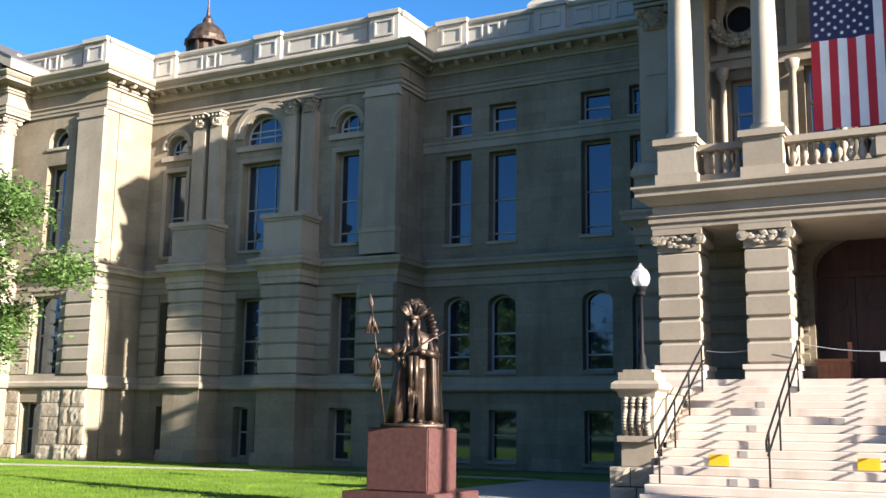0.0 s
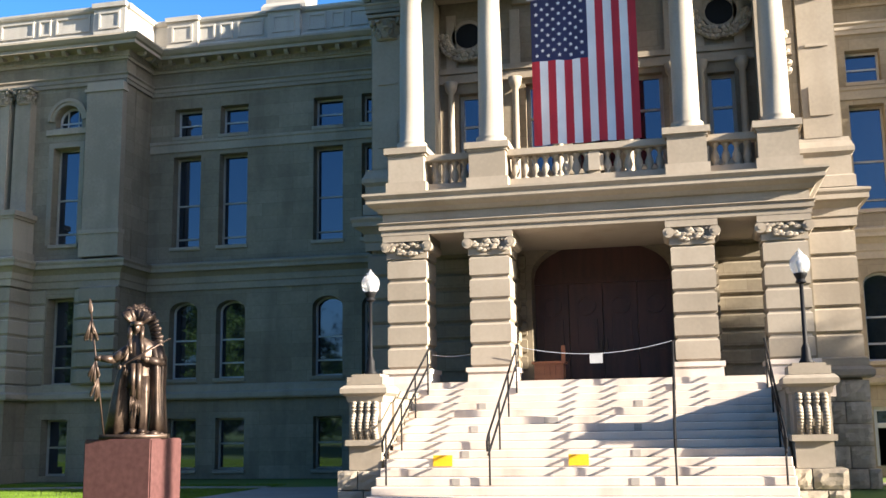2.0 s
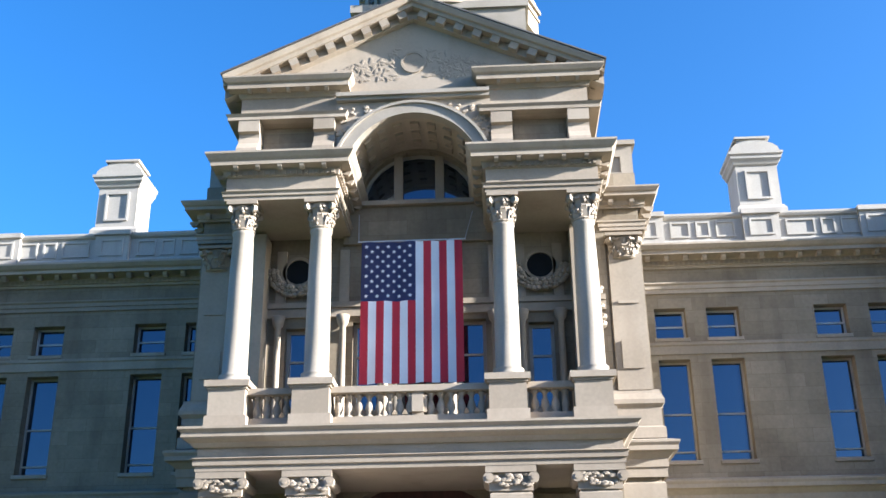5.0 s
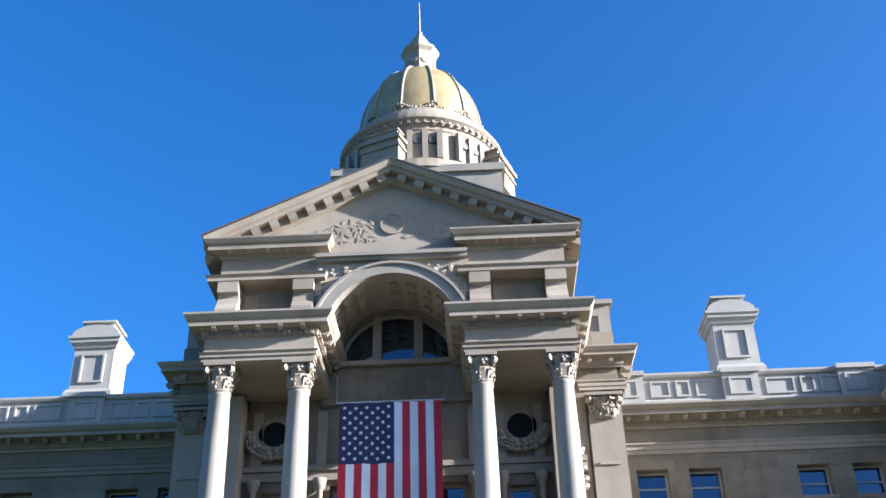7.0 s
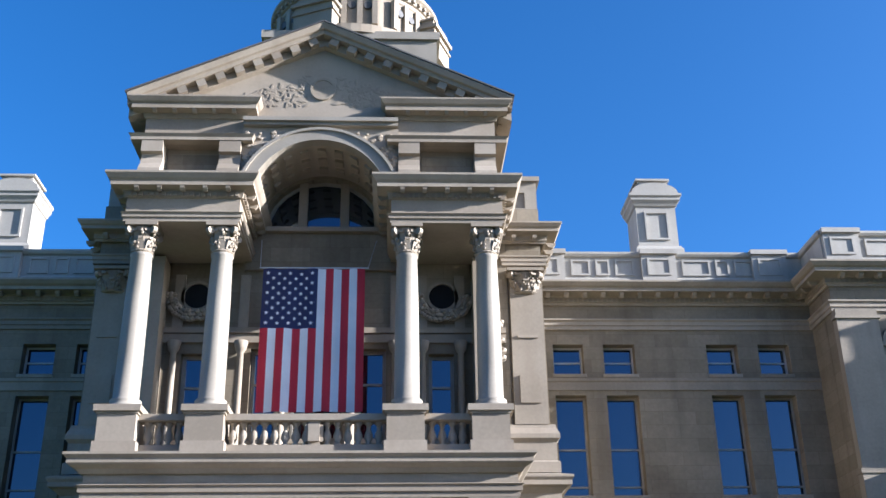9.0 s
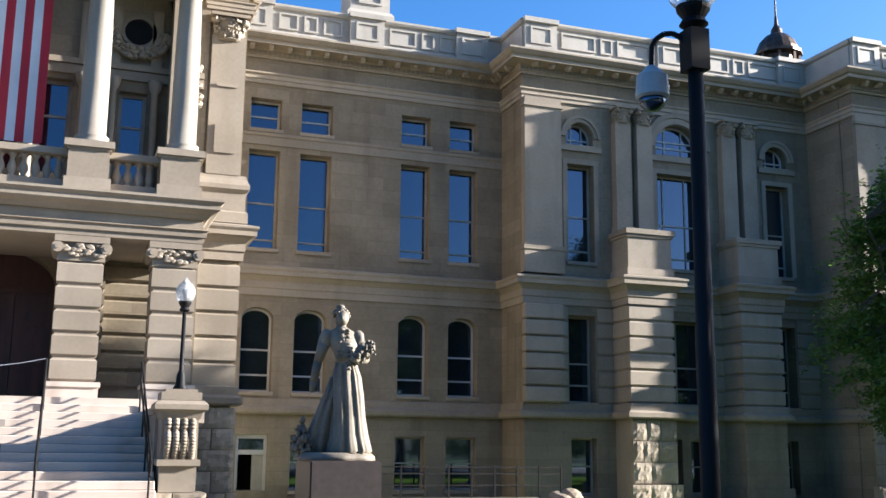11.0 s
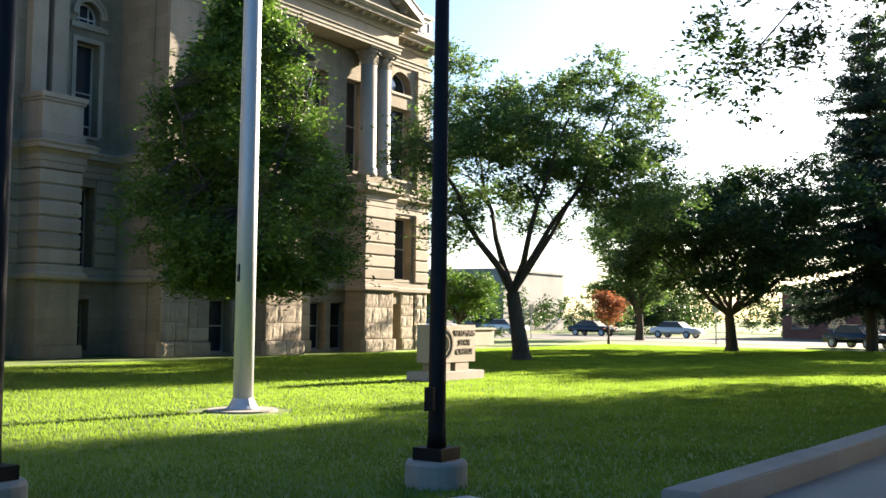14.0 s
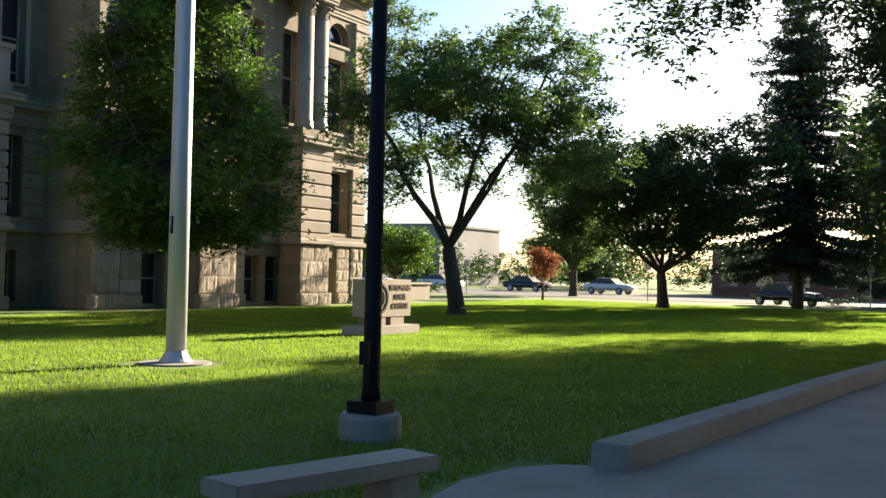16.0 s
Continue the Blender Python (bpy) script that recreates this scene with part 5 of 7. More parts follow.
# ---- entrance steps with cheek blocks ----
def steps():
    st = tagged(new("entrance_steps"), "broad pale granite steps rising to the portico", "steps")
    n, rise, run, top = 16, Z_FLOOR / 16, 0.32, -0.5
    for k in range(n - 1):
        z1 = Z_FLOOR - (k + 1) * rise
        y0 = top - (k + 1) * run
        bm = bmesh.new()
        chamfer_box(bm, -4.02, 4.02, y0 - 0.025, top - k * run + 0.1 if k else 0.6, z1 - rise, z1, 0.015)
        part("step", bm, STEP, st)
    fill = boxes((-4.0, 4.0, -0.45, 2.5, 0, 2.19))
    part("step_core", fill, STEP, st)
    for x, ks in ((-2.37, (2, 5, 8, 11)), (1.1, (2, 5, 8, 11)), (-0.75, (4,))):
        for k in ks:
            z1 = Z_FLOOR - (k + 1) * rise
            y0 = top - (k + 1) * run - 0.025
            w = 0.16 if x != -0.75 else 0.3
            part("step_light", boxes((x - w / 2, x + w / 2, y0 - 0.012, y0 - 0.001, z1 - 0.15, z1 - 0.015)), CONCRETE, st)
    for x in (-2.78, -0.02):
        k = 9
        z1, y0 = Z_FLOOR - (k + 1) * rise, top - (k + 1) * run - 0.025
        sign_ = part("floor_notice", boxes((x - 0.2, x + 0.2, y0 - 0.02, y0 - 0.002, z1 - 0.14, z1 + 0.08)), YELLOW)
        tagged(sign_, "yellow plastic notice on a step riser", "notice", "step notices")
    for s in (1, -1):
        x0, x1 = mirror(s, 4.03, 4.85)
        ck = tagged(new("lamp_pedestal"), "carved stone pedestal on rock-faced base flanking the steps", "pedestal", "step pedestals")
        yf = -3.75
        part("cheek_wall", boxes((x0, x1, -2.9, -0.1, 0, 2.3), (x0 - 0.05, x1 + 0.05, -2.9, -0.1, 2.3, 2.45)), TRIM, ck)
        part("shaft", boxes((x0 + 0.06, x1 - 0.06, yf + 0.06, -2.9, 0.8, 2.3)), TRIM, ck)
        rock_courses(ck, x0 - 0.15, x1 + 0.15, yf - 0.1, 0.0, 0.8, 2, 80 + s, 0.9)
        path = [(x0 + 0.06, -2.9), (x0 + 0.06, yf + 0.06), (x1 - 0.06, yf + 0.06), (x1 - 0.06, -2.9)]
        part("cap", swept(path, [(0, 2.2), (0.03, 2.2), (0.06, 2.32), (0.16, 2.38), (0.16, 2.48), (0.1, 2.54), (0.0, 2.56)]), TRIM, ck)
        part("cap_block", boxes((x0 + 0.02, x1 - 0.02, yf + 0.02, -2.9, 2.56, 2.72), (x0 + 0.1, x1 - 0.1, yf + 0.1, -2.98, 2.72, 2.78)), TRIM, ck)
        for i in range(4):
            xa = x0 + 0.1 + (x1 - x0 - 0.2) * (i + 0.5) / 4
            bm = bmesh.new()
            last = None
            for q in range(15):
                z = 2.18 - 0.74 * q / 14
                o = 0.05 + 0.05 * math.sin(math.pi * (2.18 - z) / 0.22) if z > 1.96 else 0.04 + 0.13 * math.sin(math.pi * min(1.0, (1.96 - z) / 0.5 + 0.04)) ** 0.8
                here = Vector((xa, yf + 0.1 - o, z))
                if last:
                    tube(bm, last, here, 0.068, 0.068, 10)
                last = here
            smooth(part("console_rib", bm, TRIM, ck))
        part("band", boxes((x0 + 0.0, x1 - 0.0, yf - 0.04, -2.95, 1.3, 1.42)), TRIM, ck)


steps()


def handrail(x, y0=-0.75, y1=-4.55, post=4):
    hr = tagged(new("handrail"), "black iron handrail on the granite steps", "handrail", "step handrails")
    hr.location = (x, 0, 0)
    zt = lambda y: Z_FLOOR + (y + 0.5) * (Z_FLOOR / 16 / 0.32)
    for h in (0.92, 0.55):
        bm = tube(bmesh.new(), (0, y0, zt(y0) + h), (0, y1, zt(y1) + h), 0.024)
        if h > 0.9:
            tube(bm, (0, y1, zt(y1) + h), (0, y1 - 0.14, zt(y1) + h - 0.12), 0.024)
            tube(bm, (0, y1 - 0.14, zt(y1) + h - 0.12), (0, y1 - 0.1, zt(y1) + h - 0.3), 0.024)
            tube(bm, (0, y0, zt(y0) + h), (0, y0 + 0.15, zt(y0) + h), 0.024)
        part("rail", bm, IRON, hr)
    for i in range(post):
        y = y0 + (y1 - y0) * (i + 0.1) / (post - 0.8)
        part("post", tube(bmesh.new(), (0, y, zt(y) - 0.1), (0, y, zt(y) + 0.92), 0.02), IRON, hr)


for x in (-3.78, -1.68, 1.87, 3.85):
    handrail(x)


def globe_lamp(x, y, z, h, pole_r, globe_r, label, group, footing=False, camera_arm=False):
    """A lamp on a post: flared foot, slim pole, collar and a glass globe with its finial."""
    lp = tagged(new("street_lamp"), label, "lamp", group)
    lp.location = (x, y, z)
    zb = h - globe_r * 2.6
    if footing:
        part("footing", lathe([(0.31, -0.1), (0.31, 0.2), (0.29, 0.235), (0.1, 0.24)], 20), CONCRETE, lp)
        part("foot_plate", boxes((-0.17, 0.17, -0.17, 0.17, 0.24, 0.36)), IRON, lp)
        part("hand_hole", boxes((-0.155, -0.1, -0.05, 0.05, 0.72, 0.95)), IRON, lp)
        smooth(part("pole", lathe([(pole_r * 1.12, 0.36), (pole_r, 0.5), (pole_r * 0.78, zb - 0.15)], 16), IRON, lp))
    else:
        smooth(part("pole", lathe([(pole_r * 3.2, 0), (pole_r * 3.2, 0.04), (pole_r * 2.2, 0.1), (pole_r * 1.9, 0.3), (pole_r * 1.3, 0.36), (pole_r, 0.4), (pole_r * 0.85, zb - 0.2)], 14), IRON, lp))
    g = globe_r
    part("collar", lathe([(pole_r * 0.9, zb - 0.2), (g * 0.55, zb - 0.16), (g * 0.4, zb - 0.1), (g * 0.62, zb - 0.02), (g * 0.66, zb + 0.02)], 16), IRON, lp)
    smooth(part("globe", lathe([(g * 0.58, zb + 0.01), (g * 0.85, zb + g * 0.35), (g, zb + g * 0.9), (g * 0.95, zb + g * 1.4), (g * 0.68, zb + g * 1.85), (g * 0.4, zb + g * 2.0), (g * 0.42, zb + g * 2.1), (g * 0.2, zb + g * 2.3), (g * 0.06, zb + g * 2.6)], 20), GLOBE, lp, "clear acorn glass globe"))
    smooth(part("bulb", lathe([(g * 0.2, zb + 0.02), (g * 0.22, zb + g * 0.7), (g * 0.3, zb + g * 0.9), (g * 0.28, zb + g * 1.2), (g * 0.1, zb + g * 1.4)], 12), SASH, lp))
    if camera_arm:
        d = Vector((-math.cos(radians(34)), math.sin(radians(34)), 0))
        bm = bmesh.new()
        za = h - 1.05
        pts = [Vector((0, 0, za - 0.05)) + d * 0.06] + [Vector((0, 0, za)) + d * (0.24 - 0.16 * math.cos(a)) + Vector((0, 0, 0.18 * math.sin(a))) for a in (0.3, 0.8, 1.3, 1.8, 2.3, 2.8)] + [d * 0.4 + Vector((0, 0, za - 0.15))]
        for a, b in zip(pts, pts[1:]):
            tube(bm, a, b, 0.028)
        part("camera_arm", bm, IRON, lp)
        part("bracket", boxes((-0.1, 0.1, -0.1, 0.1, za - 0.22, za + 0.18)), IRON, lp)
        c = d * 0.4
        ho = part("dome_camera", lathe([(0.05, za - 0.14), (0.1, za - 0.2), (0.15, za - 0.24), (0.16, za - 0.44), (0.13, za - 0.46)], 18, c.x, c.y), SASH, lp, "white dome camera housing")
        smooth(part("dark_dome", lathe([(0.13, za - 0.45), (0.115, za - 0.52), (0.07, za - 0.57), (0.01, za - 0.585)], 16, c.x, c.y), GLASS, ho))
    return lp


for s in (1, -1):
    globe_lamp(s * 4.44, -3.3, 2.78, 2.28, 0.045, 0.2, "black iron lamp with acorn globe on stone pedestal", "step lamps")
globe_lamp(7.55, -17.0, 0, 6.42, 0.09, 0.25, "tall black lamp post with globe and dome camera", "lawn lamps", True, True)
globe_lamp(10.95, -19.22, 0, 6.42, 0.09, 0.25, "tall black lamp post on round concrete footing", "lawn lamps", True)


# ---- flag, chain, box at the door ----
def cloth(name, rgb, dark):
    return surface(name, dark, rgb, 1.0, 60, 0.75, 0, 0.05, 0.004)


RED = cloth("red cloth", (0.50, 0.018, 0.035), (0.36, 0.012, 0.026))
WHITE = cloth("white cloth", (0.78, 0.77, 0.78), (0.62, 0.62, 0.64))
BLUE = cloth("navy cloth", (0.016, 0.022, 0.085), (0.010, 0.014, 0.06))


def flag():
    fl = tagged(new("hanging_flag"), "large striped flag hung upright behind the balcony", "flag")
    x0, x1, z0, z1, y = -1.46, 1.32, 8.92, 12.94, 1.7
    ripple = lambda x, z: y + 0.05 * math.sin(x * 5.2 + z * 0.35) * (0.4 + 0.6 * (z1 - z) / (z1 - z0)) + 0.03 * math.sin(x * 11 + 1.2 - z * 0.6)
    sw = (x1 - x0) / 13
    cz = z1 - (z1 - z0) * 0.43
    def strip(name, a, b, lo, hi, mat):
        bm = bmesh.new()
        nx, nz = max(2, int((b - a) / 0.06)), 24
        for back in (0.0, 0.006):
            g = [[bm.verts.new((a + (b - a) * i / nx, ripple(a + (b - a) * i / nx, lo + (hi - lo) * k / nz) + back, lo + (hi - lo) * k / nz)) for i in range(nx + 1)] for k in range(nz + 1)]
            for k in range(nz):
                for i in range(nx):
                    bm.faces.new((g[k][i], g[k][i + 1], g[k + 1][i + 1], g[k + 1][i]))
        return smooth(part(name, bm, mat, fl))
    for i in range(13):
        a = x0 + sw * i
        strip("stripe", a, a + sw, z0, cz if i < 7 else z1, RED if i % 2 == 0 else WHITE)
    can = strip("canton", x0, x0 + 7 * sw, cz, z1, BLUE)
    bm = bmesh.new()
    pts = [((0.062 if i % 2 == 0 else 0.025) * math.cos(math.pi / 2 + i * math.pi / 5), (0.062 if i % 2 == 0 else 0.025) * math.sin(math.pi / 2 + i * math.pi / 5)) for i in range(10)]
    prism(bm, pts, -0.004, 0.004)
    bmesh.ops.recalc_face_normals(bm, faces=bm.faces)
    me = bpy.data.meshes.new("star")
    bm.to_mesh(me)
    bm.free()
    me.materials.append(WHITE)
    w, h = 7 * sw, z1 - cz
    for col in range(9):
        for row in range(6 if col % 2 == 0 else 5):
            sx = x0 + w * (col + 1) / 10
            sz = z1 - h * (row * 2 + 1 + (col % 2)) / 12
            piece("star", me, can, pose(sx, ripple(sx, sz) - 0.008, sz))
    part("flag_rod", tube(bmesh.new(), (x0 - 0.1, y, z1 + 0.03), (x1 + 0.1, y, z1 + 0.03), 0.02), STEEL, fl)
    for x in (x0 - 0.08, x1 + 0.08):
        part("hanging_cord", tube(bmesh.new(), (x, y, z1 + 0.03), (x * 1.15, Y_MID - 0.02, 14.6), 0.008), STEEL, fl)


flag()


def chain():
    ch = tagged(new("barrier_chain"), "thin chain with white notice across the doorway", "barrier")
    bm = bmesh.new()
    p = lambda f: Vector((-1.66 + 3.5 * f, -0.15, 3.5 - 0.22 * (1 - (2 * f - 1) ** 2) + 0.05 * f))
    for i in range(24):
        tube(bm, p(i / 24), p((i + 1) / 24), 0.008, None, 6)
    part("chain", bm, STEEL, ch)
    part("notice", boxes((-0.05, 0.25, -0.175, -0.165, 3.08, 3.31)), SASH, ch, "white card notice")
    ch2 = tagged(new("barrier_chain"), "thin chain across the side opening of the porch", "barrier")
    bm = bmesh.new()
    p = lambda f: Vector((-3.95 + 1.0 * f, 0.3, 3.42 - 0.05 * (1 - (2 * f - 1) ** 2)))
    for i in range(8):
        tube(bm, p(i / 8), p((i + 1) / 8), 0.008, None, 6)
    part("chain", bm, STEEL, ch2)
    bx = tagged(new("wooden_box"), "orange-brown slatted wooden box on the porch floor", "box")
    part("body", boxes((-1.62, -0.88, 1.62, 2.05, Z_FLOOR, Z_FLOOR + 0.5)), CRATE, bx)
    part("lid", boxes((-1.68, -0.82, 1.57, 2.1, Z_FLOOR + 0.5, Z_FLOOR + 0.56)), CRATE, bx)
    part("side_post", boxes((-0.92, -0.82, 1.6, 1.7, Z_FLOOR + 0.56, Z_FLOOR + 0.95)), CRATE, bx)
    for i in range(5):
        part("slat", boxes((-1.6 + 0.14 * i, -1.5 + 0.14 * i, 1.6, 1.619, Z_FLOOR + 0.06, Z_FLOOR + 0.46)), CRATE, bx)


chain()


# ---- statues on their pedestals ----
def loft(bm, rings, n=36, fold=0.0, folds=9, phase=0.0):
    """Stacked ovals (z, cx, cy, rx, ry); fold ripples the outline as cloth."""
    L = []
    for k, (z, cx, cy, rx, ry) in enumerate(rings):
        row = []
        for i in range(n):
            a = 2 * math.pi * i / n
            f = 1 + fold * (math.sin(folds * a + phase + 0.25 * k) + 0.5 * math.sin((2 * folds - 5) * a + k * 0.3))
            row.append(bm.verts.new((cx + rx * f * math.cos(a), cy + ry * f * math.sin(a), z)))
        L.append(row)
    for A, B in zip(L, L[1:]):
        for i in range(n):
            j = (i + 1) % n
            bm.faces.new((A[i], A[j], B[j], B[i]))
    bm.faces.new(L[0][::-1])
    bm.faces.new(L[-1])


def blob(bm, c, r, s=(1, 1, 1), sub=2):
    bmesh.ops.create_icosphere(bm, subdivisions=sub, radius=r, matrix=Matrix.Translation(c) @ Matrix.Diagonal((*s, 1)))


def limb(bm, pts, radii, seg=12):
    """A bent limb of tapering lengths with rounded joints."""
    for (a, b), r0, r1 in zip(zip(pts, pts[1:]), radii, radii[1:]):
        tube(bm, a, b, r0, r1, seg)
        blob(bm, b, r1 * 0.98, (1, 1, 1), 2)
    blob(bm, pts[0], radii[0], (1, 1, 1), 2)


def statue_dress():
    bm = bmesh.new()
    rnd = random.Random(2)
    # long skirt swept forward at the hem, with a train gathered behind
    loft(bm, [(0.1, 0.1, -0.04, 0.36, 0.34), (0.16, 0.13, -0.06, 0.37, 0.35), (0.4, 0.12, -0.03, 0.31, 0.3), (0.75, 0.1, 0, 0.275, 0.27), (1.1, 0.08, 0.01, 0.26, 0.25), (1.4, 0.06, 0.01, 0.235, 0.22), (1.58, 0.05, 0.0, 0.185, 0.17), (1.66, 0.05, 0.0, 0.165, 0.15)], 90, 0.075, 12)
    loft(bm, [(0.1, -0.38, 0.16, 0.3, 0.3), (0.35, -0.36, 0.15, 0.27, 0.26), (0.7, -0.28, 0.12, 0.2, 0.22), (1.05, -0.18, 0.09, 0.16, 0.18), (1.4, -0.08, 0.06, 0.12, 0.14)], 60, 0.11, 8)
    # fitted bodice, shoulders and neck
    loft(bm, [(1.62, 0.05, 0, 0.17, 0.155), (1.74, 0.04, -0.01, 0.19, 0.17), (1.92, 0.01, -0.02, 0.235, 0.19), (2.06, -0.02, -0.01, 0.265, 0.175), (2.16, -0.03, 0.0, 0.235, 0.15), (2.23, -0.04, 0.01, 0.13, 0.11), (2.26, -0.045, 0.0, 0.085, 0.085), (2.32, -0.05, 0, 0.075, 0.08)], 40, 0.015, 9)
    blob(bm, (-0.04, -0.04, 2.41), 0.125, (0.88, 1.0, 1.18), 3)
    blob(bm, (-0.05, -0.17, 2.4), 0.025, (0.8, 1, 1.5))
    for i in range(60):
        a, e = rnd.uniform(0, 6.3), rnd.uniform(-0.1, 1.5)
        blob(bm, (-0.06 + 0.125 * math.cos(a) * math.cos(e), 0.02 + 0.125 * math.sin(a) * math.cos(e), 2.46 + 0.12 * math.sin(e)), rnd.uniform(0.025, 0.045), (1.2, 1.2, 0.8), 1)
    blob(bm, (-0.07, 0.04, 2.61), 0.065, (1.2, 1.1, 0.7), 2)
    # puffed sleeves and arms: one hanging back, one bent round the flowers
    blob(bm, (-0.3, 0.01, 2.06), 0.13, (0.9, 1.0, 1.25), 3)
    blob(bm, (0.24, 0.0, 2.05), 0.13, (0.9, 1.0, 1.25), 3)
    limb(bm, ((-0.32, 0.01, 2.02), (-0.43, 0.06, 1.66), (-0.5, 0.04, 1.3), (-0.52, 0.02, 1.18)), (0.105, 0.085, 0.055, 0.05))
    limb(bm, ((0.27, 0.0, 2.0), (0.37, -0.06, 1.72), (0.24, -0.24, 1.68), (0.14, -0.27, 1.7)), (0.105, 0.085, 0.06, 0.05))
    for i in range(120):
        f = rnd.random()
        blob(bm, (0.16 + 0.34 * f + rnd.gauss(0, 0.035), -0.25 + rnd.uniform(-0.1, 0.08), 1.72 + 0.2 * f + rnd.gauss(0, 0.06)), rnd.uniform(0.018, 0.04), (1, 1, rnd.uniform(0.7, 1.9)), 1)
    # ruffled front of the blouse
    for i in range(46):
        f = rnd.random()
        blob(bm, (0.0 + rnd.uniform(-0.1, 0.1) * (1.1 - 0.5 * f), -0.19 + 0.03 * f, 1.7 + 0.52 * f), rnd.uniform(0.028, 0.048), (1.2, 0.8, 0.8), 1)
    # leafy plants at her side
    for i in range(150):
        a, u = rnd.uniform(0, 6.3), rnd.random()
        blob(bm, (-0.66 + 0.2 * u * math.cos(a), -0.06 + 0.18 * u * math.sin(a), 0.12 + 0.62 * rnd.random() * (1 - u * 0.7)), rnd.uniform(0.022, 0.05), (1, 1, rnd.uniform(0.6, 1.8)), 1)
    loft(bm, [(0, -0.1, 0, 0.68, 0.52), (0.07, -0.1, 0, 0.66, 0.5), (0.13, -0.1, 0, 0.58, 0.44)], 40, 0.04, 7)
    return bm


def statue_robe():
    bm = bmesh.new()
    rnd = random.Random(6)
    # leggings and moccasins
    for x, y in ((-0.13, -0.04), (0.04, -0.1)):
        loft(bm, [(0.06, x, y, 0.09, 0.11), (0.4, x, y, 0.085, 0.1), (0.8, x * 0.95, y + 0.02, 0.1, 0.11), (1.08, x * 0.8, y + 0.04, 0.12, 0.12)], 24, 0.05, 5)
        blob(bm, (x, y - 0.12, 0.09), 0.1, (0.8, 1.6, 0.6))
    # shirt, neck and head
    loft(bm, [(0.86, -0.05, 0, 0.24, 0.17), (1.0, -0.05, 0, 0.22, 0.17), (1.2, -0.04, 0, 0.21, 0.165), (1.45, -0.02, 0, 0.25, 0.18), (1.62, -0.02, 0.01, 0.26, 0.16), (1.73, -0.05, 0.0, 0.17, 0.12), (1.8, -0.1, -0.02, 0.08, 0.08), (1.88, -0.12, -0.03, 0.075, 0.08)], 44, 0.045, 9)
    blob(bm, (-0.13, -0.05, 1.95), 0.108, (0.84, 1, 1.2), 3)
    blob(bm, (-0.135, -0.15, 1.94), 0.026, (0.8, 1, 1.6))
    # braids in front of the shoulders
    for x0, x1 in ((-0.24, -0.22), (-0.03, 0.0)):
        limb(bm, ((x0, -0.08, 1.96), (x0, -0.14, 1.75), (x1, -0.2, 1.5)), (0.04, 0.042, 0.03), 10)
    # blanket folded over the bent arm, falling to the ground
    loft(bm, [(0.04, 0.3, 0.02, 0.15, 0.25), (0.4, 0.29, 0.02, 0.135, 0.23), (0.85, 0.27, 0.01, 0.125, 0.2), (1.2, 0.26, 0.0, 0.14, 0.19), (1.42, 0.24, 0.0, 0.15, 0.17), (1.62, 0.18, 0.03, 0.13, 0.13), (1.72, 0.12, 0.03, 0.08, 0.09)], 56, 0.085, 7)
    # cape hanging from the other shoulder
    loft(bm, [(0.04, -0.4, 0.16, 0.24, 0.24), (0.5, -0.38, 0.14, 0.2, 0.21), (1.0, -0.34, 0.1, 0.15, 0.18), (1.4, -0.28, 0.06, 0.11, 0.14), (1.66, -0.2, 0.04, 0.09, 0.1)], 48, 0.08, 6)
    # belt ends with fringes, hanging down the front
    for x, z1 in ((-0.16, 0.72), (-0.05, 0.66)):
        box(bm, x - 0.04, x + 0.04, -0.23, -0.19, z1, 1.3)
        for k in range(5):
            tube(bm, (x - 0.035 + 0.0175 * k, -0.21, z1), (x - 0.04 + 0.02 * k, -0.22, z1 - rnd.uniform(0.2, 0.3)), 0.009, 0.006, 5)
    for k in range(7):
        tube(bm, (-0.3 + 0.03 * k, -0.17, 1.22), (-0.31 + 0.03 * k, -0.18, 1.22 - rnd.uniform(0.1, 0.16)), 0.01, 0.006, 5)
    # bent arm and the long pipe across the chest
    limb(bm, ((0.24, 0.0, 1.58), (0.32, -0.12, 1.32), (0.1, -0.26, 1.36), (0.02, -0.27, 1.38)), (0.1, 0.085, 0.06, 0.05))
    tube(bm, (-0.36, -0.3, 1.24), (0.47, -0.22, 1.76), 0.021, 0.016, 8)
    blob(bm, (-0.37, -0.3, 1.23), 0.035, (1, 1, 1.4))
    # arm stretched out to the spear
    limb(bm, ((-0.28, 0.0, 1.56), (-0.52, -0.04, 1.38), (-0.74, -0.1, 1.4), (-0.81, -0.12, 1.4)), (0.095, 0.08, 0.055, 0.05))
    tube(bm, (-0.63, -0.12, 0.02), (-0.93, -0.12, 2.22), 0.019, 0.017, 8)
    loft(bm, [(2.2, -0.93, -0.12, 0.014, 0.012), (2.27, -0.94, -0.12, 0.045, 0.014), (2.36, -0.95, -0.12, 0.036, 0.012), (2.5, -0.965, -0.12, 0.004, 0.004)], 10)
    for z, n in ((2.12, 5), (1.36, 4), (1.05, 3)):
        x = -0.63 - 0.3 * z / 2.2
        for i in range(n):
            e = Vector((x - 0.1 + 0.05 * i + rnd.uniform(-0.02, 0.02), -0.15, z - rnd.uniform(0.24, 0.4)))
            tube(bm, (x, -0.12, z), e, 0.012, 0.034, 6)
            blob(bm, e, 0.03, (0.9, 0.5, 1.7), 1)
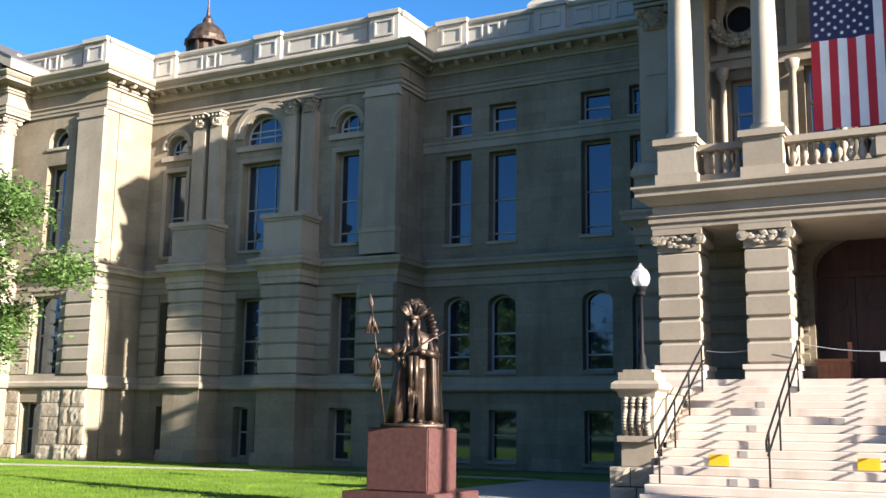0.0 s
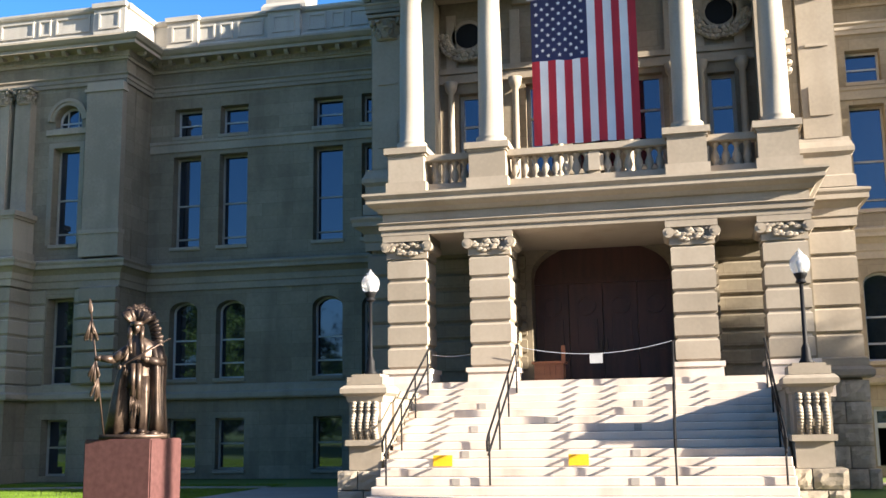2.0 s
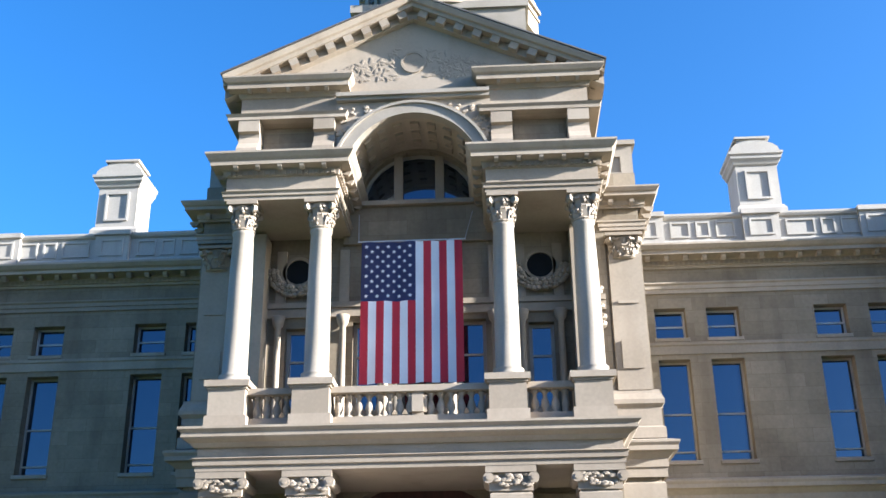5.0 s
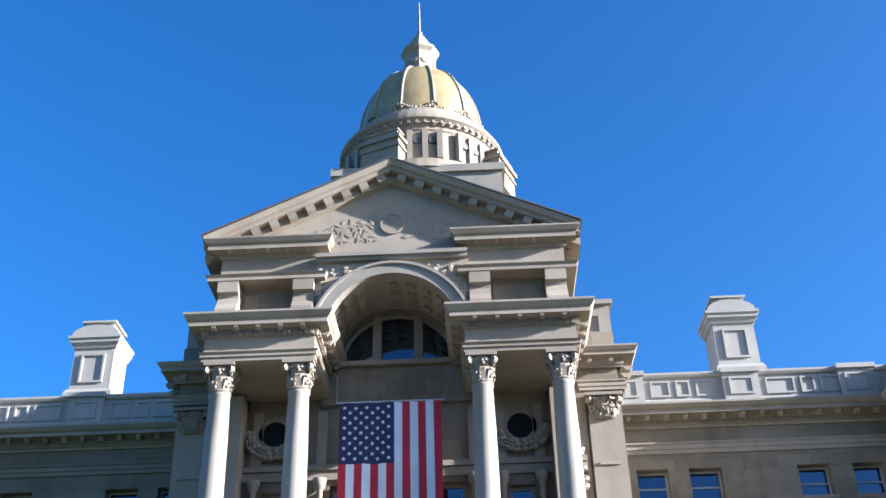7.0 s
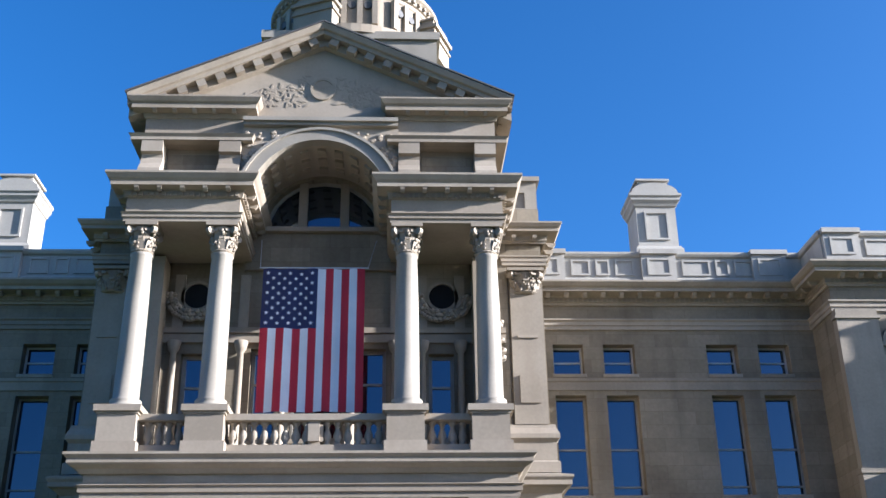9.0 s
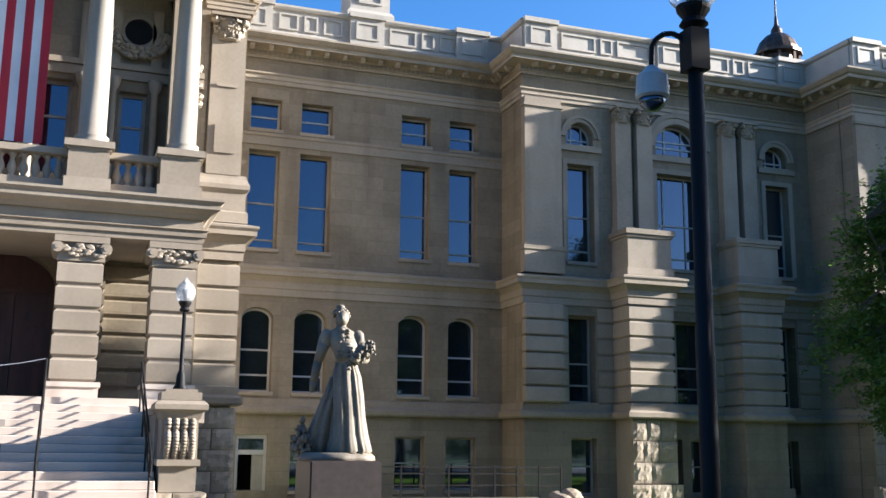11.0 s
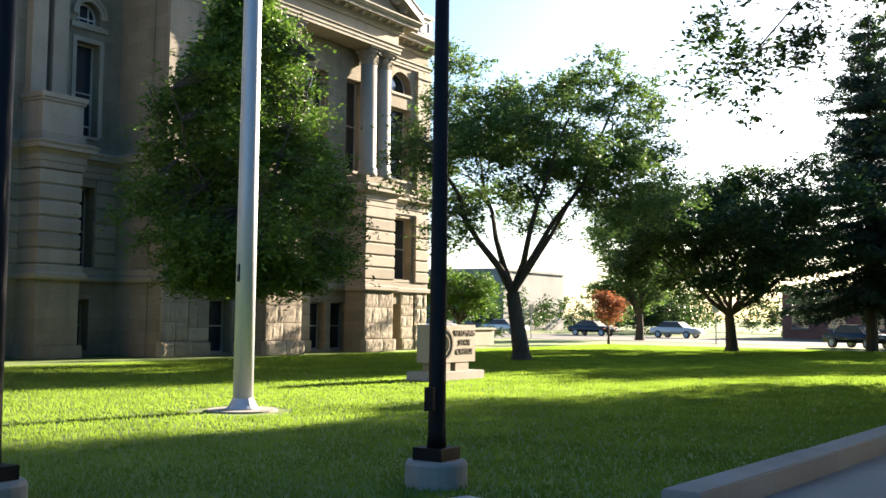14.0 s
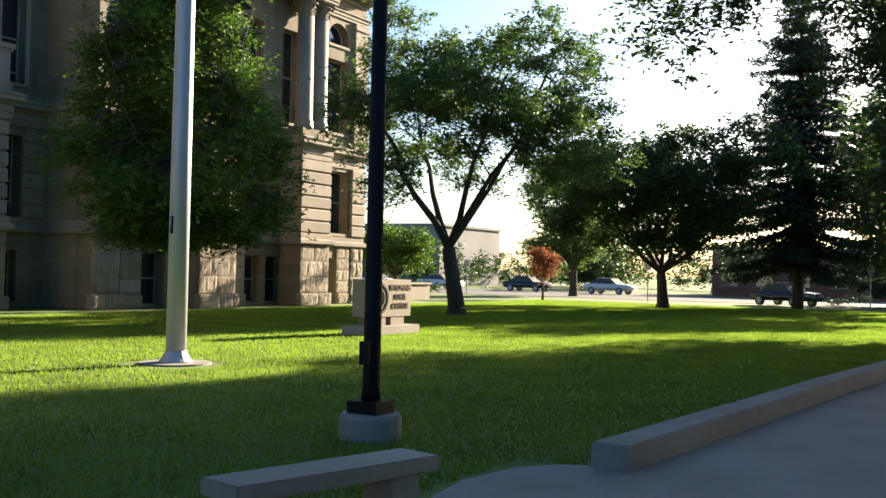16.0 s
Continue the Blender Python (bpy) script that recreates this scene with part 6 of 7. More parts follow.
    # feather crown: two rows of feathers fanned round the brow, trailing behind one shoulder
    def feather(base, d, length, w):
        sd = d.cross(Vector((0, 1, 0.15))).normalized() * w
        t = Vector((0, 0.016, 0))
        q = [base - sd * 0.5, base + sd * 0.5, base + d * length * 0.8 + sd, base + d * length, base + d * length * 0.8 - sd]
        A, B = [bm.verts.new(p) for p in q], [bm.verts.new(p + t) for p in q]
        bm.faces.new(A)
        bm.faces.new(B[::-1])
        for k in range(5):
            j = (k + 1) % 5
            bm.faces.new((A[k], B[k], B[j], A[j]))
    for row, (n, length, y) in enumerate(((15, 0.3, 0.0), (17, 0.38, 0.05))):
        for i in range(n):
            a = radians(-72 + 150 * (i + 0.5 * row) / n)
            d = Vector((math.sin(a) * 0.62 + 0.08, 0.16 + 0.1 * row, math.cos(a) * 0.6 + 0.42)).normalized()
            feather(Vector((-0.13 + 0.12 * math.sin(a), -0.06 + y, 2.03 + 0.05 * math.cos(a))), d, length * (1 - 0.25 * abs(math.sin(a))) * rnd.uniform(0.92, 1.06), 0.046)
    loft(bm, [(1.99, -0.13, -0.05, 0.115, 0.12), (2.02, -0.13, -0.05, 0.125, 0.125), (2.07, -0.13, -0.05, 0.12, 0.12)], 24)
    for i in range(11):
        f = i / 10
        feather(Vector((0.02 + 0.12 * math.sin(f * 1.9), 0.12 + 0.05 * f, 2.1 - 0.62 * f)), Vector((0.85, 0.1, 0.45 - 0.7 * f)).normalized(), 0.2 * rnd.uniform(0.85, 1.15), 0.05)
    for i in range(16):
        blob(bm, (rnd.uniform(-0.3, 0.4), rnd.uniform(-0.3, 0.05), 0.04), rnd.uniform(0.06, 0.11), (1.2, 1, 0.7), 1)
    box(bm, -0.68, 0.48, -0.4, 0.42, -0.04, 0.04)
    return bm


def statue(name, bm, mat, at, height, label, turn=0):
    me = bpy.data.meshes.new(name)
    bmesh.ops.recalc_face_normals(bm, faces=bm.faces)
    lo, hi = min(v.co.z for v in bm.verts), max(v.co.z for v in bm.verts)
    k = height / (hi - lo)
    bmesh.ops.transform(bm, matrix=Matrix.Scale(k, 4) @ Matrix.Translation((0, 0, -lo)), verts=bm.verts)
    for v in bm.verts:
        p = v.co
        v.co = p + Vector((noise.noise(p * 7), noise.noise(p * 7 + Vector((9, 2, 4))), 0)) * 0.022 + Vector((noise.noise(p * 19), noise.noise(p * 19 + Vector((3, 8, 1))), 0)) * 0.012
    bm.to_mesh(me)
    bm.free()
    me.materials.append(mat)
    ob = smooth(new(name, me))
    ob.matrix_basis = pose(*at, 0, 0, turn)
    return tagged(ob, label, "statue")


def pedestal(x0, x1, y0, y1, z, label, stone):
    p = tagged(new("statue_pedestal"), label, "pedestal", "statue pedestals")
    bm = bmesh.new()
    box(bm, x0, x1, y0, y1, 0.38, z)
    bmesh.ops.bevel(bm, geom=bm.edges[:], offset=0.025, segments=2, affect="EDGES")
    part("die", bm, stone, p)
    b2 = boxes((x0 - 0.32, x1 + 0.32, y0 - 0.32, y1 + 0.32, 0.0, 0.38))
    bmesh.ops.bevel(b2, geom=b2.edges[:], offset=0.02, segments=2, affect="EDGES")
    part("base", b2, stone, p)


pedestal(-8.3, -7.0, -8.0, -6.85, 1.53, "polished red granite pedestal on a stepped base", GRANITE)
pedestal(6.15, 7.38, -7.65, -6.5, 1.46, "dark grey-brown granite pedestal below the grey figure", DARKGRANITE)
statue("statue", statue_robe(), BRONZE, (-7.52, -7.42, 1.53), 2.54, "dark bronze robed figure with feather headdress and spear", 24)
statue("statue", statue_dress(), GREYBRONZE, (6.8, -7.08, 1.46), 2.7, "grey bronze figure in long dress holding flowers", -12)


# ---- flagpole, sign, bench, low wall ----
def flagpole():
    fp = tagged(new("flagpole"), "tall aluminium flagpole with flared base on lawn", "flagpole")
    fp.location = (15.6, -12.15, 0)
    smooth(part("pole", lathe([(0.175, 0.1), (0.17, 4.0), (0.15, 9.0), (0.09, 21.0)], 20), STEEL, fp))
    part("base_flare", lathe([(0.28, 0.0), (0.28, 0.03), (0.235, 0.08), (0.195, 0.16), (0.178, 0.2)], 24), STEEL, fp)
    part("base_pad", lathe([(0.6, -0.1), (0.6, 0.01), (0.28, 0.014)], 28), CONCRETE, fp)
    part("cleat", boxes((-0.2, -0.17, -0.02, 0.02, 2.2, 2.5)), IRON, fp)
    bm = tube(bmesh.new(), (-0.2, 0, 2.3), (-0.17, 0, 20.9), 0.006, None, 5)
    part("halyard", bm, STEEL, fp)


flagpole()


def text_mesh(body, size, depth):
    cu = bpy.data.curves.new("lettering", "FONT")
    cu.body, cu.size, cu.extrude, cu.align_x = body, size, depth, "CENTER"
    ob = new("lettering", cu)
    me = bpy.data.meshes.new_from_object(ob.evaluated_get(bpy.context.evaluated_depsgraph_get()))
    bpy.data.objects.remove(ob)
    return me


def lawn_sign():
    sg = tagged(new("lawn_sign"), "grey granite sign with round seal and dark lettering", "sign")
    x0, x1, y0, y1 = 24.5, 26.55, -10.15, -9.65
    part("base", boxes((x0 - 0.15, x1 + 0.15, y0 - 0.2, y1 + 0.2, 0, 0.22)), CONCRETE, sg)
    for a, b in ((x0 + 0.25, x0 + 0.85), (x1 - 0.95, x1 - 0.3)):
        part("foot_block", boxes((a, b, y0 + 0.02, y1 - 0.02, 0.22, 0.45)), WTRIM, sg)
    part("slab", boxes((x0, x1, y0, y1, 0.45, 1.42)), WTRIM, sg)
    bm = bmesh.new()
    for r0, r1, d in ((0.36, 0.42, 0.03), (0.22, 0.26, 0.02)):
        A, B = arc(x0 + 0.5, 0.93, r1, 0, 360, 28), arc(x0 + 0.5, 0.93, r0, 0, 360, 28)
        for k in range(28):
            prism(bm, [A[k], A[k + 1], B[k + 1], B[k]], y0 - d, y0 - 0.002)
    blob(bm, (x0 + 0.5, y0 - 0.005, 0.93), 0.15, (0.7, 0.15, 1), 1)
    part("seal", bm, BRONZE, sg)
    for i, w in enumerate(("WYOMING", "STATE", "CAPITOL")):
        me = text_mesh(w, 0.21, 0.008)
        me.materials.append(BRONZE)
        piece("lettering", me, sg, pose(x1 - 0.54, y0 - 0.012, 1.14 - 0.24 * i, 90, 0, 0))


lawn_sign()


def bench():
    b = tagged(new("bench"), "pale stone slab bench at the walk's edge", "bench")
    b.matrix_basis = pose(7.35, -21.3, 0, 0, 0, -14)
    bm = boxes((-0.78, 0.78, -0.18, 0.18, 0.38, 0.48))
    bmesh.ops.bevel(bm, geom=bm.edges[:], offset=0.012, segments=2, affect="EDGES")
    part("seat", bm, PALE, b)
    for x in (-0.52, 0.52):
        l = boxes((x - 0.12, x + 0.12, -0.14, 0.14, 0, 0.38))
        bmesh.ops.bevel(l, geom=l.edges[:], offset=0.01, segments=1, affect="EDGES")
        part("leg", l, PALE, b)


bench()


def low_wall():
    w = tagged(new("low_wall"), "low concrete kerb wall between lawn and walk", "wall", "", "structure")
    pts = [Vector(p) for p in ((10.62, -21.85), (14.2, -22.1), (18.4, -22.35), (22.9, -22.75), (30, -23.4), (45, -25.0))]
    for a, b in zip(pts, pts[1:]):
        d = (b - a).normalized()
        n = Vector((-d.y, d.x)) * 0.17
        bm = bmesh.new()
        q = [a - n, b - d * 0.012 - n, b - d * 0.012 + n, a + n]
        rings = [[bm.verts.new((p.x, p.y, z)) for p in q] for z in (-0.1, 0.22)]
        c = (q[0] + q[1] + q[2] + q[3]) / 4
        rings.append([bm.verts.new((p.x + (c.x - p.x) * 0.004, p.y + (c.y - p.y) * 0.07, 0.24)) for p in q])
        bm.faces.new(rings[0][::-1])
        bm.faces.new(rings[-1])
        for A, B in zip(rings, rings[1:]):
            for i in range(4):
                j = (i + 1) % 4
                bm.faces.new((A[i], A[j], B[j], B[i]))
        part("wall_section", bm, CONCRETE, w)


low_wall()


def area_rail():
    r = tagged(new("area_railing"), "black iron railing on a low stone kerb", "railing")
    part("kerb", boxes((11.2, 17.4, 5.7, 6.0, 0, 0.22)), TRIM, r)
    for z in (0.6, 0.95, 1.15):
        part("rail", boxes((11.2, 17.4, 5.83, 5.87, z - 0.02, z + 0.02)), IRON, r)
    for i in range(9):
        x = 11.25 + 6.1 * i / 8
        part("post", boxes((x - 0.025, x + 0.025, 5.825, 5.875, 0.22, 1.2)), IRON, r)
    rk = bmesh.new()
    for i in range(7):
        rnd = random.Random(i)
        blob(rk, (17.3 + rnd.uniform(-0.3, 0.6), 5.5 + rnd.uniform(-0.2, 0.3), rnd.uniform(0.05, 0.3)), rnd.uniform(0.2, 0.35), (1.2, 1, 0.8), 2)
    tagged(part("rough_stones", rk, ROCK), "rough stones heaped beside the railing", "stones", "", "stuff")
    d = tagged(new("side_door"), "dark basement entrance with pale frame, door ajar", "door")
    y = Y_LINK + 0.1
    part("frame", boxes((7.6, 7.7, y, y + 0.15, 0, 2.09), (8.52, 8.62, y, y + 0.15, 0, 2.09), (7.7, 8.52, y, y + 0.15, 1.96, 2.09), (7.7, 8.52, y, y + 0.15, 1.45, 1.6)), SASH, d)
    part("leaf", boxes((8.16, 8.52, y + 0.05, y + 0.1, 0.05, 1.45)), FRAME, d)
    part("transom_pane", boxes((7.7, 8.52, y + 0.06, y + 0.07, 1.6, 1.95)), GLASS, d)


area_rail()


# ---- trees ----
def leaf_material(name, low, high, rough=0.55, gloss=0.5, vary=0.6, through=0.45):
    m = bpy.data.materials.new(name)
    m.use_nodes = True
    nt = m.node_tree
    n, link = nt.nodes, nt.links.new
    b = n["Principled BSDF"]
    b.inputs["Roughness"].default_value = rough
    b.inputs["Specular IOR Level"].default_value = gloss
    geo = n.new("ShaderNodeNewGeometry")
    noi = n.new("ShaderNodeTexNoise")
    noi.inputs["Scale"].default_value = 0.8
    link(geo.outputs["Position"], noi.inputs["Vector"])
    add = n.new("ShaderNodeMath")
    add.operation = "MULTIPLY_ADD"
    link(geo.outputs["Random Per Island"], add.inputs[0])
    add.inputs[1].default_value = vary
    link(noi.outputs["Fac"], add.inputs[2])
    ramp = n.new("ShaderNodeValToRGB")
    ramp.color_ramp.elements[0].position, ramp.color_ramp.elements[1].position = 0.35, 1.0
    ramp.color_ramp.elements[0].color, ramp.color_ramp.elements[1].color = (*low, 1), (*high, 1)
    link(add.outputs[0], ramp.inputs["Fac"])
    link(ramp.outputs["Color"], b.inputs["Base Color"])
    tr = n.new("ShaderNodeBsdfTranslucent")
    link(ramp.outputs["Color"], tr.inputs["Color"])
    mix = n.new("ShaderNodeMixShader")
    mix.inputs[0].default_value = through
    link(b.outputs[0], mix.inputs[1])
    link(tr.outputs[0], mix.inputs[2])
    link(mix.outputs[0], n["Material Output"].inputs["Surface"])
    return m


LEAF = leaf_material("mid green leaves", (0.028, 0.07, 0.011), (0.095, 0.185, 0.026))
LEAF_PALE = leaf_material("pale green leaves", (0.045, 0.095, 0.022), (0.135, 0.23, 0.055))
LEAF_OPEN = leaf_material("fresh green leaves", (0.028, 0.062, 0.016), (0.105, 0.19, 0.045))
LEAF_DARK = leaf_material("dark green leaves", (0.013, 0.034, 0.010), (0.042, 0.085, 0.019))
LEAF_RED = leaf_material("russet leaves", (0.16, 0.06, 0.03), (0.3, 0.11, 0.05))
NEEDLE = leaf_material("blue-green needles", (0.012, 0.03, 0.02), (0.04, 0.075, 0.045))
BARK = surface("rough dark bark", (0.035, 0.026, 0.02), (0.085, 0.066, 0.052), 2, 14, 0.95, 0, 0.9, 0.04, None, 0, (1, 1, 0.25))


def leaves(name, centres, spread, per, size, mat, parent, seed, flat=0.5, sprays=5, core=(0, 0, 0)):
    """Many small pointed leaves along short sprays that reach out from the given centres, one mesh."""
    rnd = np.random.RandomState(seed)
    c = np.asarray(centres, float)
    k = np.repeat(c, sprays, 0)
    m = len(k)
    out = k - np.asarray(core, float)
    out /= np.linalg.norm(out, axis=1)[:, None] + 1e-6
    d = out * 0.5 + rnd.normal(0, 0.75, (m, 3))
    d[:, 2] = d[:, 2] * 0.6 - 0.12
    k = k + rnd.normal(0, 0.35, (m, 3)) * np.asarray(spread)
    run = np.maximum(1, per // sprays)
    n = m * run
    u = rnd.uniform(0, 1.25, (m, run, 1))
    p = (k[:, None, :] + d[:, None, :] * u * np.asarray(spread)).reshape(-1, 3) + rnd.normal(0, 1, (n, 3)) * size * 0.8
    p[:, 2] -= (u.reshape(-1) ** 2) * spread[2] * 0.25
    a = rnd.normal(0, 0.8, (n, 3)) + np.repeat(d, run, 0) * 0.6
    a[:, 2] *= flat
    a /= np.linalg.norm(a, axis=1)[:, None]
    b = np.cross(a, rnd.normal(0, 0.6, (n, 3)) + np.array((0, 0, 0.7)))
    b /= np.linalg.norm(b, axis=1)[:, None]
    s = (size * rnd.uniform(0.6, 1.3, n))[:, None]
    v = np.stack([p - a * s, p - b * s * 0.42, p + a * s, p + b * s * 0.42], 1).reshape(-1, 3)
    me = bpy.data.meshes.new(name)
    me.from_pydata(v.tolist(), [], np.arange(4 * n).reshape(n, 4).tolist())
    me.materials.append(mat)
    ob = new(name, me)
    ob.parent = parent
    return ob


def tree(name, x, y, fork, centre, radii, limbs, tips, per, size, mat, label, seed, trunk_r=0.25, lean=(0, 0), clump=0.55, shell=0.45, taper=0.0, group="", limb_share=0.7, blobs=0, blob_r=1.2, low=-0.9):
    """A tapered trunk that forks into limbs, twigs running from the limbs to clumps of leaves in an uneven oval crown."""
    rnd = random.Random(seed)
    t = tagged(new(name), label, "tree", group)
    t.location = (x, y, 0)
    bm = bmesh.new()
    top = Vector((lean[0], lean[1], fork))
    tube(bm, (0, 0, -0.1), (0, 0, 0.25), trunk_r * 1.5, trunk_r * 1.1, 12)
    tube(bm, (0, 0, 0.25), top * 0.55 + Vector((0.04, 0, 0)), trunk_r * 1.1, trunk_r * 0.92, 12)
    tube(bm, top * 0.55 + Vector((0.04, 0, 0)), top, trunk_r * 0.92, trunk_r * 0.8, 12)
    C, R = Vector(centre), Vector(radii)

    def inside(power):
        while True:
            d = Vector((rnd.gauss(0, 1), rnd.gauss(0, 1), rnd.gauss(0, 1))).normalized()
            if d.z < low:
                continue
            rad = rnd.random() ** power
            q = Vector((d.x * R.x, d.y * R.y, d.z * R.z)) * rad
            if taper:
                f, a = rnd.random() ** 1.35, rnd.uniform(0, 2 * math.pi)
                w = min(1.0, (f + 0.05) / 0.2) ** 0.6 * (1.02 - f) ** taper * rad * 1.08
                d = Vector((math.cos(a), math.sin(a), f * 2 - 1))
                q = Vector((d.x * w * R.x, d.y * w * R.y, d.z * R.z))
            if noise.noise(Vector((d.x * 1.9 + seed, d.y * 1.9, d.z * 1.9))) * 0.6 + 0.76 > rad * 0.92:
                return q + C

    lumps = []
    while len(lumps) < blobs:
        q = inside(0.42)
        if all((q - o).length > blob_r * 0.9 for o in lumps) or rnd.random() < 0.03:
            lumps.append(q)
    nodes = [(top, trunk_r * 0.5)]
    for i in range(limbs):
        a = 2 * math.pi * (i + rnd.uniform(-0.25, 0.25)) / limbs
        el = rnd.uniform(-0.15, 0.95)
        end = C + Vector((R.x * math.cos(a) * math.cos(el), R.y * math.sin(a) * math.cos(el), R.z * math.sin(el))) * limb_share
        p, r = top.copy(), trunk_r * rnd.uniform(0.42, 0.6)
        for k in range(1, 7):
            f = k / 6
            q = top.lerp(end, f) + Vector((rnd.uniform(-0.2, 0.2), rnd.uniform(-0.2, 0.2), 0.5 * math.sin(math.pi * f) * (0.35 if el > 0.3 else 0.7))) + Vector((math.cos(a), math.sin(a), -0.4)) * 0.5 * math.sin(math.pi * f) * limb_share
            r2 = r * 0.8
            tube(bm, p, q, r, r2, 8)
            nodes.append((q, r2))
            p, r = q, r2
    for q in lumps:
        near = min(nodes, key=lambda nd: (nd[0] - q).length)
        mid = near[0].lerp(q, 0.5) + Vector((0, 0, 0.2))
        r0 = min(near[1] * 0.75, 0.07)
        tube(bm, near[0], mid, r0, r0 * 0.75, 6)
        tube(bm, mid, q, r0 * 0.75, 0.02, 6)
        nodes += [(mid, r0 * 0.7), (q, r0 * 0.4)]
    centres = []
    for i in range(tips):
        if lumps:
            o = lumps[i % len(lumps)]
            v = Vector((rnd.gauss(0, 1), rnd.gauss(0, 1), rnd.gauss(0, 0.65)))
            q = o + v.normalized() * blob_r * rnd.random() ** 0.5 * (0.75 + 0.5 * ((i % len(lumps)) * 0.618 % 1))
        else:
            q = inside(shell)
        near = min(nodes, key=lambda nd: (nd[0] - q).length)
        mid = near[0].lerp(q, 0.55) + Vector((rnd.uniform(-0.1, 0.1), rnd.uniform(-0.1, 0.1), 0.1))
        r0 = min(near[1] * 0.6, 0.035)
        tube(bm, near[0], mid, r0, r0 * 0.7, 5)
        tube(bm, mid, q, r0 * 0.7, 0.006, 5)
        centres += [q, mid.lerp(q, 0.5)]
    part("trunk", bm, BARK, t)
    leaves("crown", centres, (clump, clump, clump * 0.7), per, size, mat, t, seed, core=centre)
    return t


def conifer(name, x, y, h, r, label, seed, bare=1.5, gap=0.7, group=""):
    """A straight tapered trunk with whorls of long drooping boughs clad in needles."""
    rnd = random.Random(seed)
    t = tagged(new(name), label, "tree", group)
    t.location = (x, y, 0)
    bm = tube(bmesh.new(), (0, 0, -0.1), (0, 0, h), 0.34, 0.03, 10)
    pts = []
    z = bare
    while z < h - 0.3:
        f = (z - bare) / (h - bare)
        reach = r * (1 - f) ** 0.75 * (0.75 + 0.25 * min(1, (z - bare) / 3 + 0.4)) + 0.15
        n = 8 if f < 0.75 else 6
        for i in range(n):
            a = 2 * math.pi * (i + rnd.random()) / n
            L = reach * rnd.uniform(0.55, 1.15)
            d = Vector((math.cos(a), math.sin(a), 0))
            side = Vector((-d.y, d.x, 0))
            z0 = z + rnd.uniform(-0.15, 0.15)
            sag = L * (0.30 - 0.42 * f)

            def on(s):
                return Vector((0, 0, z0)) + d * L * s + Vector((0, 0, -sag * s * (1.55 - 0.75 * s)))

            r0 = 0.05 * (1 - f) + 0.012
            for k in range(3):
                tube(bm, on(k / 3), on((k + 1) / 3), r0 * (1 - k * 0.3), r0 * (0.7 - k * 0.28), 5)
            m = max(3, int(L / 0.22))
            for k in range(1, m + 1):
                s = k / m
                w = 0.75 * (1 - s * 0.7) * min(1, L / 2.2)
                for q in range(5):
                    u = rnd.uniform(-1, 1)
                    pts.append(on(s) + side * u * w + Vector((0, 0, -0.10 - 0.16 * abs(u))))
        z += gap * rnd.uniform(0.75, 1.25)
    part("trunk", bm, BARK, t)
    leaves("crown", pts, (0.2, 0.2, 0.14), 8, 0.11, NEEDLE, t, seed, 0.6, 2, (0, 0, h * 0.4))
    return t


def broad(*a, **k):
    return tree("deciduous_tree", *a, **k)


broad(25.4, -2.6, 2.4, (0, 0, 7.0), (4.45, 4.45, 4.5), 10, 1150, 60, 0.08, LEAF, "dense pyramidal green tree on the lawn", 1, 0.17, clump=0.4, shell=0.42, taper=0.8)
broad(38.3, -5.1, 2.6, (0.3, -0.7, 7.9), (6.4, 6.1, 4.7), 5, 900, 50, 0.085, LEAF_OPEN, "spreading green tree with forked dark trunk", 5, 0.32, (-0.3, 0.25), 0.4, 0.36, limb_share=0.82, blobs=66, blob_r=1.2, low=-0.75)
broad(57.6, -7.2, 1.9, (0, -0.3, 5.7), (7.6, 7.6, 4.4), 9, 950, 44, 0.13, LEAF_DARK, "low dark spreading tree with short trunk", 7, 0.3, (-0.4, 0), 0.55, blobs=50, blob_r=1.5, low=-0.7)
conifer("spruce_tree", 64.0, -13.0, 19.5, 5.7, "tall dark spruce beside the street", 3, 3.0, 0.62)
conifer("spruce_tree", 76.0, -17.2, 22.0, 5.2, "taller dark spruce at the lawn's edge", 4, 1.8)
broad(62.0, -19.0, 2.2, (0, 0, 6.4), (5.0, 5.0, 4.6), 8, 420, 40, 0.14, LEAF_DARK, "dark rounded tree beside the spruces", 9, 0.35, clump=0.6, blobs=22, blob_r=1.7)
broad(22.5, -29.0, 4.0, (-0.8, 1.8, 9.2), (9.2, 9.4, 4.9), 12, 1250, 60, 0.08, LEAF_DARK, "large tree overhanging the shaded walk", 11, 0.42, clump=0.5, blobs=70, blob_r=1.6)
broad(30.0, -25.4, 1.6, (0, 0, 8.2), (4.6, 4.6, 7.0), 9, 1250, 60, 0.085, LEAF_DARK, "dense dark tree at the edge of the lawn", 41, 0.3, clump=0.5, blobs=46, blob_r=1.5)
shade = broad(42.0, -25.4, 2.6, (0, 0, 7.6), (7.0, 7.0, 5.4), 9, 900, 54, 0.13, LEAF_DARK, "broad shade tree beside the low wall", 12, 0.4, clump=0.65, group="shade trees by the wall")
copy_thing(shade, pose(46.0, -41.0, 0, 0, 0, 130))
broad(-24.4, -6.0, 1.8, (0.3, 0, 5.3), (4.0, 4.0, 4.3), 8, 420, 48, 0.085, LEAF_PALE, "light green tree before the west wing", 14, 0.2, clump=0.45, blobs=22, blob_r=1.05)
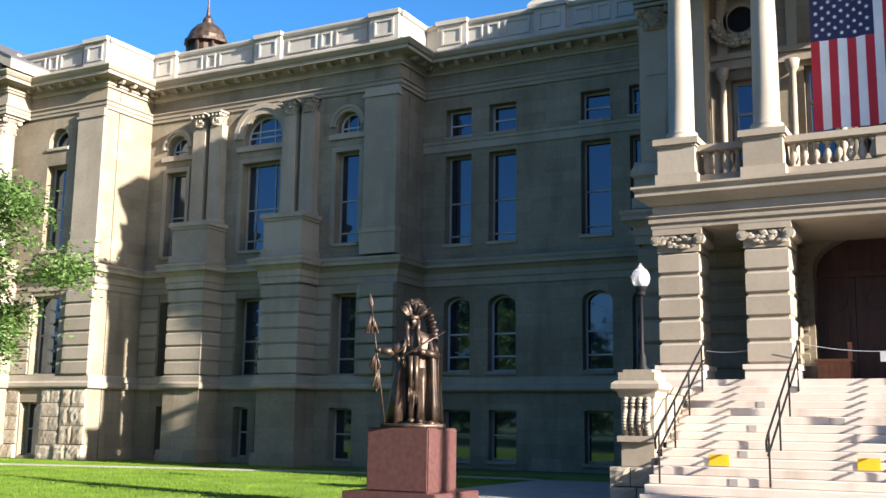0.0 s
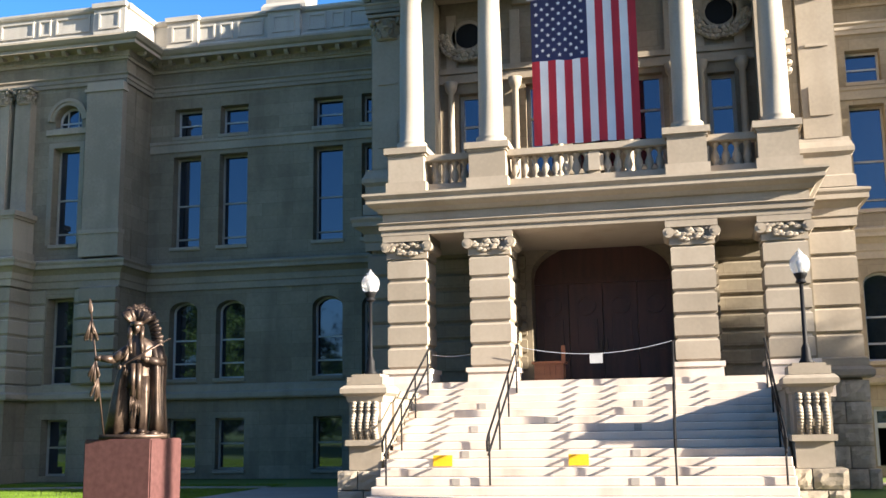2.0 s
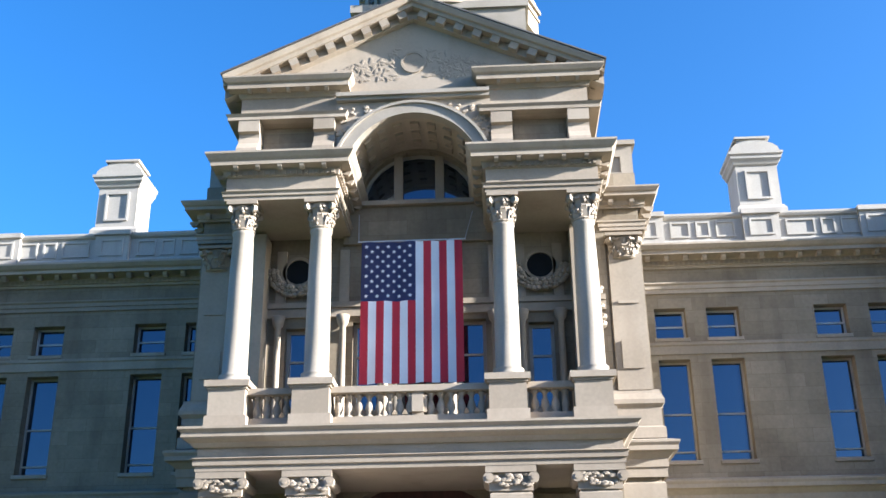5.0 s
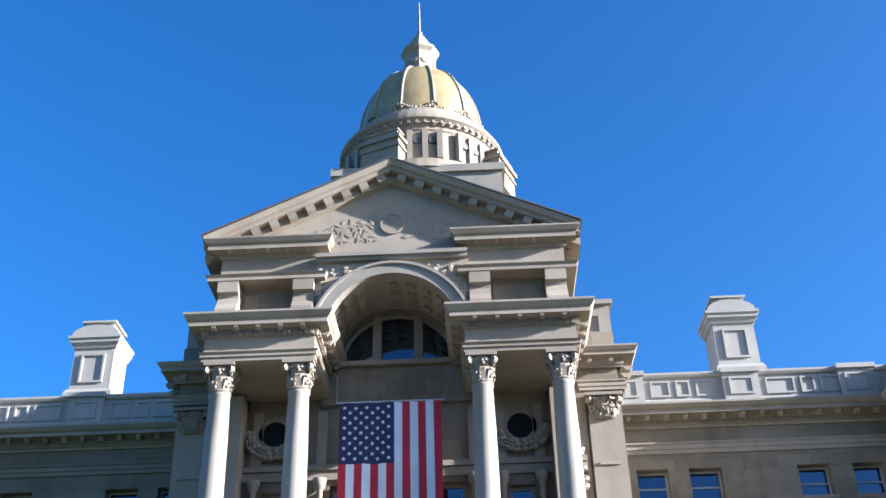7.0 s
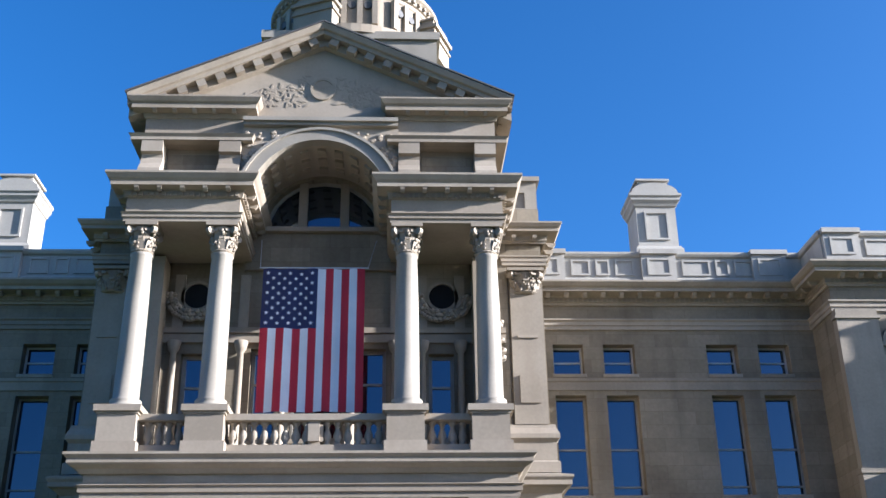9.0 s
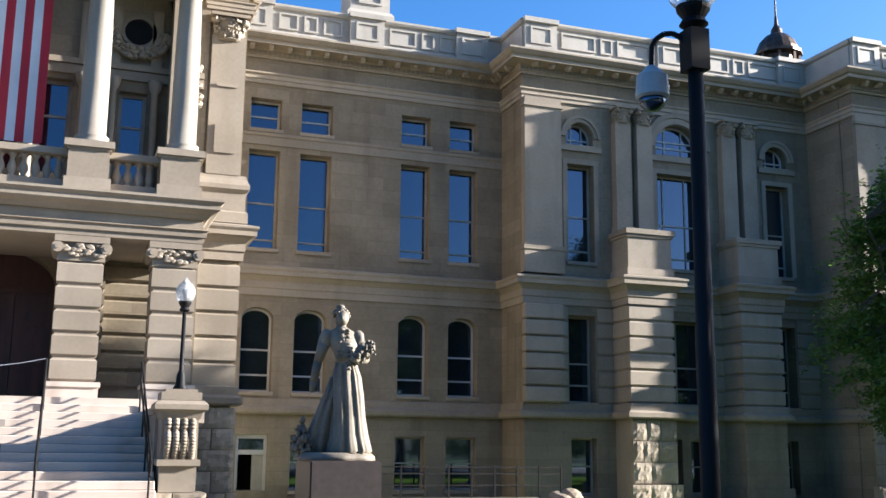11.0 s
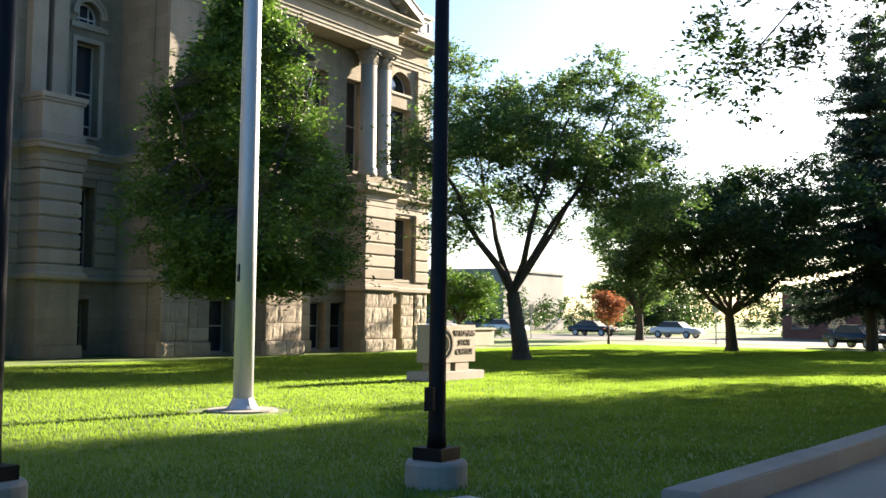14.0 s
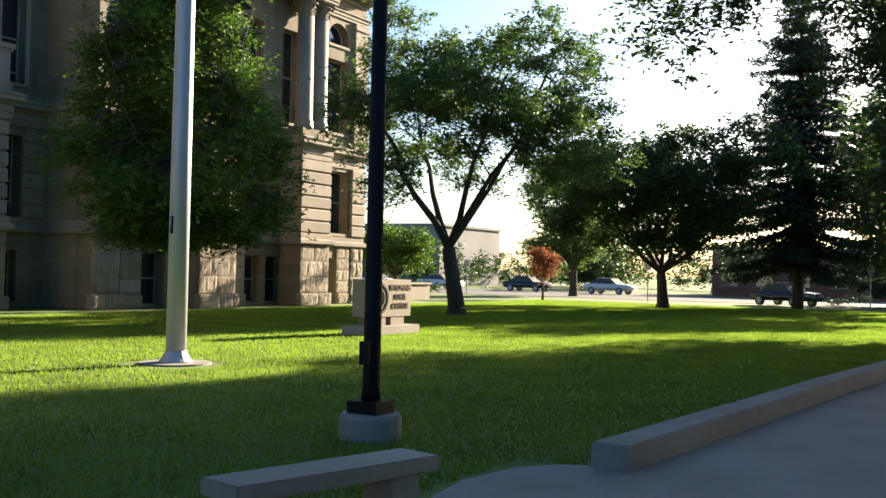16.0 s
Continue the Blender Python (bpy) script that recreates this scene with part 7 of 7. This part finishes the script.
# Trees out of view, added to block sky light and darken window reflections.
for k, (x, y, a) in enumerate(((-38, -50, 0), (-24, -56, 50), (-11, -49, 110), (2, -58, 200), (14, -51, 290), (27, -57, 20), (-50, -42, 150), (30, -43, 75), (9, -41, 240), (13.5, -36.5, 170), (20, -46, 10))):
    if k == 0:
        south = broad(x, y, 3.4, (0, 0, 10.0), (7.6, 7.6, 6.4), 11, 420, 26, 0.26, LEAF_DARK, "large shade tree south of the forecourt", 31, 0.45, clump=0.75, group="south trees")
    else:
        copy_thing(south, pose(x, y, 0, 0, 0, a))
broad(78.0, 6.5, 2.0, (0, 0, 6.4), (3.8, 3.8, 4.8), 8, 360, 40, 0.15, LEAF_PALE, "pale yellow-green tree beyond the lawn", 15, 0.3, clump=0.6, blobs=18, blob_r=1.4)
broad(64.5, 3.0, 1.1, (0, 0, 2.3), (1.0, 1.0, 1.2), 5, 70, 30, 0.09, LEAF_RED, "small russet-leaved tree on the far lawn", 16, 0.07, clump=0.3)
broad(68.0, 16.5, 1.2, (0, 0, 3.2), (3.2, 3.2, 2.2), 7, 240, 36, 0.13, LEAF, "rounded green tree beyond the building", 17, 0.2, clump=0.5)


def turf(label, x0, x1, y0, y1, n, seed, skip):
    """Dense short upright blades of a mown lawn, thinning with distance, one mesh."""
    rnd = np.random.RandomState(seed)
    x = x0 + (x1 - x0) * rnd.uniform(0, 1, n) ** 1.7
    y = rnd.uniform(y0, y1, n)
    keep = skip(x, y)
    x, y = x[keep], y[keep]
    n = len(x)
    d = np.abs(x - x0)
    a, h, w = rnd.normal(1.3, 0.35, n), rnd.uniform(0.016, 0.04, n), rnd.uniform(0.006, 0.013, n) * (1 + d * 0.06)
    tip = rnd.normal(0, 0.018, (n, 2))
    v = np.stack([np.stack([x - np.cos(a) * w, y - np.sin(a) * w, np.full(n, -0.025)], 1), np.stack([x + np.cos(a) * w, y + np.sin(a) * w, np.full(n, -0.025)], 1), np.stack([x + tip[:, 0], y + tip[:, 1], h], 1)], 1).reshape(-1, 3)
    me = bpy.data.meshes.new("grass_blades")
    me.from_pydata(v.tolist(), [], np.arange(3 * n).reshape(n, 3).tolist())
    me.materials.append(BLADE)
    tagged(new("grass_blades", me), label, "grass", "", "stuff")


BLADE = leaf_material("grass blades", (0.086, 0.150, 0.020), (0.185, 0.29, 0.042), 0.9, 0.08, 0.3, 0.6)
turf("short mown grass on the east lawn", 6.4, 64.0, -22.6, 3.0, 420000, 3,
     lambda x, y: (x > 6.75 + np.clip((-19 - y) * 0.44, 0, 3)) & (y > -21.55 - np.clip(x - 10.9, 0, 99) * 0.05) & ~((y > -9.2) & (y < -6.8) & (x < 6.5 + (y + 9) * 1.82)) & ~((y >= -6.8) & (x < 10.7 + (y + 6.8) * 0.69)) & ((x - 15.5) ** 2 + (y + 12.2) ** 2 > 0.8) & ~((x < 10.8) & (y < -20.95)))


turf("short mown grass on the west lawn", -6.3, -46.0, -14.0, 8.0, 200000, 4,
     lambda x, y: ~((x > -10.0) & (y > -4.7)) & (np.abs(y - np.interp(x, (-60, -28.3, -21.7, -15.9, -9.9), (-7.9, 0.67, 2.6, 4.15, 4.37))) > 0.3) & ~((x > -8.8) & (x < -6.5) & (y > -8.5) & (y < -6.3)) & (y < np.where(x < -28.5, 4.4, 6.2)))

# ---- far side of the street ----
def car(x, y, turn, paint, label):
    """A saloon car: body with wheel arches, cabin with windows, wheels, lights."""
    c = tagged(new("car"), label, "car", "parked cars")
    c.matrix_basis = pose(x, y, 0, 0, 0, turn)
    bm = bmesh.new()
    side = [(-2.25, 0.35), (-2.3, 0.62), (-2.2, 0.82), (-1.1, 0.92), (1.35, 0.94), (2.2, 0.9), (2.28, 0.6), (2.2, 0.35)]
    A = [bm.verts.new((u, -0.88, v)) for u, v in side]
    B = [bm.verts.new((u, 0.88, v)) for u, v in side]
    bm.faces.new(A)
    bm.faces.new(B[::-1])
    for i in range(len(side)):
        j = (i + 1) % len(side)
        bm.faces.new((A[i], B[i], B[j], A[j]))
    bmesh.ops.bevel(bm, geom=bm.edges[:], offset=0.07, segments=2, affect="EDGES")
    body = smooth(part("body", bm, paint, c))
    bm = bmesh.new()
    lo = [(-1.15, -0.8, 0.9), (1.7, -0.8, 0.92), (1.7, 0.8, 0.92), (-1.15, 0.8, 0.9)]
    hi = [(-0.4, -0.6, 1.4), (0.95, -0.6, 1.4), (0.95, 0.6, 1.4), (-0.4, 0.6, 1.4)]
    L, H = [bm.verts.new(p) for p in lo], [bm.verts.new(p) for p in hi]
    bm.faces.new(H)
    for i in range(4):
        j = (i + 1) % 4
        bm.faces.new((L[i], L[j], H[j], H[i]))
    part("window_band", bm, ROOF, c)
    bm = boxes((-0.42, 0.97, -0.61, 0.61, 1.4, 1.44))
    part("roof", bm, paint, c)
    for u in (-1.4, 1.4):
        for v in (-0.8, 0.8):
            w = part("wheel", tube(bmesh.new(), (u, v - 0.1, 0.32), (u, v + 0.1, 0.32), 0.32, None, 18), ROOF, c)
            part("rim", tube(bmesh.new(), (u, v - 0.11, 0.32), (u, v + 0.11, 0.32), 0.19, None, 12), STEEL, w)
    for v in (-0.6, 0.6):
        part("headlight", boxes((-2.3, -2.22, v - 0.2, v + 0.2, 0.64, 0.76)), SASH, c)
        part("tail_light", boxes((2.2, 2.3, v - 0.2, v + 0.2, 0.7, 0.82)), RED, c)


SILVER = surface("silver car paint", (0.42, 0.43, 0.45), (0.52, 0.53, 0.55), 1, 40, 0.25, 0.5, 0)
CARWHITE = surface("white car paint", (0.68, 0.68, 0.68), (0.76, 0.76, 0.76), 1, 40, 0.25, 0, 0)
DARKCAR = surface("dark grey car paint", (0.045, 0.047, 0.05), (0.08, 0.08, 0.085), 1, 40, 0.22, 0.4, 0)
car(91.0, 8.4, 80, CARWHITE, "pale saloon parked along the street")
car(89.0, 32.0, 84, CARWHITE, "white saloon parked along the street")
car(90.0, 25.2, 84, CARWHITE, "white saloon parked along the street")
car(70.5, -11.0, 58, DARKCAR, "dark grey saloon near the spruce")
car(93.0, 17.4, 84, DARKCAR, "dark saloon parked along the street")

BRICK = surface("red brown brickwork", (0.16, 0.06, 0.045), (0.26, 0.10, 0.075), 0.5, 6, 0.9, 0, 0.1, 0.01)
PLASTER = surface("grey rendered wall", (0.20, 0.195, 0.19), (0.28, 0.275, 0.27), 0.3, 6, 0.9, 0, 0.1, 0.01)


def far_house(x0, x1, y0, y1, h, mat, label, floors, n):
    """A plain block across the street: walls, flat roof with coping, rows of windows on its west side."""
    f = tagged(new("far_building"), label, "building", "buildings across the street")
    part("wall", boxes((x0, x1, y0, y1, -0.1, h)), mat, f)
    part("roof", boxes((x0 - 0.2, x1 + 0.2, y0 - 0.2, y1 + 0.2, h, h + 0.3)), PLASTER, f)
    for k in range(floors):
        z = 1.0 + k * (h - 0.6) / floors
        for i in range(n):
            y = y0 + (y1 - y0) * (i + 0.5) / n
            w = part("window", boxes((x0 - 0.06, x0 - 0.02, y - 0.75, y + 0.75, z, z + 1.5)), GLASS, f)
            part("sill", boxes((x0 - 0.14, x0 - 0.02, y - 0.85, y + 0.85, z - 0.12, z)), CONCRETE, w)


far_house(101, 116, -24, 2, 4.2, BRICK, "low red brick building across the street", 1, 8)
far_house(112, 128, 38, 50, 7.2, PLASTER, "grey flat-roofed block beyond the trees", 2, 5)


def far_trees():
    """The wooded edge of the town, all round the horizon to the east and behind."""
    rnd = random.Random(21)
    cs = []
    for i in range(260):
        a = radians(rnd.uniform(-62, 75))
        d = rnd.uniform(112, 165)
        x, y = d * math.cos(a), -20 + d * math.sin(a)
        h = rnd.uniform(2.5, 6.5)
        for k in range(14):
            b = rnd.uniform(0, 6.28)
            r = rnd.uniform(0, 3.2)
            cs.append((x + r * math.cos(b), y + r * math.sin(b), rnd.uniform(1.0, h)))
    ob = leaves("distant_trees", cs, (1.0, 1.0, 0.8), 85, 0.21, LEAF_DARK, None, 5)
    tagged(ob, "distant leafy trees along the streets", "trees", "", "stuff")
    cs = []
    for i in range(130):
        a = radians(rnd.uniform(110, 300))
        d = rnd.uniform(60, 110)
        x, y = d * math.cos(a), -30 + d * math.sin(a)
        for k in range(14):
            b, r = rnd.uniform(0, 6.28), rnd.uniform(0, 4)
            cs.append((x + r * math.cos(b), y + r * math.sin(b), rnd.uniform(1.5, 10)))
    ob = leaves("distant_trees", cs, (1.2, 1.2, 1.0), 15, 0.9, LEAF_DARK, None, 6)
    tagged(ob, "distant leafy trees south of the grounds", "trees", "", "stuff")


far_trees()


def street_bits():
    for x, y in ((70.5, -2.0), (70.5, -9.5), (70.8, 12.0), (70.4, -16.0)):
        p = tagged(new("street_sign"), "thin grey sign post beside the street", "sign post", "street signs")
        p.location = (x, y, 0)
        part("post", tube(bmesh.new(), (0, 0, 0), (0, 0, 2.6), 0.04), STEEL, p)
        part("plate", boxes((-0.03, -0.01, -0.22, 0.22, 2.1, 2.6)), SASH, p)
    cs = [(70 + (i % 3) * 0.5, 26 - 0.4 * i, 0.5 + 0.3 * (i % 2)) for i in range(30)]
    tagged(leaves("hedge", cs, (0.4, 0.3, 0.3), 60, 0.12, LEAF_DARK, None, 8), "clipped dark hedge beyond the lawn", "hedge", "", "stuff")
    b = tagged(new("planter_wall"), "tan stone planter wall near the street", "planter")
    part("wall", boxes((52.0, 56.0, 6.5, 7.2, 0, 0.9)), TRIM, b)
    part("coping", boxes((51.9, 56.1, 6.4, 7.3, 0.9, 1.0)), TRIM, b)


street_bits()
